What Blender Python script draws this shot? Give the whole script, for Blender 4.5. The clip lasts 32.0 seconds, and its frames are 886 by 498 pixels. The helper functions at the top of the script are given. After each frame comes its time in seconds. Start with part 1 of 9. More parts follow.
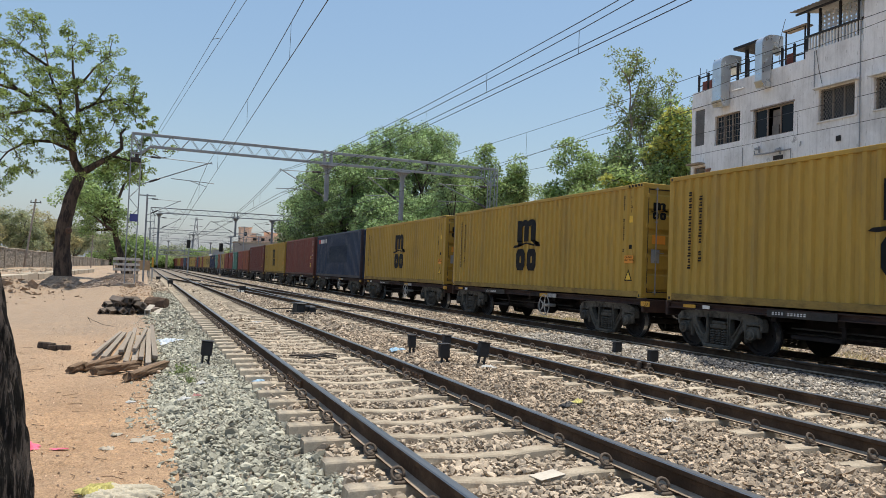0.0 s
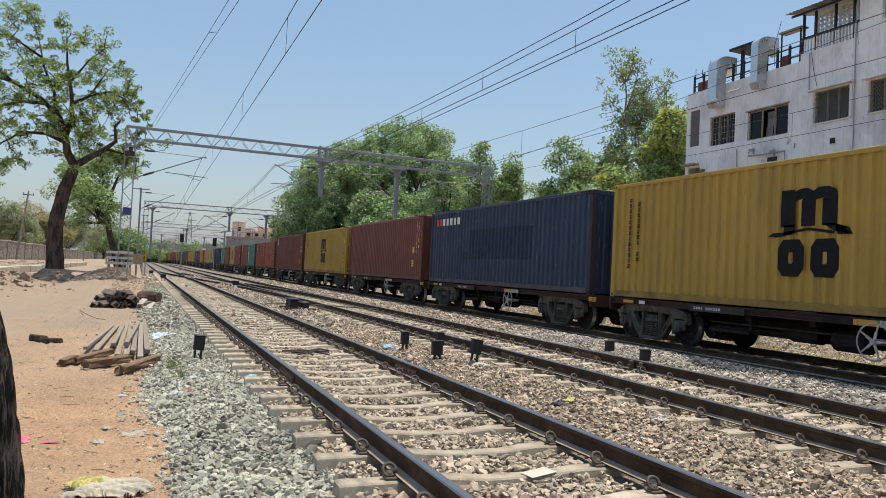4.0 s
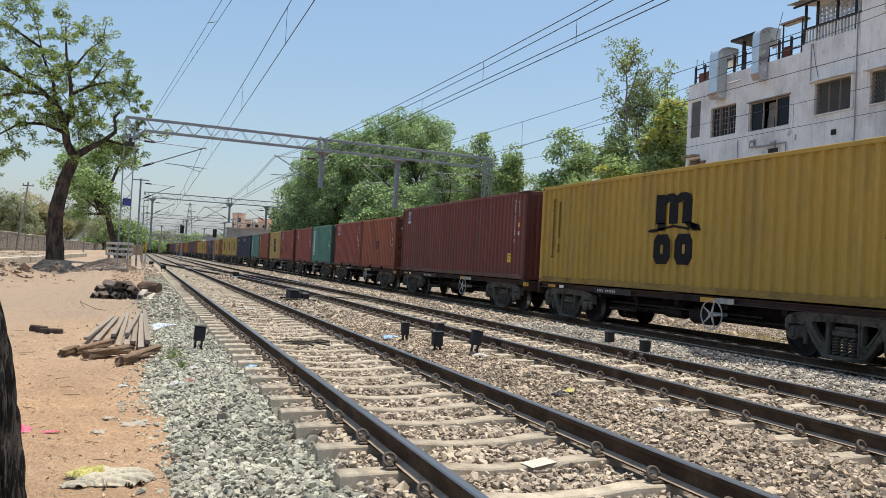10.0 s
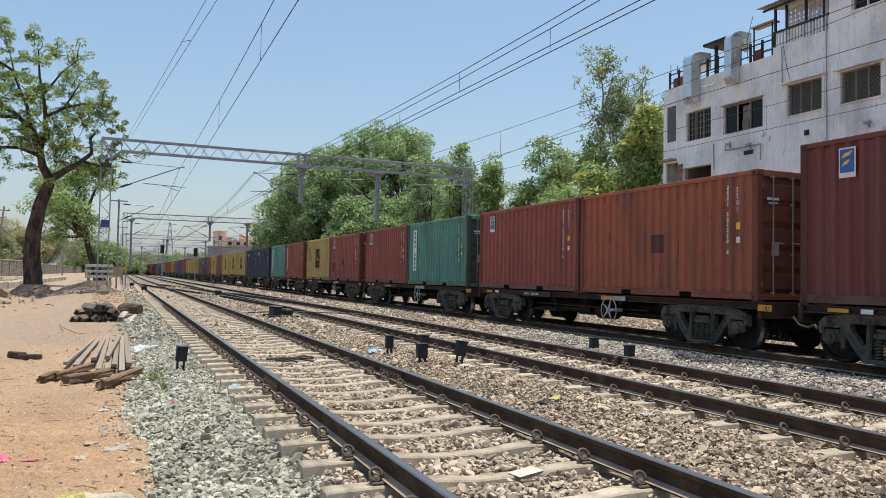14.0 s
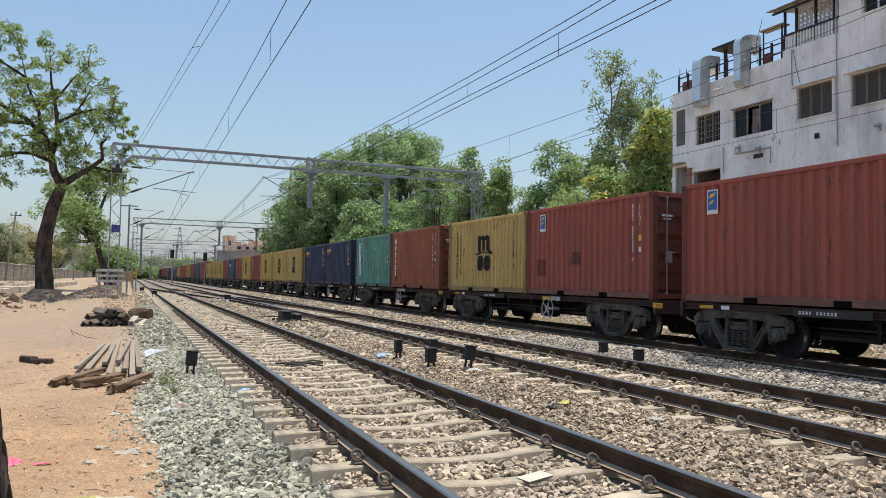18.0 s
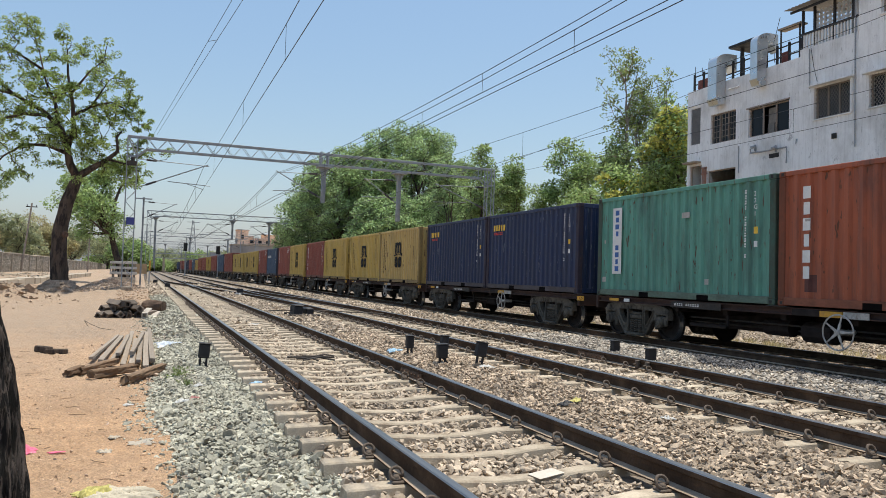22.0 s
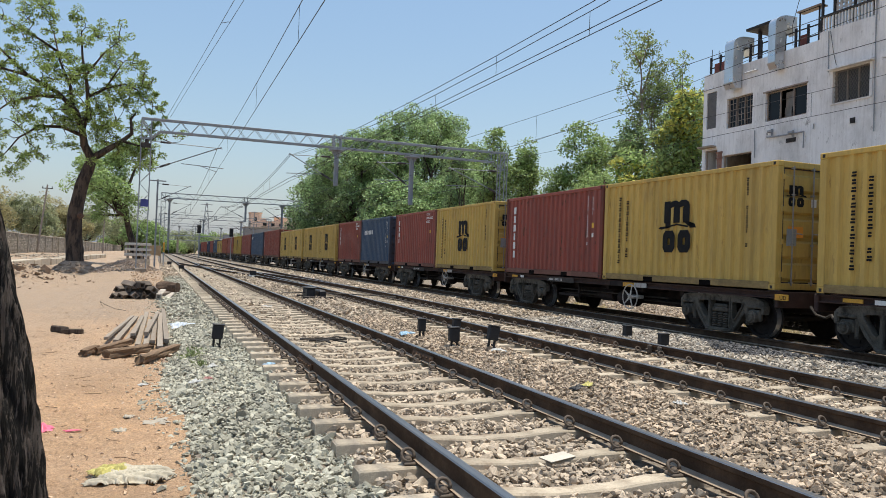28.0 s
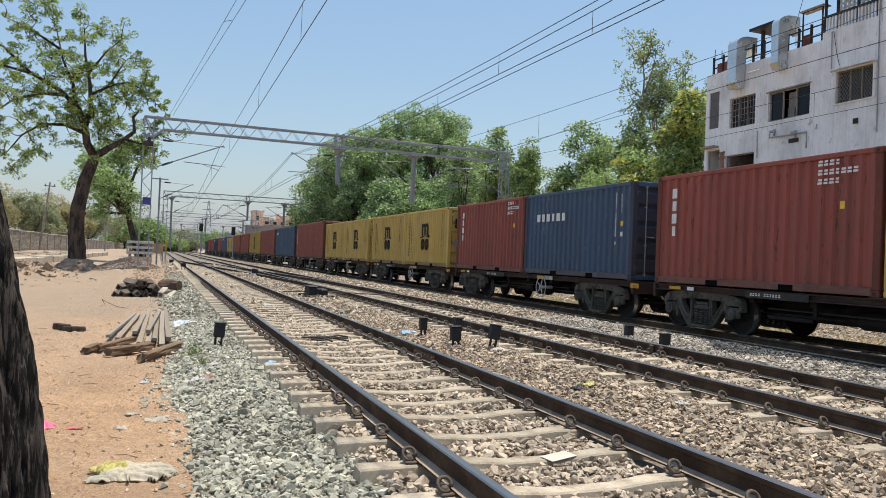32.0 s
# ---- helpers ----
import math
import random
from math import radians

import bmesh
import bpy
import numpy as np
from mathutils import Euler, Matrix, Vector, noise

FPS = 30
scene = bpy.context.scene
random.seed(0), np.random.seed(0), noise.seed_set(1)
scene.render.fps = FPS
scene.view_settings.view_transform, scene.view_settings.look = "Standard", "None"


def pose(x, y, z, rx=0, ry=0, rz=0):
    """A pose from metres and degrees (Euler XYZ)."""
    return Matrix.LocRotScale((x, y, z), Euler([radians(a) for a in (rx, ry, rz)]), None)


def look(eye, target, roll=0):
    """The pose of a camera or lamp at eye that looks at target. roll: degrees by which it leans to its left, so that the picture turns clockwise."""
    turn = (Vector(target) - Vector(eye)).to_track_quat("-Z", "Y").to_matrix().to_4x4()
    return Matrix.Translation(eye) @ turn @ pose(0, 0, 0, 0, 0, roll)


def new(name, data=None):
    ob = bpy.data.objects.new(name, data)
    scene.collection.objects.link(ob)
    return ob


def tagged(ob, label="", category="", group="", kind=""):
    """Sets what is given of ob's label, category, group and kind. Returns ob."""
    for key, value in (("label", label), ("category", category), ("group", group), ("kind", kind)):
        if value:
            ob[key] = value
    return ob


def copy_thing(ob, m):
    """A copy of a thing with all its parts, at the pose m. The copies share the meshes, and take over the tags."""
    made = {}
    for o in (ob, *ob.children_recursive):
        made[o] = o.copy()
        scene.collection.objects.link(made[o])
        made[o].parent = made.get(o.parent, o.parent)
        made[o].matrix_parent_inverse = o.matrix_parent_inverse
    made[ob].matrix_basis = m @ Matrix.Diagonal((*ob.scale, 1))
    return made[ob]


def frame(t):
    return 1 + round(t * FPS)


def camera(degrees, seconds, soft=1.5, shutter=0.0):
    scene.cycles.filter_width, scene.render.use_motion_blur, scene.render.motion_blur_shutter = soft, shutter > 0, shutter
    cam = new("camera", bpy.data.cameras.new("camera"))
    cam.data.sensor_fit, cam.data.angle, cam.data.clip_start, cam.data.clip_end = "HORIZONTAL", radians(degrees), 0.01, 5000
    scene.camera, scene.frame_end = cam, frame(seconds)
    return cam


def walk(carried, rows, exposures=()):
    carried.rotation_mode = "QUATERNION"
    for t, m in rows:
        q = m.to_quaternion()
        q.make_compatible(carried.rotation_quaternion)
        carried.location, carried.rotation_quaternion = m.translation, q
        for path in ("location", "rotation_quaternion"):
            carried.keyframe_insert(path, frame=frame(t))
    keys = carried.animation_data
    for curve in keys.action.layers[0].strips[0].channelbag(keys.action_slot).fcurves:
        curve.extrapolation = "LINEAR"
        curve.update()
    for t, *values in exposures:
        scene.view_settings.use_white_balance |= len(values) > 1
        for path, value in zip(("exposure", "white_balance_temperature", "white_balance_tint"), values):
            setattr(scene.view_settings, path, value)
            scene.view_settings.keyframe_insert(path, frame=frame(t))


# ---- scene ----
EXPOSURE, KELVIN, TINT = 0.08, 6700, 7
cam = camera(62.5, 32.0, soft=0.55)
PATH = [
    (0, (-0.000, -0.000, 1.296), (3.753, 9.262, 1.656), 2.23),
    (0.5, (-0.002, -0.000, 1.296), (3.761, 9.257, 1.658), 2.28),
    (1, (-0.001, -0.001, 1.298), (3.791, 9.244, 1.670), 2.35),
    (1.5, (-0.003, -0.003, 1.297), (3.788, 9.243, 1.658), 2.42),
    (2, (-0.003, 0.004, 1.291), (3.766, 9.259, 1.659), 2.52),
    (2.5, (-0.004, 0.004, 1.293), (3.764, 9.259, 1.667), 2.63),
    (3, (-0.002, 0.004, 1.293), (3.776, 9.255, 1.667), 2.71),
    (3.5, (-0.000, -0.002, 1.293), (3.813, 9.235, 1.646), 2.78),
    (5.5, (-0.007, 0.005, 1.288), (3.828, 9.237, 1.550), 3.10),
    (6, (-0.001, 0.002, 1.288), (3.813, 9.243, 1.534), 3.06),
    (6.5, (0.002, 0.001, 1.295), (3.813, 9.243, 1.537), 2.99),
    (7, (0.002, 0.002, 1.292), (3.814, 9.244, 1.529), 2.92),
    (7.5, (-0.002, 0.010, 1.289), (3.818, 9.249, 1.514), 2.95),
    (8, (-0.000, 0.008, 1.289), (3.833, 9.241, 1.502), 3.01),
    (8.5, (-0.002, 0.007, 1.286), (3.834, 9.240, 1.470), 3.17),
    (9, (0.000, 0.008, 1.288), (3.850, 9.236, 1.455), 3.24),
    (9.5, (-0.004, 0.009, 1.286), (3.851, 9.234, 1.453), 3.27),
    (10, (0.000, 0.009, 1.285), (3.836, 9.242, 1.495), 2.96),
    (10.5, (0.009, 0.010, 1.286), (3.851, 9.238, 1.577), 2.12),
    (11, (0.020, 0.005, 1.286), (3.885, 9.221, 1.634), 1.41),
    (11.5, (0.027, 0.004, 1.290), (3.961, 9.190, 1.667), 0.93),
    (12, (0.031, -0.006, 1.293), (4.070, 9.135, 1.670), 0.77),
    (12.5, (0.035, 0.000, 1.288), (4.155, 9.104, 1.669), 0.78),
    (13, (0.030, 0.002, 1.288), (4.166, 9.098, 1.680), 0.85),
    (13.5, (0.028, 0.001, 1.286), (4.132, 9.112, 1.668), 0.93),
    (14, (0.025, 0.002, 1.288), (4.067, 9.142, 1.659), 1.04),
    (14.5, (0.024, 0.008, 1.288), (4.018, 9.170, 1.618), 1.08),
    (16.5, (0.032, 0.009, 1.282), (3.946, 9.204, 1.642), 0.96),
    (17, (0.030, 0.004, 1.282), (3.910, 9.214, 1.655), 1.01),
    (17.5, (0.028, -0.002, 1.286), (3.906, 9.206, 1.687), 0.94),
    (18, (0.020, -0.007, 1.290), (3.951, 9.178, 1.717), 0.99),
    (18.5, (0.010, 0.001, 1.287), (3.944, 9.185, 1.706), 1.10),
    (19, (0.006, 0.004, 1.281), (3.889, 9.212, 1.671), 1.23),
    (19.5, (0.009, 0.009, 1.280), (3.842, 9.238, 1.656), 1.39),
    (20, (-0.006, 0.004, 1.285), (3.794, 9.247, 1.643), 1.62),
    (20.5, (-0.006, 0.000, 1.281), (3.788, 9.245, 1.650), 1.79),
    (21, (-0.006, 0.001, 1.283), (3.791, 9.244, 1.663), 1.84),
    (21.5, (0.001, 0.001, 1.283), (3.791, 9.247, 1.660), 1.76),
    (22, (0.007, 0.006, 1.283), (3.793, 9.254, 1.658), 1.75),
    (22.5, (0.000, 0.000, 1.284), (3.770, 9.255, 1.656), 1.82),
    (23, (0.002, 0.006, 1.279), (3.761, 9.266, 1.620), 1.92),
    (23.5, (0.001, 0.013, 1.281), (3.771, 9.270, 1.586), 2.04),
    (24, (0.005, 0.012, 1.283), (3.784, 9.265, 1.575), 2.05),
    (24.5, (0.002, 0.012, 1.282), (3.773, 9.269, 1.582), 2.09),
    (25, (-0.003, 0.007, 1.282), (3.758, 9.268, 1.583), 2.20),
    (25.5, (-0.006, 0.009, 1.279), (3.744, 9.275, 1.574), 2.36),
    (27.5, (0.012, 0.026, 1.276), (3.677, 9.329, 1.427), 2.24),
    (28, (0.009, 0.023, 1.276), (3.649, 9.336, 1.423), 2.14),
    (28.5, (0.011, 0.030, 1.272), (3.629, 9.352, 1.393), 2.16),
    (29, (0.005, 0.038, 1.273), (3.622, 9.360, 1.353), 2.24),
    (29.5, (0.002, 0.037, 1.274), (3.630, 9.355, 1.348), 2.24),
    (30, (0.004, 0.035, 1.272), (3.631, 9.353, 1.356), 2.21),
    (30.5, (0.007, 0.033, 1.274), (3.611, 9.360, 1.360), 2.17),
    (31, (0.006, 0.029, 1.270), (3.597, 9.361, 1.372), 2.24),
    (31.5, (0.009, 0.024, 1.275), (3.591, 9.360, 1.393), 2.24),
    (32, (0.007, 0.022, 1.274), (3.625, 9.344, 1.409), 2.36),
]
walk(cam, [(t, look(eye, target, roll)) for t, eye, target, roll in PATH], exposures=((0, EXPOSURE - 0.10, KELVIN, TINT), (3.5, EXPOSURE - 0.10, KELVIN, TINT), (7, EXPOSURE, KELVIN, TINT), (32, EXPOSURE, KELVIN, TINT)))

# ---- light ----
SUN_TO = Vector((0.16, 0.03, 0.985)).normalized()
world = bpy.data.worlds.new("world")
scene.world = world
world.use_nodes = True
wn = world.node_tree
sky = wn.nodes.new("ShaderNodeTexSky")
sky.sky_type = "NISHITA"
sky.sun_disc = False
sky.sun_elevation = math.asin(SUN_TO.z)
sky.sun_rotation = math.atan2(SUN_TO.x, SUN_TO.y)
sky.air_density, sky.dust_density, sky.ozone_density, sky.altitude = 1.5, 1.5, 0.12, 30
haze = wn.nodes.new("ShaderNodeMix")          # even midday haze over the clear sky
haze.data_type = "RGBA"
haze.inputs[0].default_value = 0.40
haze.inputs[7].default_value = (1.05, 2.25, 4.65, 1)
wn.links.new(sky.outputs[0], haze.inputs[6])
wn.links.new(haze.outputs[2], wn.nodes["Background"].inputs[0])
wn.nodes["Background"].inputs[1].default_value = 0.15
sun_data = bpy.data.lights.new("sun", "SUN")
sun_data.energy, sun_data.angle, sun_data.color = 4.6, radians(0.55), (1.0, 0.94, 0.84)
sun = new("sun", sun_data)
sun.matrix_world = look(SUN_TO * 100, (0, 0, 0))


# ---- materials ----
def surface(name, color, rough=0.8, metal=0.0, vary=0.25, scale=3.0, fine=40.0, bump=0.3, dirt=None, dirt_amount=0.35,
            dirt_scale=1.2, island=False, per_object=0.0, stretch=(1, 1, 1), spec=0.4, rust=None, rust_amount=0.0, relief=0.01, streak=None, chips=None, coarse=0.0, dirt_range=(0.48, 0.68), speck=0.0, patch=None, along=None):
    """A surface with two scales of variation, stains and fine relief, in metres."""
    m = bpy.data.materials.new(name)
    m.use_nodes = True
    nt = m.node_tree
    nd, ln = nt.nodes, nt.links
    b = nd["Principled BSDF"]
    b.inputs["Roughness"].default_value = rough
    b.inputs["Metallic"].default_value = metal
    b.inputs["Specular IOR Level"].default_value = spec
    tc = nd.new("ShaderNodeTexCoord")
    mp = nd.new("ShaderNodeMapping")
    mp.inputs["Scale"].default_value = stretch
    ln.new(tc.outputs["Object"], mp.inputs[0])

    def tex(sc, detail=4.0, rough_=0.6):
        n = nd.new("ShaderNodeTexNoise")
        n.inputs["Scale"].default_value, n.inputs["Detail"].default_value, n.inputs["Roughness"].default_value = sc, detail, rough_
        ln.new(mp.outputs[0], n.inputs["Vector"])
        return n.outputs[0]

    def ramp(src, lo, hi, a, c):
        r = nd.new("ShaderNodeMapRange")
        for i, v in enumerate((lo, hi, a, c)):
            r.inputs[i + 1].default_value = v
        ln.new(src, r.inputs[0])
        return r.outputs[0]

    def mix(fac, a, c, mode="MIX"):
        x = nd.new("ShaderNodeMix")
        x.data_type, x.blend_type = "RGBA", mode
        for sock, v in ((x.inputs[0], fac), (x.inputs[6], a), (x.inputs[7], c)):
            if isinstance(v, (int, float)):
                sock.default_value = v
            elif isinstance(v, tuple):
                sock.default_value = (*v[:3], 1)
            else:
                ln.new(v, sock)
        return x.outputs[2]

    def scaled(col, fac):
        x = nd.new("ShaderNodeHueSaturation")
        ln.new(fac, x.inputs["Value"])
        if isinstance(col, tuple):
            x.inputs["Color"].default_value = (*col, 1)
        else:
            ln.new(col, x.inputs["Color"])
        return x.outputs[0]

    col = scaled(tuple(color), ramp(tex(scale), 0.3, 0.7, 1 - vary, 1 + vary))
    col = scaled(col, ramp(tex(fine, 3.0), 0.3, 0.7, 1 - vary * 0.5, 1 + vary * 0.5))
    if patch:
        col = mix(ramp(tex(patch[3], 5.0, 0.6), 0.46, 0.60, 0.0, patch[4]), col, tuple(patch[:3]))
    if along:      # another soil from one distance along y to another, with a ragged border
        sx = nd.new("ShaderNodeSeparateXYZ")
        ln.new(tc.outputs["Object"], sx.inputs[0])
        rag_ = nd.new("ShaderNodeMath")
        rag_.operation = "MULTIPLY_ADD"
        rag_.inputs[1].default_value = 16.0
        ln.new(tex(0.35, 4.0), rag_.inputs[0])
        ln.new(sx.outputs[1], rag_.inputs[2])
        col = mix(ramp(rag_.outputs[0], along[3] + 8.0, along[4] + 8.0, 0.0, along[5]), col, tuple(along[:3]))
    if speck:
        col = scaled(col, ramp(tex(48.0, 5.0, 0.8), 0.36, 0.64, 1 - speck, 1 + speck * 0.6))
    if island:
        g = nd.new("ShaderNodeNewGeometry")
        col = scaled(col, ramp(g.outputs["Random Per Island"], 0, 1, 1 - island, 1 + island))
    if per_object:
        o = nd.new("ShaderNodeObjectInfo")
        col = scaled(col, ramp(o.outputs["Random"], 0, 1, 1 - per_object, 1 + per_object))
    if dirt:
        col = mix(ramp(tex(dirt_scale, 6.0, 0.7), dirt_range[0], dirt_range[1], 0.0, dirt_amount), col, tuple(dirt))
    if rust:
        col = mix(ramp(tex(dirt_scale * 3.1, 8.0, 0.75), 0.60, 0.70, 0.0, rust_amount), col, tuple(rust))
    if streak:
        mp2 = nd.new("ShaderNodeMapping")
        mp2.inputs["Scale"].default_value = (9, 9, 0.55)
        ln.new(tc.outputs["Object"], mp2.inputs[0])
        n = nd.new("ShaderNodeTexNoise")
        n.inputs["Scale"].default_value, n.inputs["Detail"].default_value, n.inputs["Roughness"].default_value = 1.0, 5.0, 0.65
        ln.new(mp2.outputs[0], n.inputs["Vector"])
        col = mix(ramp(n.outputs[0], 0.50, 0.72, 0.0, streak[3]), col, tuple(streak[:3]))
    if chips:
        mp3 = nd.new("ShaderNodeMapping")
        mp3.inputs["Scale"].default_value = (13, 13, 2.6)
        ln.new(tc.outputs["Object"], mp3.inputs[0])
        n = nd.new("ShaderNodeTexNoise")
        n.inputs["Scale"].default_value, n.inputs["Detail"].default_value, n.inputs["Roughness"].default_value = 1.0, 3.0, 0.6
        ln.new(mp3.outputs[0], n.inputs["Vector"])
        col = mix(ramp(n.outputs[0], 0.645, 0.67, 0.0, chips[3]), col, tuple(chips[:3]))
    ln.new(col, b.inputs["Base Color"])
    if bump:
        bp = nd.new("ShaderNodeBump")
        bp.inputs["Strength"].default_value, bp.inputs["Distance"].default_value = bump, relief
        high = tex(fine, 9.0 if relief > 0.02 else 5.0, 0.72 if relief > 0.02 else 0.6)
        if coarse:
            vo = nd.new("ShaderNodeTexVoronoi")
            vo.inputs["Scale"].default_value = coarse
            ln.new(mp.outputs[0], vo.inputs["Vector"])
            ad = nd.new("ShaderNodeMath")
            ad.operation = "MULTIPLY_ADD"
            ad.inputs[1].default_value = -0.35
            ln.new(vo.outputs["Distance"], ad.inputs[0])
            ln.new(high, ad.inputs[2])
            high = ad.outputs[0]
        ln.new(high, bp.inputs["Height"])
        ln.new(bp.outputs[0], b.inputs["Normal"])
    r = ramp(tex(scale * 2.3), 0.3, 0.7, max(0.02, rough - 0.12), min(1.0, rough + 0.12))
    ln.new(r, b.inputs["Roughness"])
    return m


def leaf_surface(name, color, vary=0.35, through_light=0.40):
    m = surface(name, color, rough=0.55, vary=0.2, scale=0.6, fine=5.0, bump=0.0, island=vary, spec=0.25)
    nt = m.node_tree
    b, out = nt.nodes["Principled BSDF"], nt.nodes["Material Output"]
    tr = nt.nodes.new("ShaderNodeBsdfTranslucent")
    src = b.inputs["Base Color"].links[0].from_socket
    br = nt.nodes.new("ShaderNodeHueSaturation")
    br.inputs["Value"].default_value, br.inputs["Hue"].default_value = 1.65, 0.488
    nt.links.new(src, br.inputs["Color"])
    nt.links.new(br.outputs[0], tr.inputs[0])
    ms = nt.nodes.new("ShaderNodeMixShader")
    ms.inputs[0].default_value = through_light
    nt.links.new(b.outputs[0], ms.inputs[1])
    nt.links.new(tr.outputs[0], ms.inputs[2])
    nt.links.new(ms.outputs[0], out.inputs[0])
    return m


def glass_surface(name, color=(0.02, 0.025, 0.03)):
    m = bpy.data.materials.new(name)
    m.use_nodes = True
    b = m.node_tree.nodes["Principled BSDF"]
    b.inputs["Base Color"].default_value = (*color, 1)
    b.inputs["Roughness"].default_value = 0.15
    b.inputs["Specular IOR Level"].default_value = 0.12
    return m


M = {}
# speck and dark blotches paint in shading of dents and clods, besides litter
M["dirt"] = surface("sandy_dirt", (0.590, 0.370, 0.214), 0.95, speck=0.34, along=(0.365, 0.284, 0.212, 6.0, 22.0, 0.85), patch=(0.56, 0.385, 0.250, 0.30, 0.45), vary=0.17, scale=1.1, fine=14.0, bump=1.0, relief=0.06, coarse=22.0, dirt=(0.44, 0.275, 0.165), dirt_amount=0.62, dirt_scale=8.0, rust=(0.26, 0.165, 0.10), rust_amount=0.65)
M["ballast_bed"] = surface("ballast_bed", (0.22, 0.18, 0.14), 0.95, vary=0.35, scale=9.0, fine=45.0, bump=1.0, dirt=(0.17, 0.14, 0.115), dirt_amount=0.7, dirt_scale=24.0)
M["stone_grey"] = surface("grey_crushed_stone", (0.385, 0.366, 0.294), 0.95, vary=0.22, scale=1.0, fine=60.0, bump=0.6, island=0.38, spec=0.12)
M["stone_earthy"] = surface("earthy_brown_stone", (0.405, 0.320, 0.238), 0.95, vary=0.25, scale=0.8, fine=60.0, bump=0.6, island=0.5, spec=0.1)
M["stone_dark"] = surface("dark_crushed_stone", (0.13, 0.125, 0.125), 0.9, vary=0.25, scale=0.6, fine=60.0, bump=0.6, island=0.45, spec=0.15)
M["stone_brown"] = surface("brown_crushed_stone", (0.455, 0.370, 0.282), 0.95, vary=0.22, scale=0.6, fine=60.0, bump=0.6, island=0.38, spec=0.12)
M["stone_mixed"] = surface("mixed_grey_stone", (0.40, 0.352, 0.295), 0.95, vary=0.22, scale=0.6, fine=60.0, bump=0.6, island=0.42, spec=0.12)
M["concrete"] = surface("sleeper_concrete", (0.435, 0.366, 0.280), 0.95, vary=0.22, scale=4.0, fine=60.0, bump=0.5, spec=0.15, dirt=(0.22, 0.165, 0.12), dirt_amount=0.8, dirt_scale=5.0, per_object=0.16)
M["rail_foot"] = surface("dusty_rail_foot", (0.34, 0.26, 0.19), 0.9, 0.0, vary=0.25, scale=3.0, fine=50.0, bump=0.3)
M["rail_side"] = surface("rail_steel_rusty", (0.070, 0.046, 0.032), 0.9, 0.0, spec=0.05, vary=0.3, scale=2.0, fine=50.0, bump=0.3, dirt=(0.16, 0.105, 0.07), dirt_amount=0.5, dirt_scale=3.0)
M["rail_top"] = surface("rail_running_surface", (0.27, 0.262, 0.255), 0.38, 0.9, vary=0.15, scale=1.0, fine=30.0, bump=0.05, stretch=(20, 0.2, 1))
M["iron"] = surface("dark_iron", (0.05, 0.045, 0.042), 0.7, 0.3, vary=0.3, fine=60.0, bump=0.3, dirt=(0.13, 0.09, 0.06), dirt_amount=0.4, dirt_scale=4.0)
M["clip"] = surface("rusty_clip", (0.105, 0.080, 0.062), 0.75, 0.1, vary=0.25, fine=80.0, bump=0.2)
M["galv"] = surface("galvanised_steel", (0.30, 0.322, 0.342), 0.65, 0.15, vary=0.12, scale=2.0, fine=30.0, bump=0.1)
M["wire"] = surface("wire", (0.075, 0.077, 0.082), 0.6, 0.5, vary=0.1, bump=0.0)
M["insulator"] = surface("insulator", (0.05, 0.045, 0.05), 0.3, vary=0.1, bump=0.0)
M["white_wall"] = surface("weathered_white_paint", (0.84, 0.84, 0.83), 0.85, vary=0.05, scale=0.5, fine=25.0, bump=0.2, streak=(0.36, 0.35, 0.34, 0.34), dirt=(0.46, 0.45, 0.43), dirt_amount=0.8, dirt_scale=0.55, dirt_range=(0.45, 0.70), stretch=(1, 1, 0.6), rust=(0.17, 0.165, 0.16), rust_amount=0.85, chips=(0.33, 0.32, 0.30, 0.5))
# near-black colour stands in for the shade inside rooms, vents and holes
M["opening_shade"] = surface("painted_interior_shade", (0.035, 0.033, 0.032), 0.9, vary=0.3, bump=0.0)
M["grille"] = surface("window_grille", (0.24, 0.225, 0.205), 0.7, 0.2, vary=0.2, bump=0.1)
M["frame"] = surface("weathered_frame", (0.30, 0.25, 0.21), 0.8, vary=0.25, fine=30.0, bump=0.2)
M["duct"] = surface("sheet_metal_duct", (0.60, 0.63, 0.65), 0.34, 0.85, vary=0.08, scale=1.5, fine=20.0, bump=0.08)
M["black_steel"] = surface("black_steel", (0.03, 0.03, 0.033), 0.6, 0.3, vary=0.2, bump=0.1)
M["red_steel"] = surface("rusty_red_steel", (0.14, 0.045, 0.035), 0.75, 0.1, vary=0.3, bump=0.2)
M["glass"] = glass_surface("window_glass")
M["bark"] = surface("neem_bark", (0.100, 0.070, 0.052), 0.95, vary=0.4, scale=4.0, fine=12.0, bump=1.0, relief=0.06, stretch=(1, 1, 0.25), dirt=(0.018, 0.014, 0.012), dirt_amount=0.9, dirt_scale=6.0, dirt_range=(0.46, 0.58))
M["bark_pale"] = surface("pale_bark", (0.22, 0.19, 0.165), 0.95, vary=0.3, scale=4.0, fine=22.0, bump=0.8, stretch=(1, 1, 0.3))
M["leaf_neem"] = leaf_surface("neem_leaves", (0.205, 0.275, 0.078), 0.55)
M["leaf_dark"] = leaf_surface("dark_leaves", (0.258, 0.358, 0.162), 0.62, 0.20)
M["leaf_mid"] = leaf_surface("mid_green_leaves", (0.240, 0.328, 0.128), 0.55, 0.30)
# lighter leaf colour for tufts painted as sunlit
M["leaf_yellow"] = leaf_surface("yellow_green_leaves", (0.40, 0.40, 0.10), 0.42)
# distance haze is mixed into this dusty leaf colour
M["leaf_far"] = leaf_surface("dusty_haze_toned_leaves", (0.265, 0.29, 0.17), 0.40)
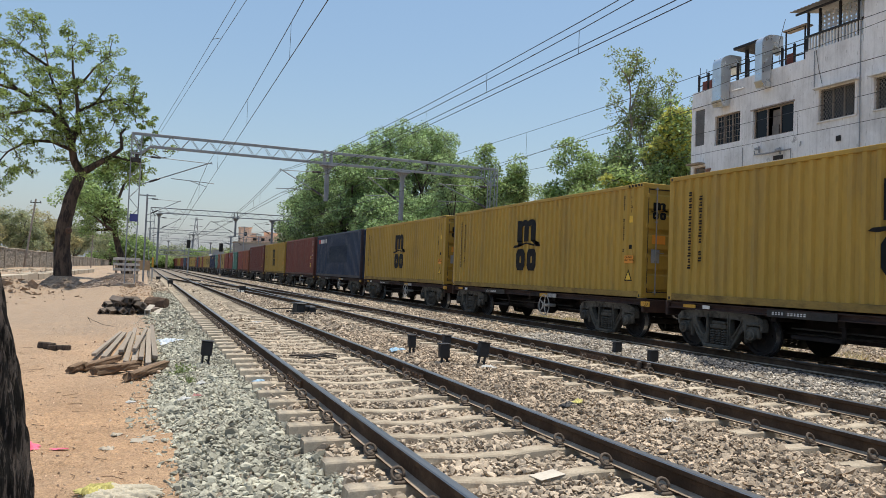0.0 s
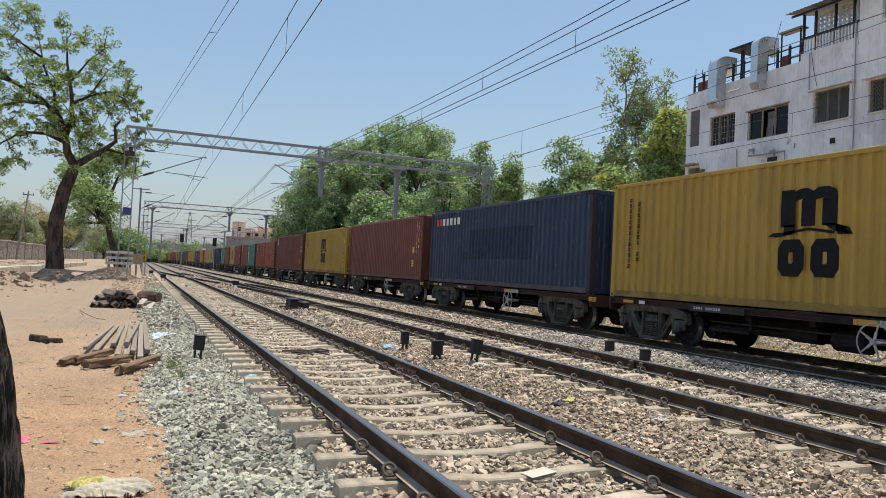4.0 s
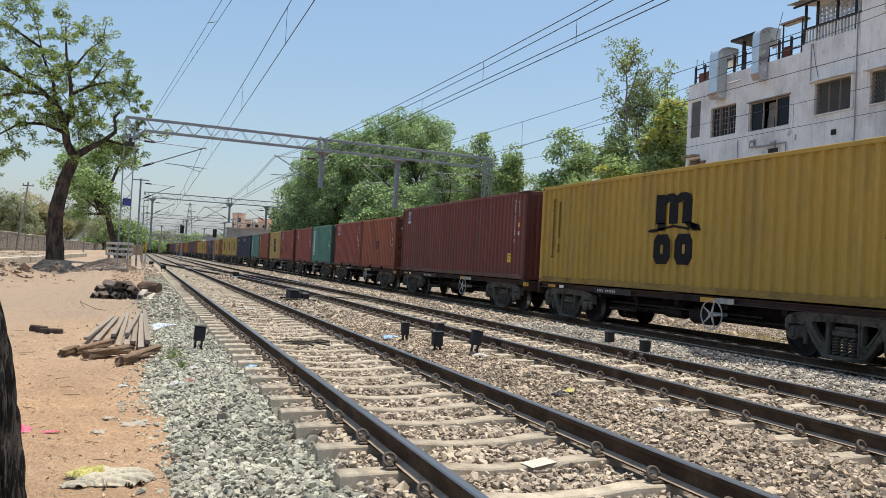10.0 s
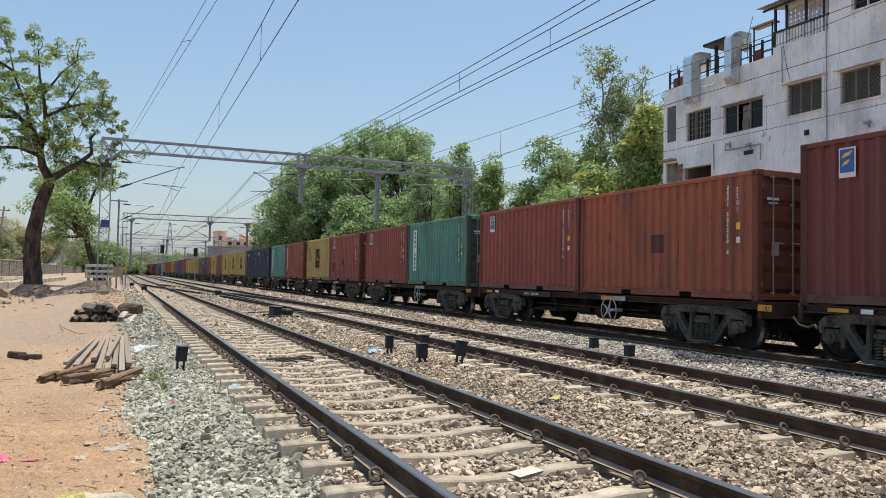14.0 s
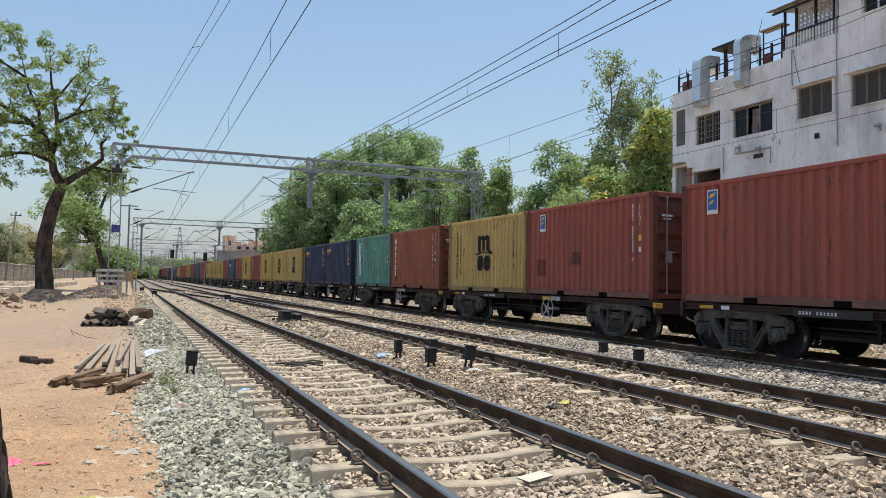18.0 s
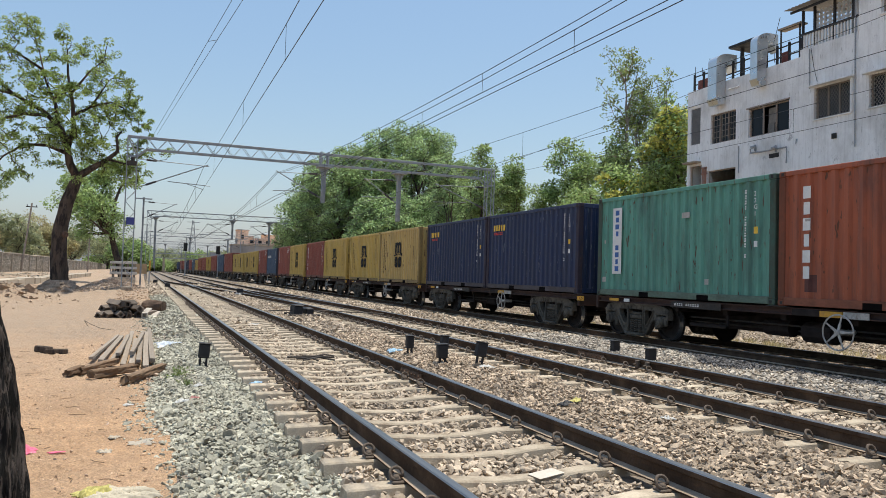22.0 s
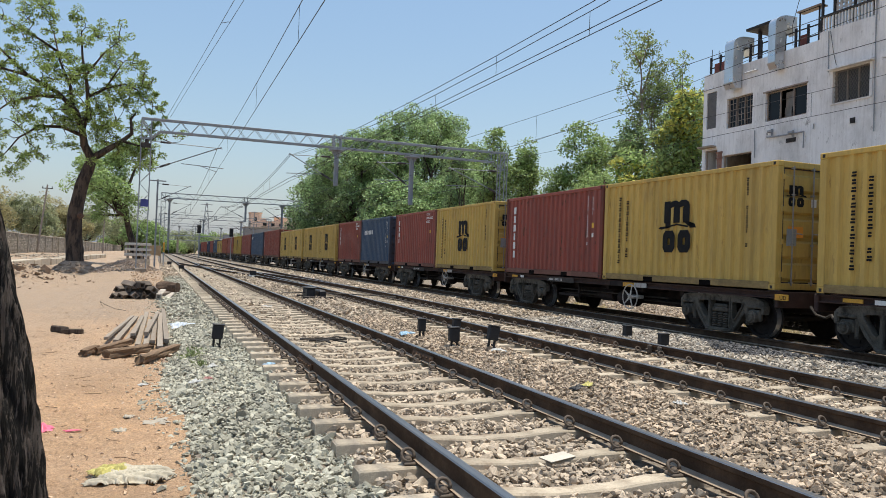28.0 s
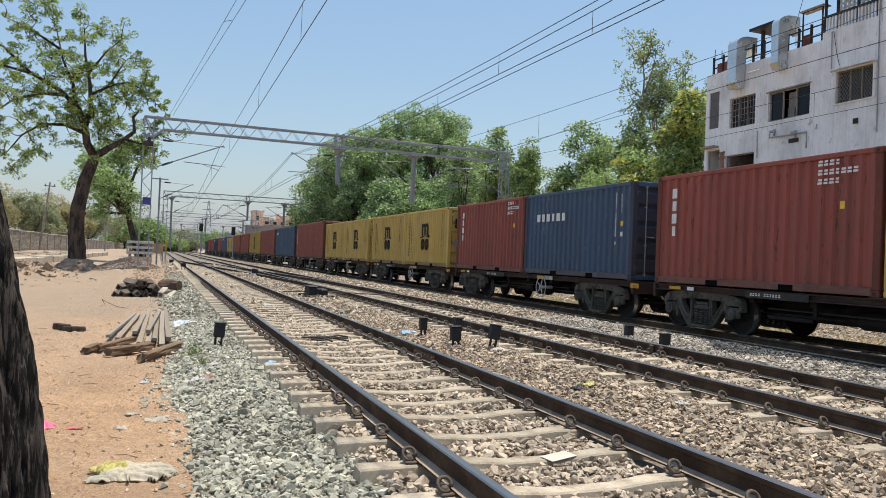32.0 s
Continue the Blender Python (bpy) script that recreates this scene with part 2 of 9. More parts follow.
M["leaf_olive"] = leaf_surface("olive_dry_leaves", (0.32, 0.295, 0.155), 0.42)
M["leaf_dry"] = leaf_surface("dry_sparse_leaves", (0.190, 0.245, 0.095), 0.45)
M["brick"] = surface("brick", (0.27, 0.235, 0.19), 0.9, vary=0.15, scale=3.0, fine=40.0, bump=0.3, per_object=0.25)
M["wood"] = surface("weathered_timber", (0.30, 0.25, 0.20), 0.9, vary=0.25, scale=3.0, fine=35.0, bump=0.7, stretch=(1, 0.12, 1), dirt=(0.12, 0.085, 0.06), dirt_amount=0.5, dirt_scale=3.0, per_object=0.15)
M["wood_dark"] = surface("dark_rotten_timber", (0.175, 0.115, 0.072), 0.95, vary=0.3, scale=3.0, fine=35.0, bump=0.9, stretch=(1, 0.15, 1), per_object=0.2)


# ---- mesh helpers ----
class Shape:
    """Collects vertices and faces of one part."""

    def __init__(self):
        self.v, self.f = [], []

    def add(self, verts, faces):
        n = len(self.v)
        self.v += [tuple(p) for p in verts]
        self.f += [tuple(n + i for i in q) for q in faces]
        return self

    def box(self, a, b, cut=0.0, m=None):
        """A box from corner a to corner b with its edges cut off by cut."""
        lo, hi = Vector([min(p, q) for p, q in zip(a, b)]), Vector([max(p, q) for p, q in zip(a, b)])
        cut = min(cut, 0.45 * min(hi - lo))
        if cut <= 0:
            vs = [Vector((x, y, z)) for z in (lo.z, hi.z) for y in (lo.y, hi.y) for x in (lo.x, hi.x)]
            fs = [(0, 2, 3, 1), (4, 5, 7, 6), (0, 1, 5, 4), (2, 6, 7, 3), (0, 4, 6, 2), (1, 3, 7, 5)]
        else:
            vs, fs, idx = [], [], {}
            for c in range(8):
                s = [(c >> k) & 1 for k in range(3)]
                for ax in range(3):
                    p = [(hi[k] if s[k] else lo[k]) if k == ax else (hi[k] - cut if s[k] else lo[k] + cut) for k in range(3)]
                    idx[c, ax] = len(vs)
                    vs.append(Vector(p))
            for ax in range(3):
                o1, o2 = (ax + 1) % 3, (ax + 2) % 3
                for s in (0, 1):
                    q = [idx[(s << ax) | (a1 << o1) | (a2 << o2), ax] for a1, a2 in ((0, 0), (1, 0), (1, 1), (0, 1))]
                    fs.append(q if s else q[::-1])
                for s1 in (0, 1):
                    for s2 in (0, 1):
                        c0 = (s1 << o1) | (s2 << o2)
                        c1 = c0 | (1 << ax)
                        q = [idx[c0, o1], idx[c1, o1], idx[c1, o2], idx[c0, o2]]
                        fs.append(q if s1 == s2 else q[::-1])
            for c in range(8):
                q = [idx[c, k] for k in range(3)]
                fs.append(q if bin(c).count("1") % 2 else q[::-1])
        if m is not None:
            vs = [m @ p for p in vs]
        return self.add(vs, fs)

    def tube(self, path, radii, n=8, cap=True):
        """A round bar along a path, with a radius for each point or one for all."""
        path = [Vector(p) for p in path]
        if not isinstance(radii, (list, tuple)):
            radii = [radii] * len(path)
        rings, up = [], Vector((0.13, 0.21, 0.97))
        for i, p in enumerate(path):
            d = (path[min(i + 1, len(path) - 1)] - path[max(i - 1, 0)]).normalized()
            side = d.cross(up)
            if side.length < 0.15:
                side = d.cross(Vector((1, 0.1, 0)))
            side.normalize()
            up2 = side.cross(d)
            rings.append([p + radii[i] * (math.cos(a) * side + math.sin(a) * up2) for a in [2 * math.pi * k / n for k in range(n)]])
        vs = [p for r in rings for p in r]
        fs = [(i * n + k, i * n + (k + 1) % n, (i + 1) * n + (k + 1) % n, (i + 1) * n + k) for i in range(len(path) - 1) for k in range(n)]
        if cap:
            fs += [tuple(range(n))[::-1], tuple((len(path) - 1) * n + k for k in range(n))]
        return self.add(vs, fs)

    def prism(self, profile, axis, a, b, m=None):
        """A closed profile swept straight along an axis ('x' or 'y' or 'z') from a to b."""
        put = {"x": lambda u, v, w: (w, u, v), "y": lambda u, v, w: (u, w, v), "z": lambda u, v, w: (u, v, w)}[axis]
        n = len(profile)
        vs = [Vector(put(u, v, w)) for w in (a, b) for u, v in profile]
        fs = [(k, (k + 1) % n, n + (k + 1) % n, n + k) for k in range(n)] + [tuple(range(n))[::-1], tuple(range(n, 2 * n))]
        if m is not None:
            vs = [m @ p for p in vs]
        return self.add(vs, fs)

    def ring(self, centre, normal, radius, thick, n=20, k=6):
        c, nrm = Vector(centre), Vector(normal).normalized()
        u = nrm.orthogonal().normalized()
        w = nrm.cross(u)
        vs = []
        for i in range(n):
            a = 2 * math.pi * i / n
            d = math.cos(a) * u + math.sin(a) * w
            for j in range(k):
                e = 2 * math.pi * j / k
                vs.append(c + d * (radius + thick * math.cos(e)) + nrm * (thick * math.sin(e)))
        fs = [(i * k + j, ((i + 1) % n) * k + j, ((i + 1) % n) * k + (j + 1) % k, i * k + (j + 1) % k) for i in range(n) for j in range(k)]
        return self.add(vs, fs)

    def mesh(self, name, material, smooth=False):
        me = bpy.data.meshes.new(name)
        me.from_pydata(self.v, [], self.f)
        if material is not None:
            me.materials.append(material)
        bm = bmesh.new()
        bm.from_mesh(me)
        bmesh.ops.recalc_face_normals(bm, faces=bm.faces)
        bm.to_mesh(me)
        bm.free()
        if smooth:
            me.shade_smooth()
        return me


def part(name, shape, material, parent, label="", smooth=False, at=None):
    me = shape if isinstance(shape, bpy.types.Mesh) else shape.mesh(name, material, smooth)
    ob = new(name, me)
    ob.parent = parent
    if at is not None:
        ob.matrix_basis = at
    if label:
        ob["label"] = label
    return ob


def thing(name, shape, material, label, category, group="", kind="", at=None, smooth=False):
    """A top-level thing: one mesh, or an Empty where shape is None."""
    ob = new(name, None if shape is None else (shape if isinstance(shape, bpy.types.Mesh) else shape.mesh(name, material, smooth)))
    if at is not None:
        ob.matrix_basis = at
    return tagged(ob, label, category, group, kind)


def big_mesh(name, verts, faces, material, smooth=False):
    """A mesh from arrays: verts (n, 3), faces (m, k)."""
    me = bpy.data.meshes.new(name)
    k = faces.shape[1]
    me.vertices.add(len(verts))
    me.vertices.foreach_set("co", np.ascontiguousarray(verts, np.float32).ravel())
    me.loops.add(faces.size)
    me.loops.foreach_set("vertex_index", np.ascontiguousarray(faces, np.int32).ravel())
    me.polygons.add(len(faces))
    me.polygons.foreach_set("loop_start", np.arange(0, faces.size, k, dtype=np.int32))
    me.update(calc_edges=True)
    me.materials.append(material)
    if smooth:
        me.shade_smooth()
    else:
        me.shade_flat()
    return me


def turns(n, rng):
    """n random rotation matrices."""
    q = rng.normal(size=(n, 4))
    q /= np.linalg.norm(q, axis=1, keepdims=True)
    w, x, y, z = q.T
    return np.stack([np.stack([1 - 2 * (y * y + z * z), 2 * (x * y - z * w), 2 * (x * z + y * w)], -1),
                     np.stack([2 * (x * y + z * w), 1 - 2 * (x * x + z * z), 2 * (y * z - x * w)], -1),
                     np.stack([2 * (x * z - y * w), 2 * (y * z + x * w), 1 - 2 * (x * x + y * y)], -1)], 1)


def stone_kinds(count=10, corners=9):
    kinds, rng = [], np.random.default_rng(5)
    for _ in range(count):
        bm = bmesh.new()
        for p in rng.normal(size=(corners, 3)):
            p = p / np.linalg.norm(p) * rng.uniform(0.75, 1.0)
            bm.verts.new((p[0] * 1.15, p[1] * 0.9, p[2] * 0.72))
        hull = bmesh.ops.convex_hull(bm, input=bm.verts)
        bmesh.ops.delete(bm, geom=[g for g in hull["geom_interior"] if isinstance(g, bmesh.types.BMVert)], context="VERTS")
        bmesh.ops.triangulate(bm, faces=bm.faces)
        bm.verts.ensure_lookup_table()
        for i, v in enumerate(bm.verts):
            v.index = i
        kinds.append((np.array([v.co[:] for v in bm.verts]), np.array([[v.index for v in f.verts] for f in bm.faces])))
        bm.free()
    return kinds


STONES, ROUGH_STONES, WORN_STONES = stone_kinds(), stone_kinds(10, 6), stone_kinds(12, 13)


def scatter_stones(name, places, sizes, material, label, seed=1, flat=0.8, kinds=None):
    """Loose stones at places (n, 3), each with its own turn, in one mesh."""
    rng = np.random.default_rng(seed)
    kinds = kinds or STONES
    pick = rng.integers(0, len(kinds), len(places))
    allv, allf, base = [], [], 0
    for k, (v, f) in enumerate(kinds):
        w = np.where(pick == k)[0]
        if not len(w):
            continue
        p = np.einsum("nij,vj->nvi", turns(len(w), rng), v) * sizes[w][:, None, None]
        p[..., 2] *= flat
        p += places[w][:, None]
        allv.append(p.reshape(-1, 3))
        allf.append((f[None] + (np.arange(len(w)) * len(v))[:, None, None]).reshape(-1, 3) + base)
        base += len(w) * len(v)
    ob = new(name, big_mesh(name, np.concatenate(allv), np.concatenate(allf), material))
    return tagged(ob, label, "ballast", kind="stuff")


# ---- ground, ballast and tracks ----
TRACK_A, TRACK_B, TRACK_C = 2.721, 6.95, 12.67      # centre lines
GAUGE = 1.746                                          # between the rails' middles


def bend(y):
    """The lines curve to the left far away."""
    return -np.maximum(np.asarray(y, float) - 200.0, 0) ** 2 / 3800.0


def line_a(y):
    return TRACK_A + bend(y)


def line_b(y):
    return TRACK_B + bend(y)


def line_c(y):
    return TRACK_C + 0.0055 * (np.asarray(y, float) - 20.0) + bend(y)


CROSS_0, CROSS_1 = 26.0, 88.0


def line_x(y):
    """The crossover from the second line to the first."""
    u = np.clip((np.asarray(y, float) - CROSS_0) / (CROSS_1 - CROSS_0), 0, 1)
    s = np.where(u < 0.25, 2 * u * u / 0.75 * 1.0, np.where(u > 0.75, 1 - 2 * (1 - u) ** 2 / 0.75, (u - 0.125) / 0.75))
    return TRACK_B + (TRACK_A - TRACK_B) * s


def wobble(x, y, size=1.0):
    """Smooth uneven heights between -1 and 1."""
    x, y = np.asarray(x, float) / size, np.asarray(y, float) / size
    return (np.sin(1.7 * x + 0.9 * y + 1) * np.sin(0.8 * x - 1.3 * y + 2) + 0.6 * np.sin(3.1 * x + 2.3 * y) * np.sin(2.2 * y - 1.9 * x + 4)
            + 0.35 * np.sin(6.3 * x - 4.1 * y + 1.3) * np.sin(5.2 * y + 3.3 * x)) / 1.95


def ground_z(x, y):
    x, y = np.asarray(x, float), np.asarray(y, float)
    z = -0.35 + 0.04 * wobble(x, y, 1.3) + 0.018 * wobble(x + 9, y, 0.45) + 0.004 * wobble(x, y + 3, 0.16)
    z = z + 0.62 * np.exp(-((x + 1.5) / 2.3) ** 2 - ((y - 45.5) / 5.0) ** 2) * (1 + 0.15 * wobble(x, y, 0.4))
    z = z + 0.30 * np.exp(-((x + 0.1) / 1.0) ** 2 - ((y - 33.0) / 3.5) ** 2)
    z = z - 0.12 * np.exp(-((x + 3.2) / 1.3) ** 2) * np.clip((y - 14) / 20, 0, 1)
    z = z + 0.45 * np.clip((-x - 6.0) / 5.0, 0, 1) * np.clip((y - 25) / 20, 0, 1) * (0.6 + 0.4 * wobble(x, y, 3.0))
    z = z + 0.30 * np.clip((-8.1 - x) / 0.4, 0, 1) * np.clip((y - 40) / 4, 0, 1)
    z = z + 0.38 * np.exp(-((x + 6.4) / 1.5) ** 2 - ((y - 39.0) / 7.0) ** 2) * (1 + 0.5 * wobble(x, y, 0.5))
    bank = np.exp(-((x + 6.0) / 1.8) ** 2) * np.clip((y - 26) / 8, 0, 1) * np.clip((50 - y) / 4, 0, 1)
    z = z + bank * (0.34 * np.abs(wobble(x * 0.6, y * 1.4, 0.7)) + 0.18 * wobble(x + 4, y * 0.5, 0.55))
    return np.where(x > 0.35, np.minimum(z, -0.47), z)


def sheet(name, xs, ys, zfun, material):
    gx, gy = np.meshgrid(np.array(xs), np.array(ys))
    v = np.stack([gx, gy, zfun(gx, gy)], -1).reshape(-1, 3)
    nx, ny = len(xs), len(ys)
    i = (np.arange(ny - 1)[:, None] * nx + np.arange(nx - 1)[None]).ravel()
    return big_mesh(name, v, np.stack([i, i + 1, i + nx + 1, i + nx], -1), material, smooth=True)


gx = np.r_[-2500, -900, -300, -120, -60, -35, -24, np.arange(-18, -9, 0.6), np.arange(-9, -4, 0.2), np.arange(-4, -2.2, 0.07), np.arange(-2.2, 0.56, 0.035), np.arange(0.56, 1.6, 0.08), 3, 8, 16, 20, 30, 60, 150, 500, 2500]
gy = np.r_[-2500, -600, -150, -50, -20, -8, np.arange(-3, 3.5, 0.08), np.arange(3.5, 12, 0.04), np.arange(12, 16, 0.08), np.arange(16, 20, 0.2), np.arange(20, 50, 0.2), np.arange(50, 62, 0.4), 64, 70, 80, 100, 130, 170, 230, 320, 500, 900, 2500]
def trodden_z(x, y):
    """The ground with the small dents and clods of loose trodden sand."""
    rng = np.random.default_rng(2)
    soft = rng.normal(size=x.shape)
    soft[1:-1, 1:-1] = (soft[1:-1, 1:-1] * 2 + soft[:-2, 1:-1] + soft[2:, 1:-1] + soft[1:-1, :-2] + soft[1:-1, 2:]) / 3.0
    near = (np.abs(x) < 6) & (y > 0) & (y < 22)
    return ground_z(x, y) + near * (0.0075 * soft * (1 + 0.8 * wobble(x, y, 0.8)) + 0.010 * wobble(x + 2, y * 0.8, 0.085) * (0.5 + 0.5 * wobble(x, y + 5, 0.6)))


tagged(new("ground", sheet("ground", gx, gy, trodden_z, M["dirt"])), "sandy reddish-brown bare earth beside the railway", "ground", kind="structure")

BED_X = [-0.05, 0.15, 0.75, 1.35, 1.60, 3.90, 4.20, 4.90, 5.45, 5.75, 8.10, 8.45, 9.6, 10.9, 11.3, 14.2, 15.2, 16.2, 22.5, 23.4]
BED_Z = [-0.47, -0.37, -0.275, -0.305, -0.265, -0.255, -0.20, -0.115, -0.185, -0.265, -0.24, -0.20, -0.14, -0.22, -0.33, -0.33, -0.34, -0.36, -0.36, -0.52]


def ballast_edge(y):
    """Where the sand meets the ballast."""
    return np.interp(y, [3, 6.6, 7.3, 8.2, 9.4, 11.5, 16, 24], [0.20, 0.30, 0.22, 0.04, 0.05, 0.20, 0.14, 0.08])


def bed_z(x, y):
    x, y = np.asarray(x, float), np.asarray(y, float)
    k = x - bend(y) - 0.0055 * np.clip(y - 20, 0, 400) * np.clip((x - 9) / 3, 0, 1) * 0.6
    k = k - (ballast_edge(y) - 0.04) * np.clip(1.0 - k, 0, 1)
    return np.interp(k + 0.10 * wobble(y, x * 0.2, 1.1) * np.clip((1.2 - k), 0, 1), BED_X, BED_Z) + 0.018 * wobble(x, y, 0.35)


bed_xs = np.r_[np.arange(-0.05, 1.5, 0.1), np.arange(1.5, 16.4, 0.25), np.arange(16.5, 23.6, 0.6)]
bed_ys = np.r_[np.arange(-12, 50, 0.22), np.arange(50, 120, 1.0), np.arange(120, 200, 4)]
tagged(new("ballast_bed", sheet("ballast_bed", bed_xs, bed_ys, bed_z, M["ballast_bed"])), "compacted bed of crushed stone ballast under the tracks", "ballast", kind="structure")
far_ys = np.r_[np.arange(199.9, 460, 6)]
far_v, far_f = [], []
for i, y in enumerate(far_ys):
    far_v += [(bend(y) - 2.0, y, -0.33), (bend(y) + 17.5, y, -0.33)]
    if i:
        far_f.append((2 * i - 2, 2 * i - 1, 2 * i + 1, 2 * i))
tagged(new("ballast_bed_far", big_mesh("ballast_bed_far", np.array(far_v), np.array(far_f), M["ballast_bed"])), "distant curve of the ballast bed", "ballast", kind="structure")

NEAR_A = [1.42, 2.12, 2.82, 3.53, 4.24, 4.95, 5.69, 6.45, 7.09, 7.73, 8.41, 9.06, 9.75, 10.38]
SLEEP_A = [-5.58 + 0.70 * i for i in range(10)] + NEAR_A + [10.38 + 0.655 * i for i in range(1, 120)]
SLEEP_B = [-8.56 + 0.655 * i for i in range(136)]
SLEEP_C = [-9.0 + 0.66 * i for i in range(120)]


def sleeper_mesh():
    vs, fs = [], []
    for i, (x, top) in enumerate(((-1.375, -0.200), (-1.358, -0.190), (-0.55, -0.186), (-0.25, -0.215), (0.25, -0.215), (0.55, -0.186), (1.358, -0.190), (1.375, -0.200))):
        w = 0.085 if abs(x) > 0.4 else 0.075
        vs += [(x, -w - 0.045, -0.42), (x, -w, top - 0.012), (x, -w + 0.014, top), (x, w - 0.014, top), (x, w, top - 0.012), (x, w + 0.045, -0.42)]
        if i:
            o = 6 * (i - 1)
            fs += [(o + k, o + k + 1, o + k + 7, o + k + 6) for k in range(5)]
    s = Shape().add(vs, fs + [tuple(range(6))[::-1], tuple(range(42, 48))])
    return s.mesh("sleeper", M["concrete"])


def clip_mesh(side):
    """A sprung steel clip: a bar bent into a loop, from its housing out, round and back onto the rail's foot."""
    s = Shape()
    loop = []
    for k in range(13):
        an = math.radians(-115 + k * 27.5)
        loop.append((side * (0.080 + 0.046 * math.sin(an)), 0.022 * math.cos(an) - 0.012, -0.122 + 0.040 * math.cos(an)))
    s.tube(loop, 0.0135, 6)
    s.tube([(side * 0.020, 0.02, -0.150), (side * 0.060, 0.030, -0.140), (side * 0.085, 0.040, -0.135)], 0.012, 6)
    s.box((0.02 * side, -0.06, -0.19), (0.115 * side, 0.06, -0.166), 0.01)
    s.box((0.052 * side, -0.040, -0.18), (0.104 * side, 0.036, -0.128), 0.014)
    return s.mesh("clip", M["clip"], smooth=True)


SLEEPER, CLIPS = sleeper_mesh(), {1: clip_mesh(1), -1: clip_mesh(-1)}
RAIL_PROFILE = [(-0.075, -0.172), (0.075, -0.172), (0.075, -0.160), (0.012, -0.140), (0.010, -0.055), (0.036, -0.042), (0.036, -0.008), (0.028, 0.0),
                (-0.028, 0.0), (-0.036, -0.008), (-0.036, -0.042), (-0.010, -0.055), (-0.012, -0.140), (-0.075, -0.160)]


def rail_mesh(line, offset, y0, y1, z=0.0, top="rail_top"):
    ys = np.r_[np.arange(y0, min(y1, 100), 2.0), np.arange(max(100, y0), y1, 6.0), y1] if y1 > 100 else np.r_[np.arange(y0, y1, 1.0), y1]
    xs, n = np.asarray(line(ys)) + offset, len(RAIL_PROFILE)
    v = np.array([[(x + u, y, z + w) for u, w in RAIL_PROFILE] for x, y in zip(xs, ys)]).reshape(-1, 3)
    i = np.arange(len(ys) - 1)[:, None] * n
    k = np.arange(n)[None]
    f = np.stack([i + k, i + (k + 1) % n, i + n + (k + 1) % n, i + n + k], -1).reshape(-1, 4)
    me = big_mesh("rail", v, f, M["rail_side"])
    me.materials.append(M[top])
    me.materials.append(M["rail_foot"])
    me.polygons.foreach_set("material_index", np.tile([1 if k in (7, 6, 8) else 2 if k in (2, 12) else 0 for k in range(n)], len(ys) - 1).astype(np.int32))
    return me


def joint_mesh():
    s = Shape()
    for side in (1, -1):
        s.prism([(0.012 * side, -0.135), (0.040 * side, -0.150), (0.045 * side, -0.13), (0.034 * side, -0.06), (0.012 * side, -0.05)], "y", -0.42, 0.42)
        for i in range(6):
            s.tube([(0.03 * side, -0.35 + 0.14 * i, -0.095), (0.062 * side, -0.35 + 0.14 * i, -0.095)], 0.018, 6)
    return s.mesh("fishplate", surface("rusty_fishplate", (0.13, 0.075, 0.045), 0.85, vary=0.3, scale=8.0, fine=40.0, bump=0.3, dirt=(0.05, 0.035, 0.025), dirt_amount=0.6, dirt_scale=6.0))


def railway(name, line, sleepers, y0, y1, label, near=32.0, z=0.0, clips=True, top="rail_top"):
    track = thing(name, None, None, label, "railway track", "railway tracks")
    for side in (-1, 1):
        part("rail", rail_mesh(line, side * GAUGE / 2, y0, y1, z, top), None, track, "rust-sided steel rail with a worn bright top")
    rng = random.Random(3)
    for y in sleepers:
        x = float(line(y))
        m = pose(x + rng.uniform(-0.02, 0.02), y, z, 0, 0, rng.uniform(-0.5, 0.5))
        sl = part("sleeper", SLEEPER, None, track, at=m)
        if clips and y < near:
            for rail in (-1, 1):
                for side in (-1, 1):
                    part("clip", CLIPS[side], None, sl, at=pose(rail * GAUGE / 2 + side * 0.045, 0, 0, 0, 0, rng.uniform(-8, 8)))
    return track


track_a = railway("railway_track", line_a, [y for y in SLEEP_A if y < 86], -12, 330, "broad-gauge railway track with concrete sleepers on pale ballast")
track_b = railway("railway_track", line_b, [y for y in SLEEP_B if -6 < y < 78], -12, 330, "broad-gauge railway track with a turnout, sleepers half buried in brown ballast", near=26.0)
railway("railway_track", line_c, SLEEP_C, -60, 430, "railway track that the freight train runs on, in its shade", z=-0.09, clips=False)
JOINT = joint_mesh()
for tr, x, y in ((track_a, TRACK_A - GAUGE / 2, 9.35), (track_a, TRACK_A + GAUGE / 2, 9.75), (track_b, TRACK_B - GAUGE / 2, 11.2), (track_b, TRACK_B + GAUGE / 2, 11.6)):
    part("fishplate", JOINT, None, tr, "bolted iron joint bar", at=pose(x, y, 0))
for y in (9.90, 10.16):
    part("rail_clamp", Shape().box((TRACK_B + GAUGE / 2 - 0.10, y - 0.035, -0.16), (TRACK_B + GAUGE / 2 - 0.04, y + 0.035, -0.02), 0.01).box((TRACK_B + GAUGE / 2 + 0.04, y - 0.035, -0.16), (TRACK_B + GAUGE / 2 + 0.10, y + 0.035, -0.02), 0.01)
         .tube([(TRACK_B + GAUGE / 2 - 0.15, y, -0.09), (TRACK_B + GAUGE / 2 + 0.15, y, -0.09)], 0.017, 6), M["clip"], track_b, "bolted clamp on the rail joint")
crossing = thing("railway_turnout", None, None, "turnout rails curving from one track over to the next", "railway track", "railway tracks")
for side in (-1, 1):
    part("rail", rail_mesh(line_x, side * GAUGE / 2, CROSS_0 + 3, CROSS_1 - 3, -0.004), None, crossing, "closely set turnout rail")
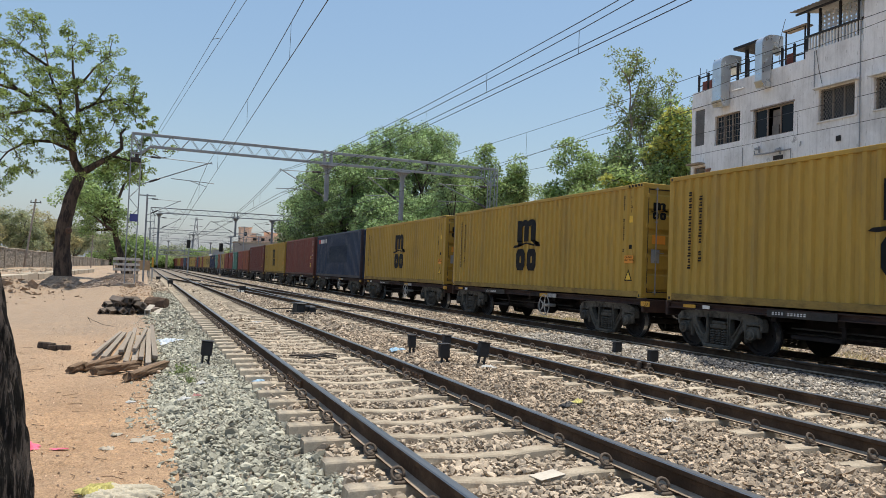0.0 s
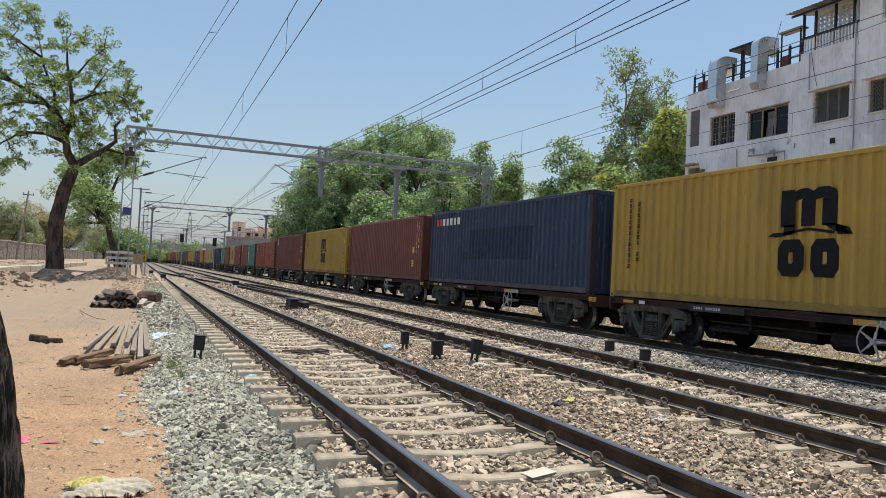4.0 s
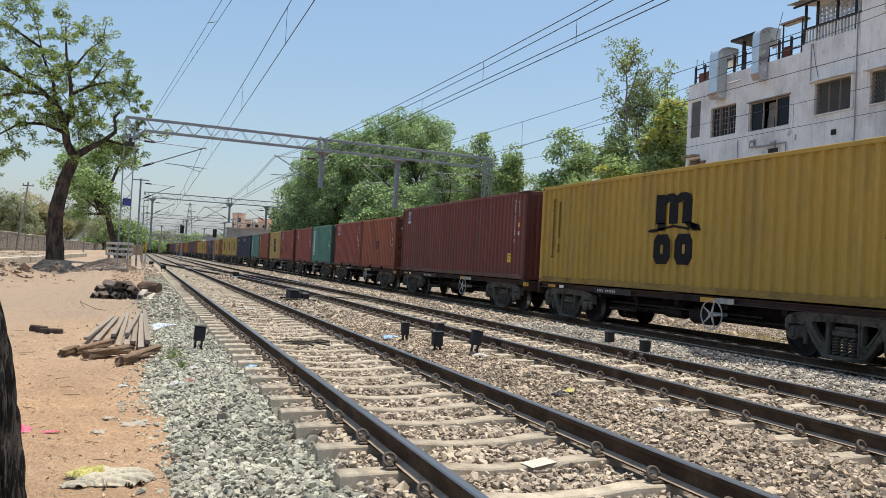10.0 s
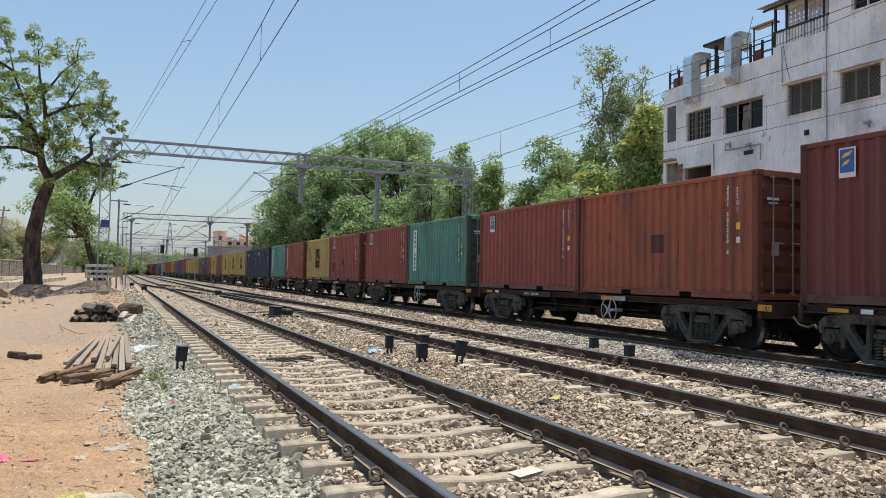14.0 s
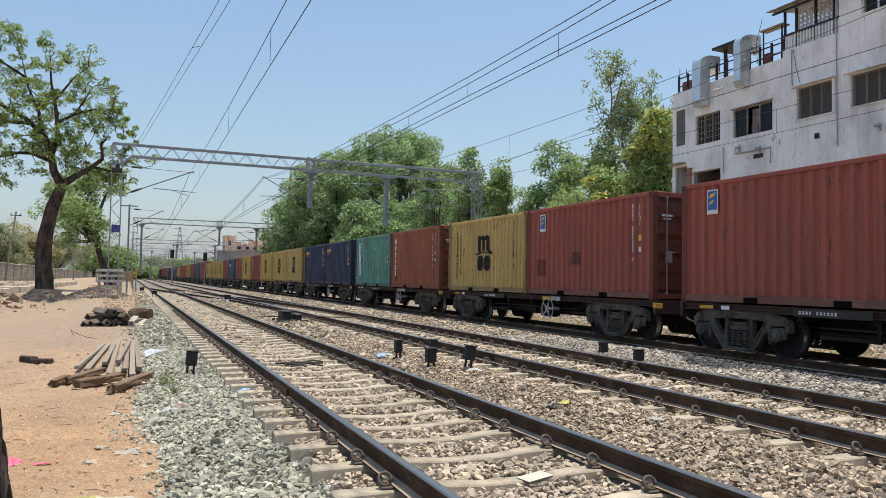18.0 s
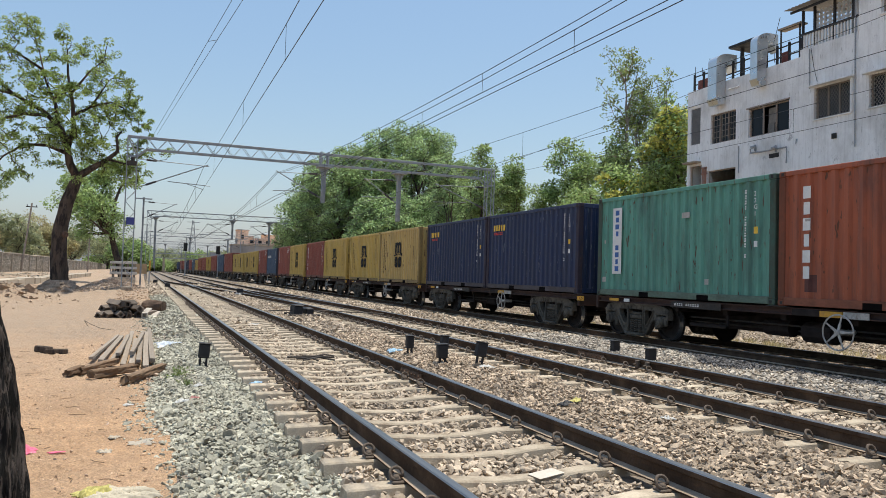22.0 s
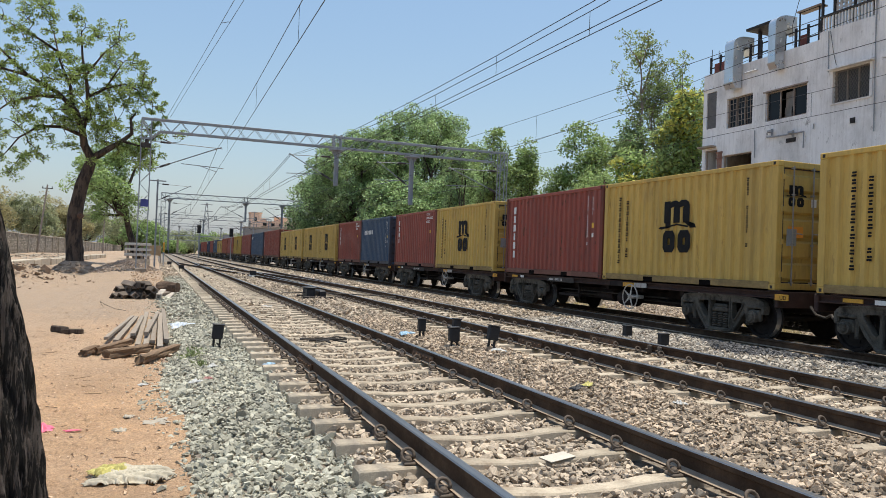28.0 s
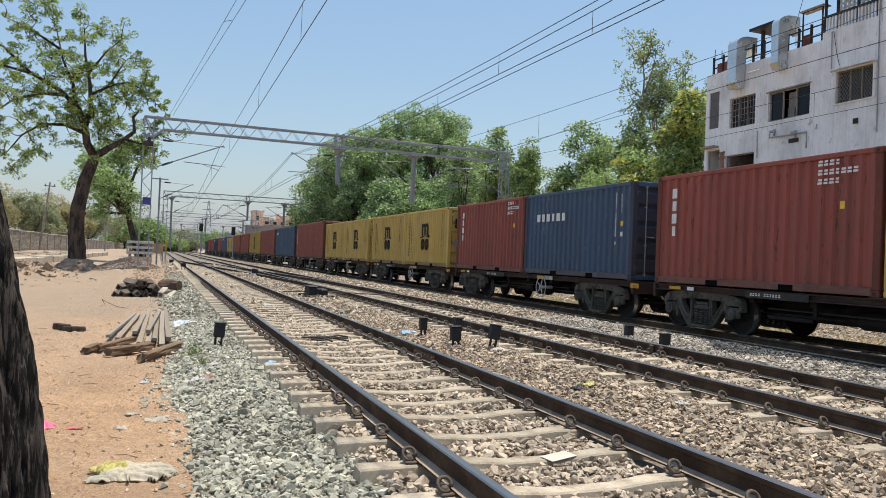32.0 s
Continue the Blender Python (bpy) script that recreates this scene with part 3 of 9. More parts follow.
part("check_rail", rail_mesh(lambda y: line_b(y) + 0 * y, -GAUGE / 2 + 0.12, 47, 52, -0.004), None, crossing)
part("check_rail", rail_mesh(lambda y: line_a(y) + 0 * y, GAUGE / 2 - 0.12, 56, 62, -0.004), None, crossing)
for y in np.arange(30, 82, 1.31):
    part("sleeper", SLEEPER, None, crossing, at=pose(float(line_x(y)), float(y) + 0.3, -0.012, 0, 0, 3))


def dark_edge(y):
    """The near border of the darker ballast along the freight line."""
    return np.interp(y, [4, 7.7, 8.0, 9.0, 9.6, 10.3, 11.1, 12.0, 13.7, 20], [10.4, 10.3, 9.9, 10.6, 9.3, 9.2, 9.8, 10.5, 11.1, 11.3])


def ballast(name, x0, x1, y0, y1, per_m2, radius, material, label, seed, lift=0.012, kinds=None, dark_side=0):
    rng = np.random.default_rng(seed)
    n = int((x1 - x0) * (y1 - y0) * per_m2)
    x, y = rng.uniform(x0, x1, n), rng.uniform(y0, y1, n)
    keep = np.ones(n, bool)
    for centre, ties in ((TRACK_A, SLEEP_A), (TRACK_B, SLEEP_B)):
        ties = np.sort(np.array(ties))
        i = np.clip(np.searchsorted(ties, y), 1, len(ties) - 1)
        d = np.minimum(np.abs(y - ties[i - 1]), np.abs(y - ties[i]))
        limit = 0.12 if centre == TRACK_A else np.where(np.abs(x - centre) < 0.9, 0.06, np.where(x < centre, 0.09, 0.02))
        keep &= ~((np.abs(x - centre) < 1.37) & (d < limit) & (rng.random(n) < 0.96))
        for r in (-1, 1):
            keep &= np.abs(x - centre - r * GAUGE / 2) > 0.10
    keep &= x > ballast_edge(y) + 0.05 * wobble(y, x, 0.2) - 0.05 * rng.exponential(1.0, n)
    if dark_side:
        dark = x > dark_edge(y) + 0.10 * wobble(x, y, 0.25)
        keep &= dark if dark_side > 0 else ~dark
    x, y = x[keep], y[keep]
    size = radius * rng.lognormal(-0.04, 0.36, len(x))
    z = bed_z(x, y) + lift + rng.uniform(-0.02, 0.018, len(x))
    return scatter_stones(name, np.stack([x, y, z], -1), size, material, label, seed, kinds=kinds)


grey, brown = "loose pale grey crushed stone ballast", "loose brownish crushed stone ballast"
ballast("grey_ballast", 0.12, 1.45, 1.0, 17, 1000, 0.0302, M["stone_grey"], grey, 11, kinds=WORN_STONES)
ballast("grey_ballast", 0.12, 1.45, -7, 1.0, 260, 0.040, M["stone_grey"], grey, 21, kinds=ROUGH_STONES)
ballast("brown_ballast", 1.45, 11.2, -7, 1.0, 170, 0.044, M["stone_brown"], brown, 22, kinds=ROUGH_STONES)
ballast("grey_ballast", 0.12, 1.75, 17, 46, 160, 0.055, M["stone_grey"], grey, 12, kinds=ROUGH_STONES)
ballast("brown_ballast", 1.45, 4.1, 1.0, 17, 560, 0.0315, M["stone_brown"], brown, 13, lift=0.026, kinds=WORN_STONES)
ballast("brown_ballast", 4.1, 6.0, 1.0, 17, 780, 0.0305, M["stone_earthy"], "loose earthy brown crushed stone heaped between the tracks", 14)
ballast("brown_ballast", 6.0, 8.5, 2.0, 17, 520, 0.033, M["stone_brown"], brown, 19, lift=0.024)
ballast("mixed_ballast", 8.5, 11.2, 3.5, 17, 380, 0.035, M["stone_mixed"], "loose grey-brown crushed stone beside the freight line", 15, dark_side=-1)
ballast("oily_ballast", 8.5, 11.5, 3.5, 17, 380, 0.035, M["stone_dark"], "dark grey crushed stone beside the freight line", 15, dark_side=1)
ballast("brown_ballast", 11.2, 22.0, 2.0, 40, 60, 0.055, M["stone_brown"], brown, 16, kinds=ROUGH_STONES)
ballast("brown_ballast", 1.75, 11.2, 17, 42, 150, 0.056, M["stone_brown"], brown, 17, kinds=ROUGH_STONES)
ballast("brown_ballast", 0.3, 12.0, 42, 90, 32, 0.085, M["stone_brown"], brown, 18, kinds=ROUGH_STONES)


import collections

from mathutils import geometry

# ---- the freight train ----
PAINT = {
    "yellow": ("mustard yellow", (0.540, 0.365, 0.094)),
    "old_yellow": ("rust-chipped faded mustard yellow", (0.545, 0.375, 0.130)),
    "clean_yellow": ("smooth mustard yellow", (0.430, 0.272, 0.048)),
    "red": ("dull oxide red", (0.300, 0.072, 0.050)),
    "maroon": ("dusty oxide red", (0.200, 0.053, 0.040)),
    "deep_red": ("dark oxide red", (0.178, 0.043, 0.034)),
    "rust": ("faded brick red", (0.340, 0.092, 0.044)),
    "blue": ("deep blue", (0.0225, 0.0410, 0.0860)),
    "navy": ("navy blue", (0.0190, 0.0320, 0.0850)),
    "steelblue": ("steel blue", (0.0520, 0.0930, 0.1580)),
    "teal": ("sea green", (0.108, 0.294, 0.230)),
}
for key, (_, rgb) in PAINT.items():
    M["paint_" + key] = surface("container_paint_" + key, rgb, 0.52, vary=0.13, scale=0.7, fine=16.0, bump=0.12, dirt=tuple((0.36 if key in ("teal", "rust") else 0.5) * c + 0.03 for c in rgb), dirt_amount=0.85 if key in ("teal", "rust") else 0.6,
                                dirt_scale=1.4, stretch=(1, 1, 0.22), rust=(0.12, 0.055, 0.03), rust_amount=0.1 if "clean" in key else 0.2 if key in ("blue", "navy", "steelblue") else 0.9 if key in ("teal", "rust") else 0.6, streak=(*[0.45 * c + 0.03 for c in rgb], 0.10 if "clean" in key else 0.35 if key == "yellow" else 0.6 if key == "old_yellow" else 0.8), chips=(*((0.20, 0.22, 0.26) if key in ("blue", "navy", "steelblue") else (0.10, 0.05, 0.03)), 0.0 if "clean" in key else 0.4 if key in ("blue", "navy", "steelblue") else 0.12 if key == "yellow" else 0.9), spec=0.36, per_object=0.07)
for key in ("red", "maroon", "deep_red", "rust", "blue", "navy", "steelblue", "teal", "old_yellow"):
    rgb = PAINT[key][1]
    M["worn_" + key] = surface("worn_container_paint_" + key, tuple((0.42 if key == "teal" else 0.72) * c for c in rgb), 0.75, vary=0.25, scale=1.5, fine=20.0, bump=0.2, dirt=(0.075, 0.045, 0.032), dirt_amount=0.4 if "yellow" in key else 0.5, dirt_scale=2.6, dirt_range=(0.28, 0.50),
                                stretch=(1, 1, 0.4), rust=(0.13, 0.06, 0.032), rust_amount=0.8, chips=(0.10, 0.05, 0.03, 0.9), spec=0.3)
for key, (_, rgb) in PAINT.items():
    dusty = 0.30 if key in ("clean_yellow", "rust") else 0.55
    M["sill_" + key] = surface("dusty_bottom_rail_" + key, tuple((1 - dusty) * c * 0.8 + dusty * d for c, d in zip(rgb, (0.150, 0.125, 0.100))), 0.85, vary=0.22, scale=1.2, fine=22.0, bump=0.25, dirt=(0.05, 0.036, 0.028), dirt_amount=0.6, dirt_scale=2.2, stretch=(1, 0.5, 1), rust=(0.13, 0.07, 0.04), rust_amount=0.5, spec=0.25)
M["logo_black"] = surface("black_marking", (0.009, 0.009, 0.010), 0.7, spec=0.2, vary=0.15, bump=0.0)
M["logo_white"] = surface("white_marking", (0.72, 0.72, 0.70), 0.6, vary=0.1, bump=0.0, dirt=(0.4, 0.36, 0.32), dirt_amount=0.3)
M["logo_orange"] = surface("orange_marking", (0.75, 0.30, 0.04), 0.6, vary=0.1, bump=0.0)
M["logo_gold"] = surface("yellow_marking", (0.78, 0.50, 0.06), 0.6, vary=0.1, bump=0.0)
M["logo_blue"] = surface("blue_marking", (0.04, 0.12, 0.35), 0.6, vary=0.1, bump=0.0)
M["logo_red"] = surface("red_marking", (0.55, 0.05, 0.04), 0.6, vary=0.1, bump=0.0)
M["wagon_paint"] = surface("grimy_maroon_wagon_paint", (0.050, 0.026, 0.021), 0.8, 0.0, vary=0.3, scale=2.0, fine=30.0, bump=0.3, dirt=(0.022, 0.015, 0.012), dirt_amount=0.7, dirt_scale=2.5)
# grimy steel, base colour lowered to deepen the shade under the containers
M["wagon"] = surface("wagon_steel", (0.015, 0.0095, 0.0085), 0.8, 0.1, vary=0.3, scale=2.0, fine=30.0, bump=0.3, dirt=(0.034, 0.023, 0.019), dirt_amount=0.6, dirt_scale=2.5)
M["bogie"] = surface("bogie_cast_steel", (0.100, 0.088, 0.071), 0.85, 0.0, spec=0.2, vary=0.35, scale=3.0, fine=40.0, bump=0.5, dirt=(0.014, 0.012, 0.010), dirt_amount=0.85, dirt_scale=3.5, rust=(0.10, 0.09, 0.072), rust_amount=0.5)
M["spring"] = surface("dusty_spring_steel", (0.085, 0.075, 0.062), 0.8, 0.0, spec=0.2, vary=0.25, scale=6.0, fine=40.0, bump=0.3, dirt=(0.04, 0.032, 0.026), dirt_amount=0.6, dirt_scale=9.0)
# wheel colour likewise kept near-black for the shade behind the side frames
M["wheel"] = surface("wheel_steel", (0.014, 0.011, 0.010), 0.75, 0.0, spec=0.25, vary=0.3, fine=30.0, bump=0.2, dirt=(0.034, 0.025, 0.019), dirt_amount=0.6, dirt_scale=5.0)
# black colour that paints in the shade of a hollow
M["void"] = surface("painted_recess_shade", (0.006, 0.005, 0.005), 0.95, vary=0.2, bump=0.0, spec=0.05)
M["board_white"] = surface("dirty_white_board", (0.42, 0.40, 0.37), 0.7, vary=0.3, scale=8.0, bump=0.1, dirt=(0.15, 0.12, 0.1), dirt_amount=0.6, dirt_scale=9.0)
M["plate"] = surface("dirty_orange_plate", (0.62, 0.33, 0.045), 0.7, vary=0.25, scale=6.0, bump=0.1, dirt=(0.2, 0.12, 0.05), dirt_amount=0.6, dirt_scale=6.0)
M["patch_dark"] = surface("repainted_patch", (0.014, 0.028, 0.056), 0.6, vary=0.2, bump=0.0)
M["patch_red"] = surface("repainted_red_patch", (0.10, 0.035, 0.03), 0.6, vary=0.2, bump=0.0)
M["rod_steel"] = surface("dusty_galvanised_rod", (0.27, 0.26, 0.245), 0.6, 0.1, vary=0.2, fine=30.0, bump=0.1)
M["tread"] = surface("polished_wheel_tread", (0.45, 0.46, 0.48), 0.35, 0.9, vary=0.1, bump=0.0)

DECK, RAIL_C = 1.009, -0.09
BOX_W = 2.438
HEIGHT = {40: 2.896, 20: 2.591}
LENGTH = {40: 12.192, 20: 6.058}
_cache = {}


def corrugated(length, paint, z0, z1):
    """A steel side wall with trapezoid corrugations, in the plane x = 0, outer ridges at x = 0."""
    a, count = length / 2 - 0.15, round((length - 0.30) / 0.278)
    pitch, pts = 2 * a / count, []
    for i in range(count):
        y = -a + i * pitch
        pts += [(0.0, y), (0.0, y + 0.30 * pitch), (0.052, y + 0.46 * pitch), (0.052, y + 0.84 * pitch)]
    pts.append((0.0, a))
    vs = [(x, y, z) for z in (z0, z1) for x, y in pts]
    n = len(pts)
    s = Shape().add(vs, [(i, i + 1, n + i + 1, n + i) for i in range(n - 1)])
    return s.mesh("side_panel", M["paint_" + paint])


def repaint(feet, y0, y1, z0, z1):
    """A repainted patch that follows the corrugations of a side wall."""
    length = LENGTH[feet]
    a, count = length / 2 - 0.15, round((length - 0.30) / 0.278)
    pitch, pts = 2 * a / count, []
    for i in range(count):
        y = -a + i * pitch
        pts += [(0.0, y), (0.0, y + 0.30 * pitch), (0.052, y + 0.46 * pitch), (0.052, y + 0.84 * pitch)]
    pts = [p for p in pts if y0 <= p[1] <= y1]
    n = len(pts)
    return Shape().add([(x - 0.002, y, z) for z in (z0, z1) for x, y in pts], [(i, i + 1, n + i + 1, n + i) for i in range(n - 1)])


def container_meshes(feet, paint):
    if (feet, paint) in _cache:
        return _cache[feet, paint]
    L, W, H, m, d = LENGTH[feet], BOX_W, HEIGHT[feet], M["paint_" + paint], {}
    d["side"] = corrugated(L, paint, 0.15, H - 0.09)
    d["roof"] = Shape().box((-W / 2 + 0.06, -L / 2 + 0.1, H - 0.035), (W / 2 - 0.06, L / 2 - 0.1, H - 0.012)).mesh("roof_panel", m)
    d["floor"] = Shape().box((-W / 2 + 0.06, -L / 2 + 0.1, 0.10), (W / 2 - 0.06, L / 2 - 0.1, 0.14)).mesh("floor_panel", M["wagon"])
    mw = M["worn_" + paint] if "worn_" + paint in M else m
    d["post"] = Shape().box((0, 0, 0.118), (0.16, 0.15, H - 0.118), 0.012).mesh("corner_post", mw)
    d["top"] = Shape().box((0, -L / 2 + 0.15, H - 0.10), (0.06, L / 2 - 0.15, H - 0.005), 0.01).mesh("top_rail", m)
    d["bottom"] = Shape().box((0, -L / 2 + 0.15, 0.015), (0.05, L / 2 - 0.15, 0.165), 0.008).mesh("bottom_rail", M["sill_" + paint])
    d["casting"] = Shape().box((-0.003, -0.003, 0), (0.165, 0.178, 0.118), 0.015).mesh("corner_casting", mw)
    d["header"] = Shape().box((-W / 2 + 0.15, 0, 0), (W / 2 - 0.15, 0.10, 0.13), 0.01).mesh("end_rail", m)
    n, front = 8, []
    for i in range(n):
        x, w = -W / 2 + 0.16 + i * (W - 0.32) / n, (W - 0.32) / n
        front += [(x, 0.055), (x + 0.12 * w, 0.02), (x + 0.52 * w, 0.02), (x + 0.64 * w, 0.055)]
    e = Shape().prism(front + [(W / 2 - 0.15, 0.055), (W / 2 - 0.15, 0.085), (-W / 2 + 0.15, 0.085), (-W / 2 + 0.15, 0.055)], "z", 0.14, H - 0.12)
    d["end"] = e.mesh("end_panel", m)
    x0, x1, prof = 0.012, W / 2 - 0.16, [(0.062, 0.14)]
    step = (H - 0.37) / 5
    for k in range(5):
        z = 0.19 + k * step
        prof += [(0.062, z), (0.008, z + 0.05), (0.008, z + step - 0.13), (0.062, z + step - 0.08)]
    prof += [(0.062, H - 0.13), (0.09, H - 0.13), (0.09, 0.14)]
    d["door"] = Shape().prism(prof, "x", x0, x1).mesh("door", mw)
    r = Shape().tube([(0, -0.02, 0.10), (0, -0.02, H - 0.10)], 0.015, 6)
    for z in (0.14, 0.9, 1.9, H - 0.16):
        r.box((-0.03, -0.036, z), (0.03, 0.03, z + 0.035))
    r.tube([(0, -0.03, 1.15), (0.24, -0.04, 1.13)], 0.012, 5)
    d["rod"] = r.mesh("lock_rod", M["rod_steel"] if paint not in ("blue", "navy") else M["sill_" + paint])
    h = Shape()
    h.box((0.0, -0.022, -0.05), (0.10, 0.012, 0.05), 0.008).tube([(0.02, -0.02, -0.07), (0.02, -0.02, 0.07)], 0.018, 6)
    d["hinge"] = h.mesh("hinge", mw)
    _cache[feet, paint] = d
    return d


def blocks(column, step, w, h, count, gap_at=()):
    """Letter-sized plain bars in a column, or in a row where column is False, in the plane x = 0."""
    s = Shape()
    for i in range(count):
        if i in gap_at:
            continue
        y, z = (0, -i * step) if column else (-i * step, 0)
        k = (0.5, 0.42, 0.5, 0.34)[i % 4]
        if h > 0.12:
            s.box((-0.003, y - w * k * 0.84, z - h * 0.46), (0.0, y + w * k * 0.84, z + h * 0.46))
            continue
        s.box((-0.003, y - w * k, z - h * 0.46), (0.0, y + w * k, z - h * 0.08))
        s.box((-0.003, y - w * k, z + h * 0.10), (0.0, y + w * k * 0.8, z + h * 0.46))
    return s


def shipping_mark(width=1.4, height=1.72):
    """A black mark of three arched uprights on a swash, over two rounded blocks, in the plane x = 0. y runs to its left."""
    s = Shape()
    w, h = width, height

    def bar(pts):
        s.prism([(y * w, z * h) for y, z in pts], "x", -0.004, 0.0)

    bar([(0.34, 0.08), (0.34, 0.49), (0.18, 0.49), (0.17, 0.465), (0.10, 0.495), (0.02, 0.495), (-0.05, 0.46), (-0.11, 0.495), (-0.22, 0.495), (-0.30, 0.46), (-0.33, 0.39), (-0.33, 0.08),
         (-0.16, 0.08), (-0.16, 0.36), (-0.19, 0.385), (-0.22 + 0.14, 0.36), (-0.08, 0.08), (0.085, 0.08), (0.085, 0.36), (0.06, 0.385), (0.165, 0.36), (0.165, 0.08)])
    bar([(0.50, -0.02), (0.44, 0.015), (0.30, 0.02), (0.30, 0.10), (0.16, 0.10), (0.16, 0.0), (0.40, -0.035)])
    bar([(-0.50, -0.02), (-0.46, 0.05), (-0.30, 0.02), (-0.17, 0.10), (-0.30, 0.10), (-0.34, -0.02)])
    bar([(0.30, 0.02), (0.0, 0.065), (-0.30, 0.02), (-0.30, -0.012), (0.0, 0.035), (0.30, -0.012)])
    for y0 in (0.20, -0.20):
        o = [(y0 + 0.16, -0.38), (y0 + 0.10, -0.47), (y0 - 0.10, -0.47), (y0 - 0.16, -0.38), (y0 - 0.16, -0.15), (y0 - 0.10, -0.06), (y0 + 0.10, -0.06), (y0 + 0.16, -0.15)]
        q = [(y0 + 0.03, -0.31), (y0 + 0.02, -0.33), (y0 - 0.02, -0.33), (y0 - 0.03, -0.31), (y0 - 0.03, -0.22), (y0 - 0.02, -0.20), (y0 + 0.02, -0.20), (y0 + 0.03, -0.22)]
        vs = [(x, y * w, z * h) for x in (-0.004, 0.0) for y, z in o + q]
        s.add(vs, [(k + c, (k + 1) % 8 + c, 8 + (k + 1) % 8 + c, 8 + k + c) for k in range(8) for c in (0, 16)] + [(k, (k + 1) % 8, 16 + (k + 1) % 8, 16 + k) for k in range(8)])
    return s


def lettering(text, size, material="logo_black"):
    """Words as a thin mesh in the built-in font."""
    cu = bpy.data.curves.new("lettering", "FONT")
    cu.body, cu.size, cu.extrude = text, size, 0.001
    ob = bpy.data.objects.new("lettering", cu)
    me = bpy.data.meshes.new_from_object(ob)
    me.name = "lettering"
    bpy.data.objects.remove(ob)
    me.materials.clear()
    me.materials.append(M[material])
    return me


def cached(key, make, material):
    if key not in _cache:
        _cache[key] = make().mesh(key[0], material)
    return _cache[key]


def container(feet, paint, marks=(), detail=True):
    """A container with its base in the middle of its underside, the side with marks facing -x, its door end facing -y."""
    doors = ("blank",) not in marks
    d, L, W, H = container_meshes(feet, paint), LENGTH[feet], BOX_W, HEIGHT[feet]
    tint = PAINT[paint][0]
    note = {"mark": " with a black shipping mark", "panel": " with a white lettered panel", "letters": " with white lettering", "logo": " with a small logo"}
    extra = next((note[k] for k in ("mark", "panel", "letters", "logo") if any(m[0] == k for m in marks)), "")
    c = thing("shipping_container", None, None, f"{tint} corrugated {'long' if feet == 40 else 'short'} container{extra}", "container", "containers on the freight train")
    part("side_panel", d["side"], None, c, at=pose(-W / 2 + 0.012, 0, 0))
    part("side_panel", d["side"], None, c, at=Matrix.Translation((W / 2 - 0.012, 0, 0)) @ pose(0, 0, 0, 0, 0, 180))
    part("roof_panel", d["roof"], None, c)
    part("end_panel", d["end"], None, c, at=pose(0, L / 2, 0, 0, 0, 180))
    for sx in (-1, 1):
        for sy in (-1, 1):
            rot = {(-1, -1): 0, (1, -1): 90, (1, 1): 180, (-1, 1): 270}[sx, sy]
            part("corner_post", d["post"], None, c, at=pose(sx * W / 2, sy * L / 2, 0, 0, 0, rot))
            if detail:
                for z in (0, H - 0.118):
                    part("corner_casting", d["casting"], None, c, at=pose(sx * W / 2, sy * L / 2, z, 0, 0, rot))
    for x, r in ((-W / 2, 0), (W / 2, 180)):
        part("top_rail", d["top"], None, c, at=pose(x, 0, 0, 0, 0, r))
        part("bottom_rail", d["bottom"], None, c, at=pose(x, 0, 0, 0, 0, r))
    if detail:
        part("floor_panel", d["floor"], None, c)
    for y, r in ((-L / 2, 0), (L / 2, 180)):
        for z in (0.012, H - 0.135):
            part("end_rail", d["header"], None, c, at=pose(0, y, z, 0, 0, r))
    if detail:
        for sy in (-1, 1):
            for z in (0, H - 0.118):
                part("lashing_hole", cached(("lashing_hole",), lambda: Shape().box((-0.001, -0.03, 0.028), (0.004, 0.03, 0.09), 0.001), M["opening_shade"]), None, c, at=pose(-W / 2 - 0.006, sy * (L / 2 - 0.09), z))
    if feet == 20 and detail:
        for y in (-1.03, 1.03):
            # closed box; the pocket's inner shade is its black colour
            part("fork_pocket", cached(("fork_pocket",), lambda: Shape().box((-0.004, -0.18, 0.012), (0.30, 0.18, 0.128)), M["void"]), None, c, "forklift pocket with its inner shade painted black", at=pose(-W / 2, y, 0))
    if doors:
        if detail:
            part("door_gasket", cached(("door_gasket", feet), lambda: Shape().box((-W / 2 + 0.15, 0.040, 0.13), (W / 2 - 0.15, 0.078, 0.165)).box((-W / 2 + 0.15, 0.040, H - 0.16), (W / 2 - 0.15, 0.078, H - 0.125))
                                       .box((-0.016, 0.004, 0.165), (0.016, 0.078, H - 0.16)).box((-W / 2 + 0.145, 0.004, 0.165), (-W / 2 + 0.175, 0.078, H - 0.16)).box((W / 2 - 0.175, 0.004, 0.165), (W / 2 - 0.145, 0.078, H - 0.16)), M["iron"]), None, c, "black rubber door gasket", at=pose(0, -L / 2, 0))
            part("door_plate", cached(("door_plate",), lambda: Shape().box((-0.19, -0.004, -0.22), (0.19, 0.0, 0.22)), M["logo_red" if paint == "rust" else "logo_white"]), None, c, "plain maker's plate on the door", at=pose(0.52, -L / 2 + 0.004, H - 0.9)) if paint in ("rust",) else None
            if paint in ("red", "rust", "teal"):
                part("inscription", cached(("door_inscription",), lambda: Shape().box((-0.16, -0.004, 0.02), (0.16, 0.0, 0.07)).box((-0.13, -0.004, -0.05), (0.12, 0.0, -0.02)), M["logo_white"]), None, c, "small white marking on the door", at=pose(-0.80, -L / 2 + 0.004, H - 0.62))["kind"] = "stuff"
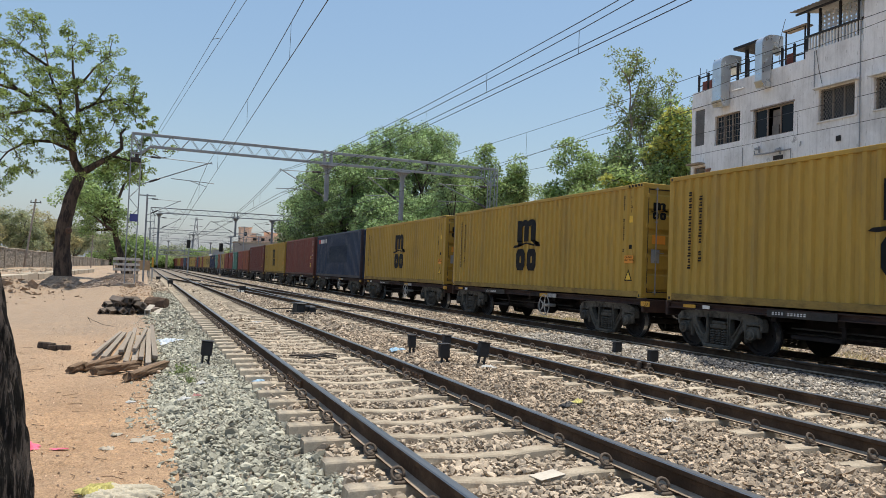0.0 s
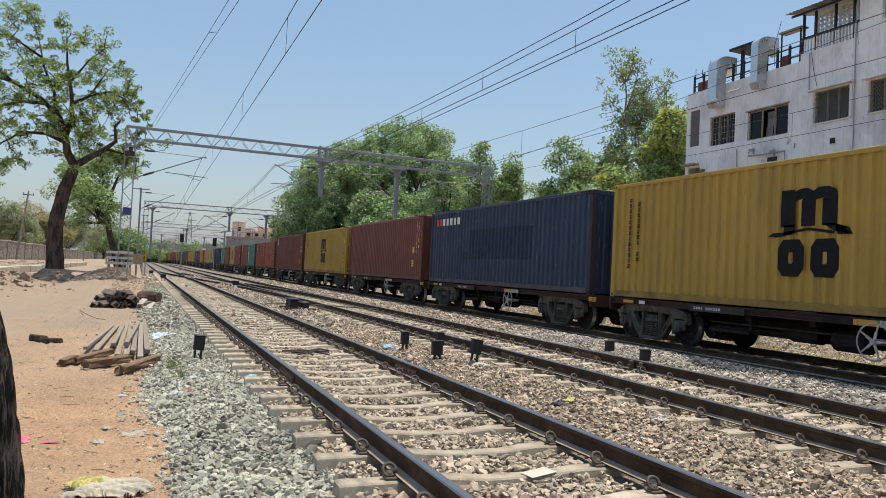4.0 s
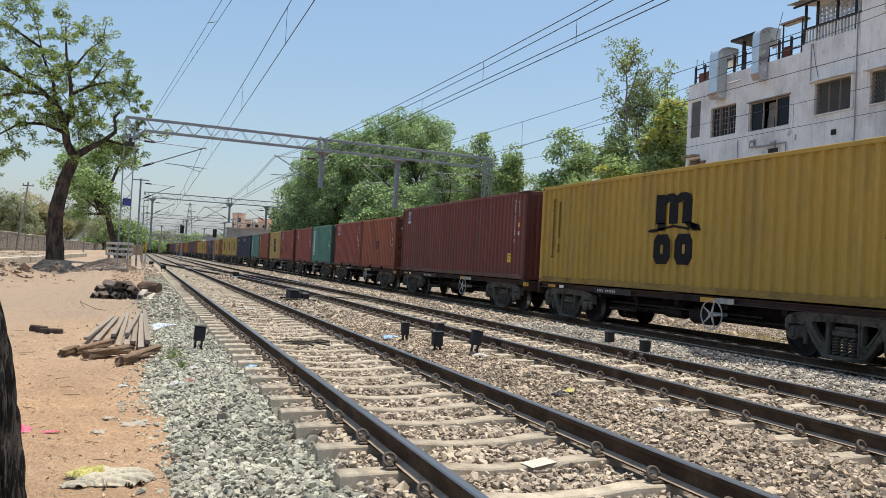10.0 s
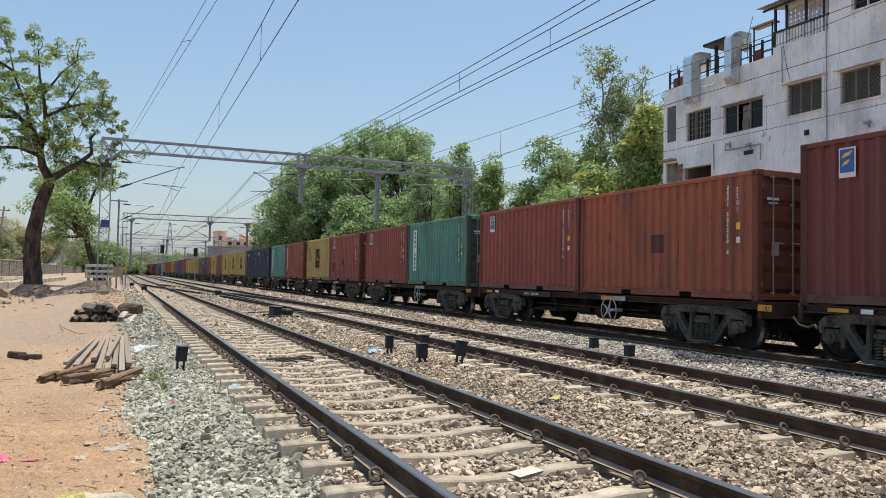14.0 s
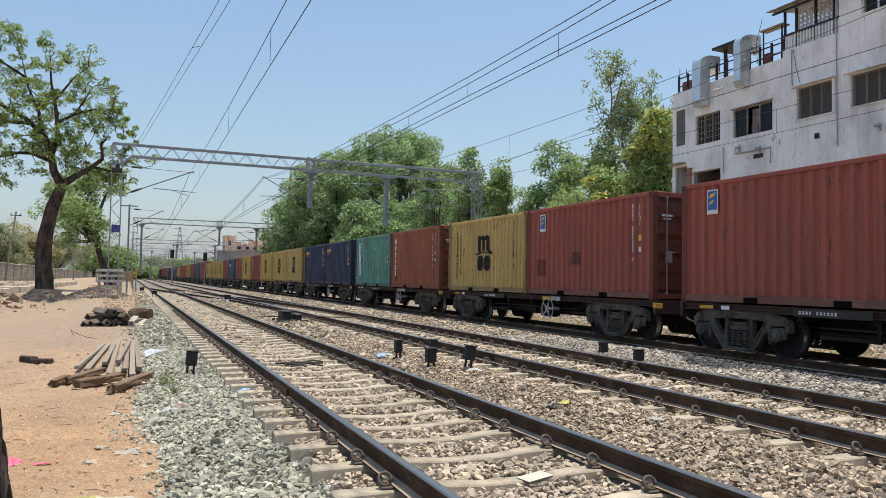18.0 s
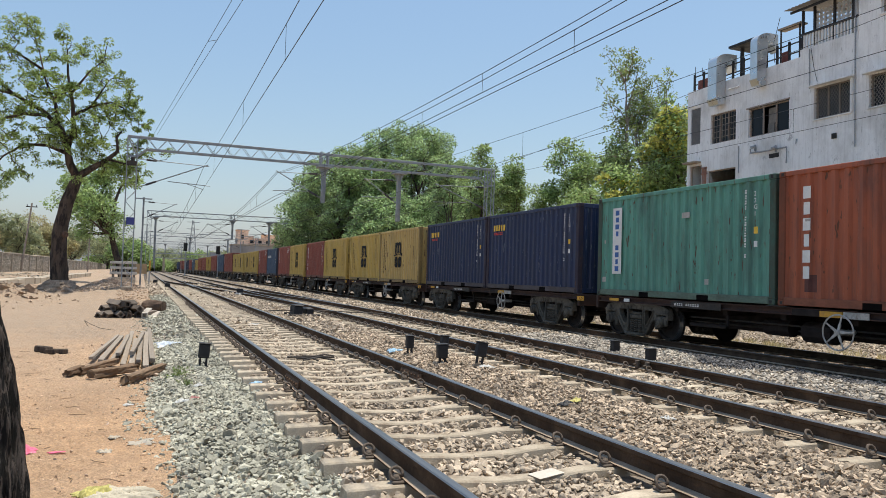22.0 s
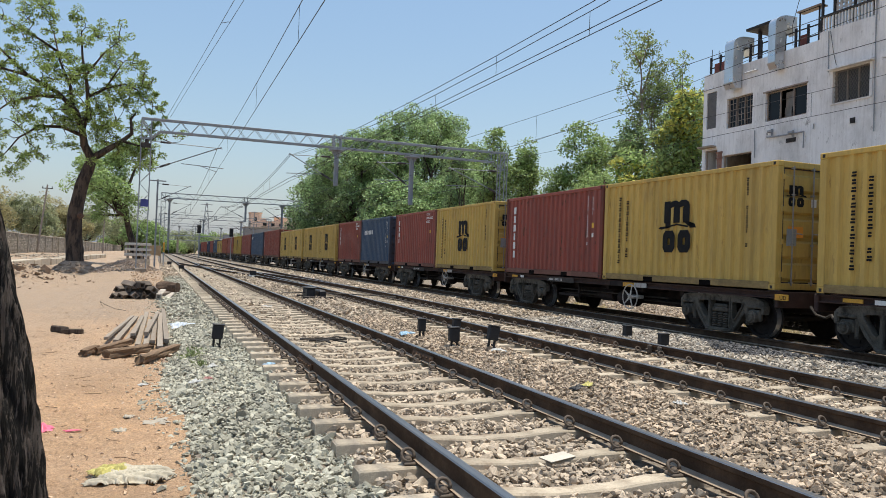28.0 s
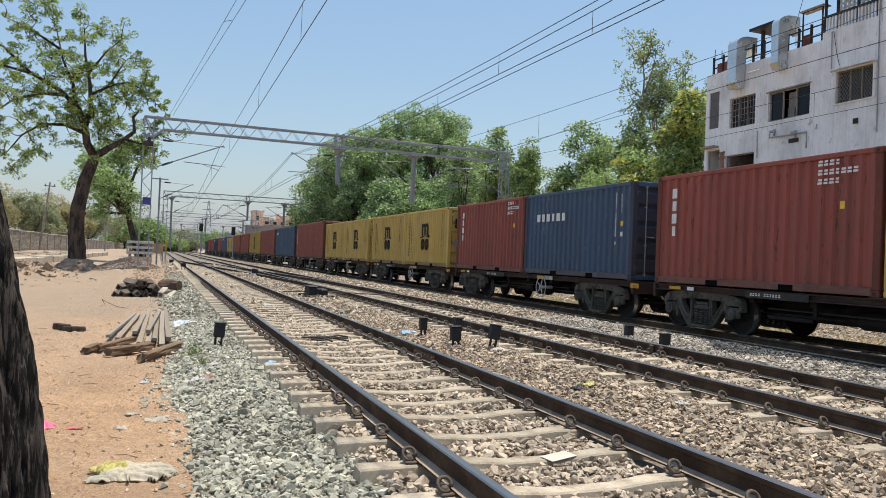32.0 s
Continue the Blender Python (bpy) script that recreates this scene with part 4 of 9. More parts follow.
                part("data_plate", cached(("small_plate",), lambda: Shape().box((-0.10, -0.004, -0.13), (0.10, 0.0, 0.13), 0.002), M["board_white"]), None, c, "small dull data plate on the door", at=pose(-0.74, -L / 2 + 0.004, 1.02))
        for sx in (1, -1):
            door = part("door", d["door"], None, c, at=pose(0, -L / 2, 0) if sx > 0 else Matrix.Translation((-W / 2 + 0.15, -L / 2, 0)))
            if detail:
                for x in (0.25, 0.78):
                    part("lock_rod", d["rod"], None, door, at=pose(x, 0, 0))
                if sx < 0:
                    for k in range(4):
                        part("hinge", d["hinge"], None, door, at=pose(-0.07, 0, 0.32 + k * (H - 0.64) / 3))
    else:
        part("end_panel", d["end"], None, c, at=pose(0, -L / 2, 0))
    face = -W / 2 + 0.0095

    def put(key, make, material, y, z, label):
        p = part(key[0], cached(key, make, M[material]), None, c, label, at=pose(face, y, z))
        if "letter" in key[0] or "code" in key[0] or key[0] == "inscription":
            p["kind"] = "stuff"
        return p

    if feet == 40 and detail:
        for k in range(4):
            y = -L / 2 + 0.20 + k * 0.13
            put(("height_stripe",), lambda: Shape().prism([(-0.05, -0.035), (0.02, -0.035), (0.05, 0.035), (-0.02, 0.035)], "x", -0.012, -0.0), "logo_gold" if "yellow" not in paint else "logo_black", y, H - 0.05, "high-cube warning stripe")
    if feet == 40 and paint in ("maroon", "deep_red") and detail and ("codes",) in marks:
        if ("height_lettering",) not in _cache:
            _cache["height_lettering",] = lettering("CAUTION\n  9'6\"\n HIGH", 0.062)
        part("height_lettering", _cache["height_lettering",], None, c, "small black words on a yellow sticker", at=Matrix.Translation((face - 0.006, -4.78 if paint == "maroon" else -4.87, 0.79 if paint == "maroon" else 0.75)) @ pose(0, 0, 0, 90, 0, -90))
    for m in marks:
        kind, rest = m[0], m[1:]
        if kind == "mark":
            put(("shipping_mark", feet), lambda: shipping_mark(1.86 if feet == 40 else 1.36, 1.72 if feet == 40 else 1.28), "logo_black", 0.0 if feet == 40 else rest[0] if rest else 0.0, H / 2 + (0.0 if feet == 40 else 0.04), "black painted shipping mark")
            if detail:
                put(("lettering", "c13", "k"), lambda: blocks(True, 0.138, 0.10, 0.10, 13), "logo_black", L / 2 - 0.72, H - 0.45, "column of black letters")
                put(("lettering", "c11", "k"), lambda: blocks(True, 0.138, 0.10, 0.10, 11, (8,)), "logo_black", L / 2 - 1.06, H - 0.56, "column of black letters")
                if feet == 40:
                    put(("warning_plate",), lambda: Shape().box((-0.004, -0.19, -0.10), (0, 0.19, 0.10)), "logo_orange", -L / 2 + 0.56, 0.97, "orange caution plate")
                    put(("warning_triangle",), lambda: Shape().prism([(-0.16, -0.14), (0.16, -0.14), (0, 0.16)], "x", -0.004, 0), "logo_black", -L / 2 + 0.56, 0.56, "black-edged warning triangle")
                    put(("triangle_field",), lambda: Shape().prism([(-0.11, -0.11), (0.11, -0.11), (0, 0.10)], "x", -0.007, -0.004), "logo_gold", -L / 2 + 0.56, 0.56, "yellow field of the warning triangle")
                    put(("label_plate", "y"), lambda: Shape().box((-0.004, -0.065, -0.085), (0, 0.065, 0.085)), "logo_gold", -L / 2 + 0.50, 2.00, "yellow sticker")
                    put(("label_plate", "k"), lambda: Shape().box((-0.003, -0.06, -0.055), (0, 0.06, 0.055)), "logo_black", -L / 2 + 0.50, 1.29, "black stencilled code")
                if feet == 40:
                    if ("caution",) not in _cache:
                        _cache["caution",] = lettering(" CAUTION\nHIGH TRUCK", 0.066)
                        _cache["type_code", "k"] = lettering("4\n5\nG\n1", 0.115)
                    part("caution_lettering", _cache["caution",], None, c, at=Matrix.Translation((face - 0.0065, -L / 2 + 0.735, 1.00)) @ pose(0, 0, 0, 90, 0, -90))
                    part("type_code", _cache["type_code", "k"], None, c, "black stencilled type code", at=Matrix.Translation((face - 0.0015, -L / 2 + 0.53, H - 0.38)) @ pose(0, 0, 0, 90, 0, -90))
                if doors:
                    part("door_mark", cached(("door_mark",), lambda: shipping_mark(0.56, 0.44), M["logo_black"]), None, c, "small black mark on the door", at=Matrix.Translation((-0.72, -L / 2 + 0.007, H - 0.70)) @ pose(0, 0, 0, 0, 0, 90))
                    part("door_sticker", cached(("door_sticker", "o"), lambda: Shape().box((-0.20, -0.004, -0.11), (0.20, 0.0, 0.11)), M["logo_orange"]), None, c, "orange caution sticker on the door", at=pose(-0.72, -L / 2 + 0.006, H - 1.42))
                    part("door_sticker", cached(("door_sticker", "w"), lambda: Shape().box((-0.07, -0.004, -0.08), (0.07, 0.0, 0.08)), M["logo_white"]), None, c, "white sticker on the door", at=pose(-0.25, -L / 2 + 0.006, H - 0.82))
                    part("data_plate", cached(("data_plate",), lambda: Shape().box((-0.13, -0.006, -0.17), (0.13, 0.0, 0.17), 0.002), M["galv"]), None, c, "bare metal data plate on the door", at=pose(-0.82, -L / 2 + 0.006, 1.06))
                put(("code_column", "k"), lambda: blocks(True, 0.098, 0.062, 0.078, 15, (4, 5, 12, 13)), "logo_black", -L / 2 + 0.80, H - 0.32, "column of black codes")
        elif kind == "codes":
            put(("code_column", "w"), lambda: blocks(True, 0.11, 0.05, 0.085, 13, (4, 11)), "logo_white", -L / 2 + 0.78, H - 0.3, "column of white codes")
            tk = ("type_code", feet)
            if tk not in _cache:
                _cache[tk] = lettering("4\n5\nG\n1" if feet == 40 else "2\n2\nG\n1", 0.135, "logo_white")
            part("type_code", _cache[tk], None, c, "white stencilled type code", at=Matrix.Translation((face - 0.0015, -L / 2 + 0.56, H - 0.40)) @ pose(0, 0, 0, 90, 0, -90))
            put(("label_plate", "o"), lambda: Shape().box((-0.004, -0.05, -0.07), (0, 0.05, 0.07)), "logo_gold", -L / 2 + 0.50, H - 1.10, "yellow sticker")
            put(("label_plate", "w"), lambda: Shape().box((-0.004, -0.045, -0.06), (0, 0.045, 0.06)), "logo_white", -L / 2 + 0.50, H - 1.38, "white sticker")
        elif kind == "letters":
            n, mat = rest[0], rest[1] if len(rest) > 1 else "logo_white"
            put(("lettering", n, mat), lambda: blocks(True, 0.30, 0.20, 0.25, n), mat, L / 2 - 0.65, H - 0.45, "column of large letters")
        elif kind == "panel":
            put(("letter_panel",), lambda: Shape().box((-0.003, -0.19, -0.86), (0, 0.19, 0.86)), "logo_white", L / 2 - 0.86, 1.43, "white painted panel")
            pl = put(("panel_lettering",), lambda: blocks(True, 0.182, 0.19, 0.14, 9, (4,)), "logo_blue", L / 2 - 0.86, 2.16, "column of blue letters")
            pl.matrix_basis = pose(face - 0.004, L / 2 - 0.86, 2.16)
        elif kind == "row":
            n, w, h, mat, y, z = rest
            put(("inscription", n, w, h, mat), lambda: blocks(False, w * 1.25, w, h, n), mat, y, z - (2.896 - H), "row of letters")
        elif kind == "logo":
            put(("logo_plate",), lambda: Shape().box((-0.004, -0.16, -0.26), (0, 0.16, 0.26)), "logo_white", L / 2 - 0.95, H - 0.45, "white logo plate")
            put(("logo_field",), lambda: Shape().prism([(-0.135, -0.17), (0.135, -0.17), (0.135, 0.235), (-0.135, 0.235)], "x", -0.008, -0.004), "logo_blue", L / 2 - 0.95, H - 0.45, "blue field of the logo")
            put(("logo_stroke",), lambda: Shape().prism([(0.11, 0.08), (0.05, 0.16), (-0.11, 0.20), (-0.04, 0.12)], "x", -0.011, -0.004).prism([(0.10, -0.06), (0.05, 0.02), (-0.06, 0.05), (-0.01, -0.02)], "x", -0.011, -0.004), "logo_gold", L / 2 - 0.95, H - 0.45, "yellow stroke of the logo")
        elif kind == "patch":
            y0, y1, z0, z1, mat = rest
            part("repainted_patch", cached(("repainted_patch", feet, y0, y1, z0, z1, mat), lambda: repaint(feet, y0, y1, z0, z1), M[mat]), None, c, "repainted patch of another shade", at=pose(-W / 2 + 0.012, 0, 0))
        elif kind == "plate":
            y, z, w, h, mat = rest
            put(("label_plate", w, h, mat), lambda: Shape().box((-0.004, -w / 2, -h / 2), (0, w / 2, h / 2)), mat, y, z, "sticker")
    return c


# -- the wagon --
def wheelset_mesh():
    s = Shape()
    for side in (-1, 1):
        x = side * 0.873
        prof = [(-0.075, 0.46), (-0.05, 0.455), (-0.045, 0.425), (0.065, 0.415), (0.065, 0.36), (0.02, 0.34), (0.012, 0.14), (0.06, 0.12), (0.06, 0.0)]
        n = 24
        vs = [(x + side * u, r * math.cos(2 * math.pi * k / n), r * math.sin(2 * math.pi * k / n)) for u, r in prof for k in range(n)]
        fs = [(i * n + k, i * n + (k + 1) % n, (i + 1) * n + (k + 1) % n, (i + 1) * n + k) for i in range(len(prof) - 1) for k in range(n)]
        back = len(vs)
        vs += [(x + side * -0.075, 0.0, 0.0)]
        fs += [(k, (k + 1) % n, back) for k in range(n)]
        s.add(vs, fs)
        for k in range(6):
            a = math.pi * k / 3
            s.tube([(x + side * 0.02, 0.25 * math.cos(a), 0.25 * math.sin(a)), (x + side * 0.035, 0.25 * math.cos(a), 0.25 * math.sin(a))], 0.03, 6)
    s.tube([(-1.12, 0, 0), (1.12, 0, 0)], 0.075, 10)
    me = s.mesh("wheelset", M["wheel"])
    me.materials.append(M["tread"])
    strip, per_side = 24, 24 * 8 + 24 + 6 * 8
    for q in range(2):
        for k in range(2 * strip, 3 * strip):
            me.polygons[q * per_side + k].material_index = 1
    return me


def plate(s, outer, holes, x0, x1):
    """A thick plate in the plane of y and z with openings through it."""
    rings = [outer] + list(holes)
    flat = [p for r in rings for p in r]
    tris = geometry.tessellate_polygon([[Vector((y, z, 0)) for y, z in r] for r in rings])
    n, fs, o = len(flat), [], 0
    for t in tris:
        fs += [tuple(t), tuple(n + k for k in t[::-1])]
    for r in rings:
        m = len(r)
        fs += [(o + k, o + (k + 1) % m, n + o + (k + 1) % m, n + o + k) for k in range(m)]
        o += m
    return s.add([(x, y, z) for x in (x0, x1) for y, z in flat], fs)


def side_frame_mesh(side):
    """A cast side frame: rounded ends, two three-cornered openings and one for the springs."""
    s = Shape()
    x0, x1 = (1.00, 1.13) if side > 0 else (-1.13, -1.00)
    half = [(0.50, 0.825), (0.95, 0.81), (1.14, 0.79), (1.23, 0.74), (1.27, 0.65), (1.265, 0.49), (1.18, 0.48), (1.165, 0.62), (0.85, 0.62), (0.84, 0.25), (0.77, 0.25), (0.755, 0.48), (0.71, 0.46), (0.58, 0.28), (0.44, 0.11), (0.34, 0.06)]
    outer = [(-y, z) for y, z in half[::-1]] + half
    tri = [(0.355, 0.66), (0.38, 0.695), (0.62, 0.685), (0.665, 0.65), (0.65, 0.60), (0.47, 0.35), (0.42, 0.33), (0.37, 0.36)]
    plate(s, outer, [tri, [(-y, z) for y, z in tri], [(-0.27, 0.125), (0.27, 0.125), (0.275, 0.70), (-0.275, 0.70)]], x0, x1)
    f = x1 if side > 0 else x0
    for a in (-1, 1):
        s.box((f - 0.10 * side, a * 0.845, 0.34), (f + 0.02 * side, a * 1.155, 0.575), 0.03)
        s.tube([(f, a * 1.0, 0.43), (f + side * 0.10, a * 1.0, 0.43)], 0.125, 14)
        s.tube([(f + side * 0.10, a * 1.0, 0.43), (f + side * 0.13, a * 1.0, 0.43)], [0.10, 0.07], 10)
        for k in range(3):
            e = 2.09 * k + 0.5
            s.tube([(f + side * 0.10, a + 0.075 * math.cos(e), 0.43 + 0.075 * math.sin(e)), (f + side * 0.14, a + 0.075 * math.cos(e), 0.43 + 0.075 * math.sin(e))], 0.018, 6)
        s.box((f - 0.02 * side, a * 0.80, 0.60), (f + 0.025 * side, a * 1.20, 0.66), 0.015)
        s.box((f - 0.02 * side, a * 0.283, 0.13), (f + 0.028 * side, a * 0.325, 0.79), 0.014)
        s.tube([(f, a * 0.72, 0.50), (f + 0.012 * side, a * 0.60, 0.33), (f, a * 0.40, 0.085)], [0.03, 0.034, 0.03], 6)
        s.tube([(f, a * 0.69, 0.70), (f + 0.012 * side, a * 0.66, 0.60), (f + 0.012 * side, a * 0.48, 0.345), (f, a * 0.42, 0.31)], 0.022, 6)
        s.box((f - 0.03 * side, a * 1.19, 0.50), (f + 0.03 * side, a * 1.262, 0.70), 0.016)
        s.box((f - 0.03 * side, a * 0.775, 0.27), (f + 0.022 * side, a * 0.835, 0.60), 0.014)
    s.prism([(-1.14, 0.775), (-0.95, 0.80), (-0.5, 0.815), (0.5, 0.815), (0.95, 0.80), (1.14, 0.775), (1.14, 0.795), (0.95, 0.825), (0.5, 0.842), (-0.5, 0.842), (-0.95, 0.825), (-1.14, 0.795)], "x", f - 0.06 * side, f + 0.035 * side)
    s.box((f - 0.02 * side, -0.40, 0.045), (f + 0.05 * side, 0.40, 0.12), 0.016)
    return s.mesh("side_frame", M["bogie"])


def spring_mesh():
    s = Shape()
    loops, n = 6, 60
    s.tube([(0.058 * math.cos(2 * math.pi * loops * i / n), 0.058 * math.sin(2 * math.pi * loops * i / n), 0.13 + 0.31 * i / n) for i in range(n + 1)], 0.0195, 6)
    s.tube([(0, 0, 0.12), (0, 0, 0.45)], 0.04, 8)
    return s.mesh("spring", M["spring"], smooth=True)


def wagon_template():
    w = thing("flat_wagon", None, None, "low container flat wagon with a grimy underframe darkened for shade", "wagon", "wagons of the freight train")
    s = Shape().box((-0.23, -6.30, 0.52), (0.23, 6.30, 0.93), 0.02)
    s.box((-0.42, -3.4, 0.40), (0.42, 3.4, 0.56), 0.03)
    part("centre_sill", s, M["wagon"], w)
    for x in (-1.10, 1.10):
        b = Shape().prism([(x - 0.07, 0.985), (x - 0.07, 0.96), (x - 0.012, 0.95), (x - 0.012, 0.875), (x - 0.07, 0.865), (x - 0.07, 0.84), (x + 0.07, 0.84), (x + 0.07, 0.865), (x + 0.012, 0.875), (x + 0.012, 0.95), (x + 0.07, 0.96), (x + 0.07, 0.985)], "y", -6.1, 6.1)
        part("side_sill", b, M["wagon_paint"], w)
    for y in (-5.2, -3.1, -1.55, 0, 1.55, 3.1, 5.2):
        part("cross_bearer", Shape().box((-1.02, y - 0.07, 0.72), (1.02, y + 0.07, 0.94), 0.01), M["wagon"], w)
    for a in (-1, 1):
        part("headstock", Shape().box((-1.2, a * 6.07, 0.66), (1.2, a * 6.17, 0.985), 0.02), M["wagon_paint"], w)
        c = Shape().tube([(0, a * 6.15, 0.80), (0, a * 6.59, 0.80)], 0.10, 8).box((-0.16, a * 6.36, 0.66), (0.16, a * 6.59, 0.94), 0.05)
        part("coupler", c, M["bogie"], w)
        part("air_hose", Shape().tube([(-0.35, a * 6.17, 0.70), (-0.36, a * 6.32, 0.55), (-0.30, a * 6.50, 0.50), (-0.25, a * 6.58, 0.56)], 0.028, 6), M["iron"], w)
        if a > 0:
            part("marking_strip", Shape().box((-1.19, 5.15, 0.875), (-1.174, 5.55, 0.945)), M["plate"], w, "orange painted strip")
        else:
            part("end_plate", Shape().box((-1.236, a * 6.44, 0.815), (-1.205, a * 6.12, 0.935)), M["plate"], w, "yellow-orange plate on the wagon end")
            part("plate_bracket", Shape().box((-1.205, a * 6.10, 0.82), (-1.15, a * 6.40, 0.92), 0.01), M["wagon"], w)
            part("end_plate_lettering", lettering("UD", 0.115), None, w, at=Matrix.Translation((-1.238, a * 6.33 + 0.09, 0.832)) @ pose(0, 0, 0, 90, 0, -90))
        for x in (-1.12, 1.12):
            part("container_lug", Shape().box((x - 0.10, a * 5.92, 0.985), (x + 0.10, a * 6.12, 1.007), 0.01), M["iron"], w)
    for x in (-1.12, 1.12):
        part("container_lug", Shape().box((x - 0.10, -0.25, 0.985), (x + 0.10, 0.25, 1.007), 0.01), M["iron"], w)
    part("number_board", Shape().box((-1.19, 1.5, 0.82), (-1.174, 3.1, 0.965), 0.004), M["iron"], w, "dark board with white stencilled marks")
    part("number_lettering", blocks(False, 0.075, 0.05, 0.06, 11, (4,)), M["logo_white"], w, at=pose(-1.191, 2.95, 0.895))
    part("return_board", Shape().box((-1.20, -1.45, 0.85), (-1.176, -0.98, 0.955)), M["plate"], w, "orange board above the handbrake")
    part("return_board", Shape().box((-1.20, -1.96, 0.845), (-1.176, -1.47, 0.96)), M["board_white"], w, "dirty white board above the handbrake")
    for y in (4.7,):
        part("white_marking", Shape().box((-1.19, y, 0.87), (-1.174, y + 0.22, 0.95)), M["logo_white"], w)
    hw = Shape().ring((-1.30, -1.45, 0.60), (1, 0, 0), 0.31, 0.015, 28, 6)
    for k in range(5):
        a = 2 * math.pi * k / 5 + 0.25
        hw.box((-1.31, -0.022, 0.0), (-1.29, 0.022, 0.16), m=Matrix.Translation((0, -1.45, 0.60)) @ Matrix.Rotation(a, 4, "X"))
        hw.box((-1.308, -0.013, 0.16), (-1.292, 0.013, 0.305), m=Matrix.Translation((0, -1.45, 0.60)) @ Matrix.Rotation(a, 4, "X"))
    hw.tube([(-1.34, -1.45, 0.60), (-0.9, -1.45, 0.60)], 0.05, 8)
    part("handbrake_wheel", hw, M["board_white"], w, "spoked steel handbrake wheel")
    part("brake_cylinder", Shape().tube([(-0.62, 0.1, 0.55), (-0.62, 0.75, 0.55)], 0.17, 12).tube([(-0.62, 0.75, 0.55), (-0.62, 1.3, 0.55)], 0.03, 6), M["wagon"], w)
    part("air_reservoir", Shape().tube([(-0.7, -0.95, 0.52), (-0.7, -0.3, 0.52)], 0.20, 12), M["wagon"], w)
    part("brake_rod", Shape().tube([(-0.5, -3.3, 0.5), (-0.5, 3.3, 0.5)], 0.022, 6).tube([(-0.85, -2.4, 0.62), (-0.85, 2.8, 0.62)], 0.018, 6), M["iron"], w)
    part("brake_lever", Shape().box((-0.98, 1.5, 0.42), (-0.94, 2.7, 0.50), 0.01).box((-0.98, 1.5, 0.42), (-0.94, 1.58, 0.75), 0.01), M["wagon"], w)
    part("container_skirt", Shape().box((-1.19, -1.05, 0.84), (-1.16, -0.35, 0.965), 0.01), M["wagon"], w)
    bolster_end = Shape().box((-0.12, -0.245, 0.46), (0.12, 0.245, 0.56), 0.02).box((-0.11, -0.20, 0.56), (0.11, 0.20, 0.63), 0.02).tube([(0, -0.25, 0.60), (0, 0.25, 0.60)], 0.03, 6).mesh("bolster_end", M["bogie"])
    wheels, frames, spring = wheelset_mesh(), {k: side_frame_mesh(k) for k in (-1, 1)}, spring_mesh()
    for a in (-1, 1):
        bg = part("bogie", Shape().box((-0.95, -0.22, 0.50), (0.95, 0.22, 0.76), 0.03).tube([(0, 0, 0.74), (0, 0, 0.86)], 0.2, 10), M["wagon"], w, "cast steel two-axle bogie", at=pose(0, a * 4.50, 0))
        for k in (-1, 1):
            part("side_frame", frames[k], None, bg)
            for sy in (-0.165, 0.0, 0.165):
                part("spring", spring, None, bg, at=pose(k * 1.085, sy, 0))
            part("bolster_end", bolster_end, None, bg, "worn end of the cross bolster", at=pose(k * 1.02, 0, 0))
            part("brake_beam", Shape().box((-0.85, k * 0.50 - 0.04, 0.34), (0.85, k * 0.50 + 0.04, 0.44), 0.02), M["iron"], bg)
            part("wheelset", wheels, None, bg, "axle with two dark steel wheels", at=pose(0, k * 1.0, 0.42))
    return w


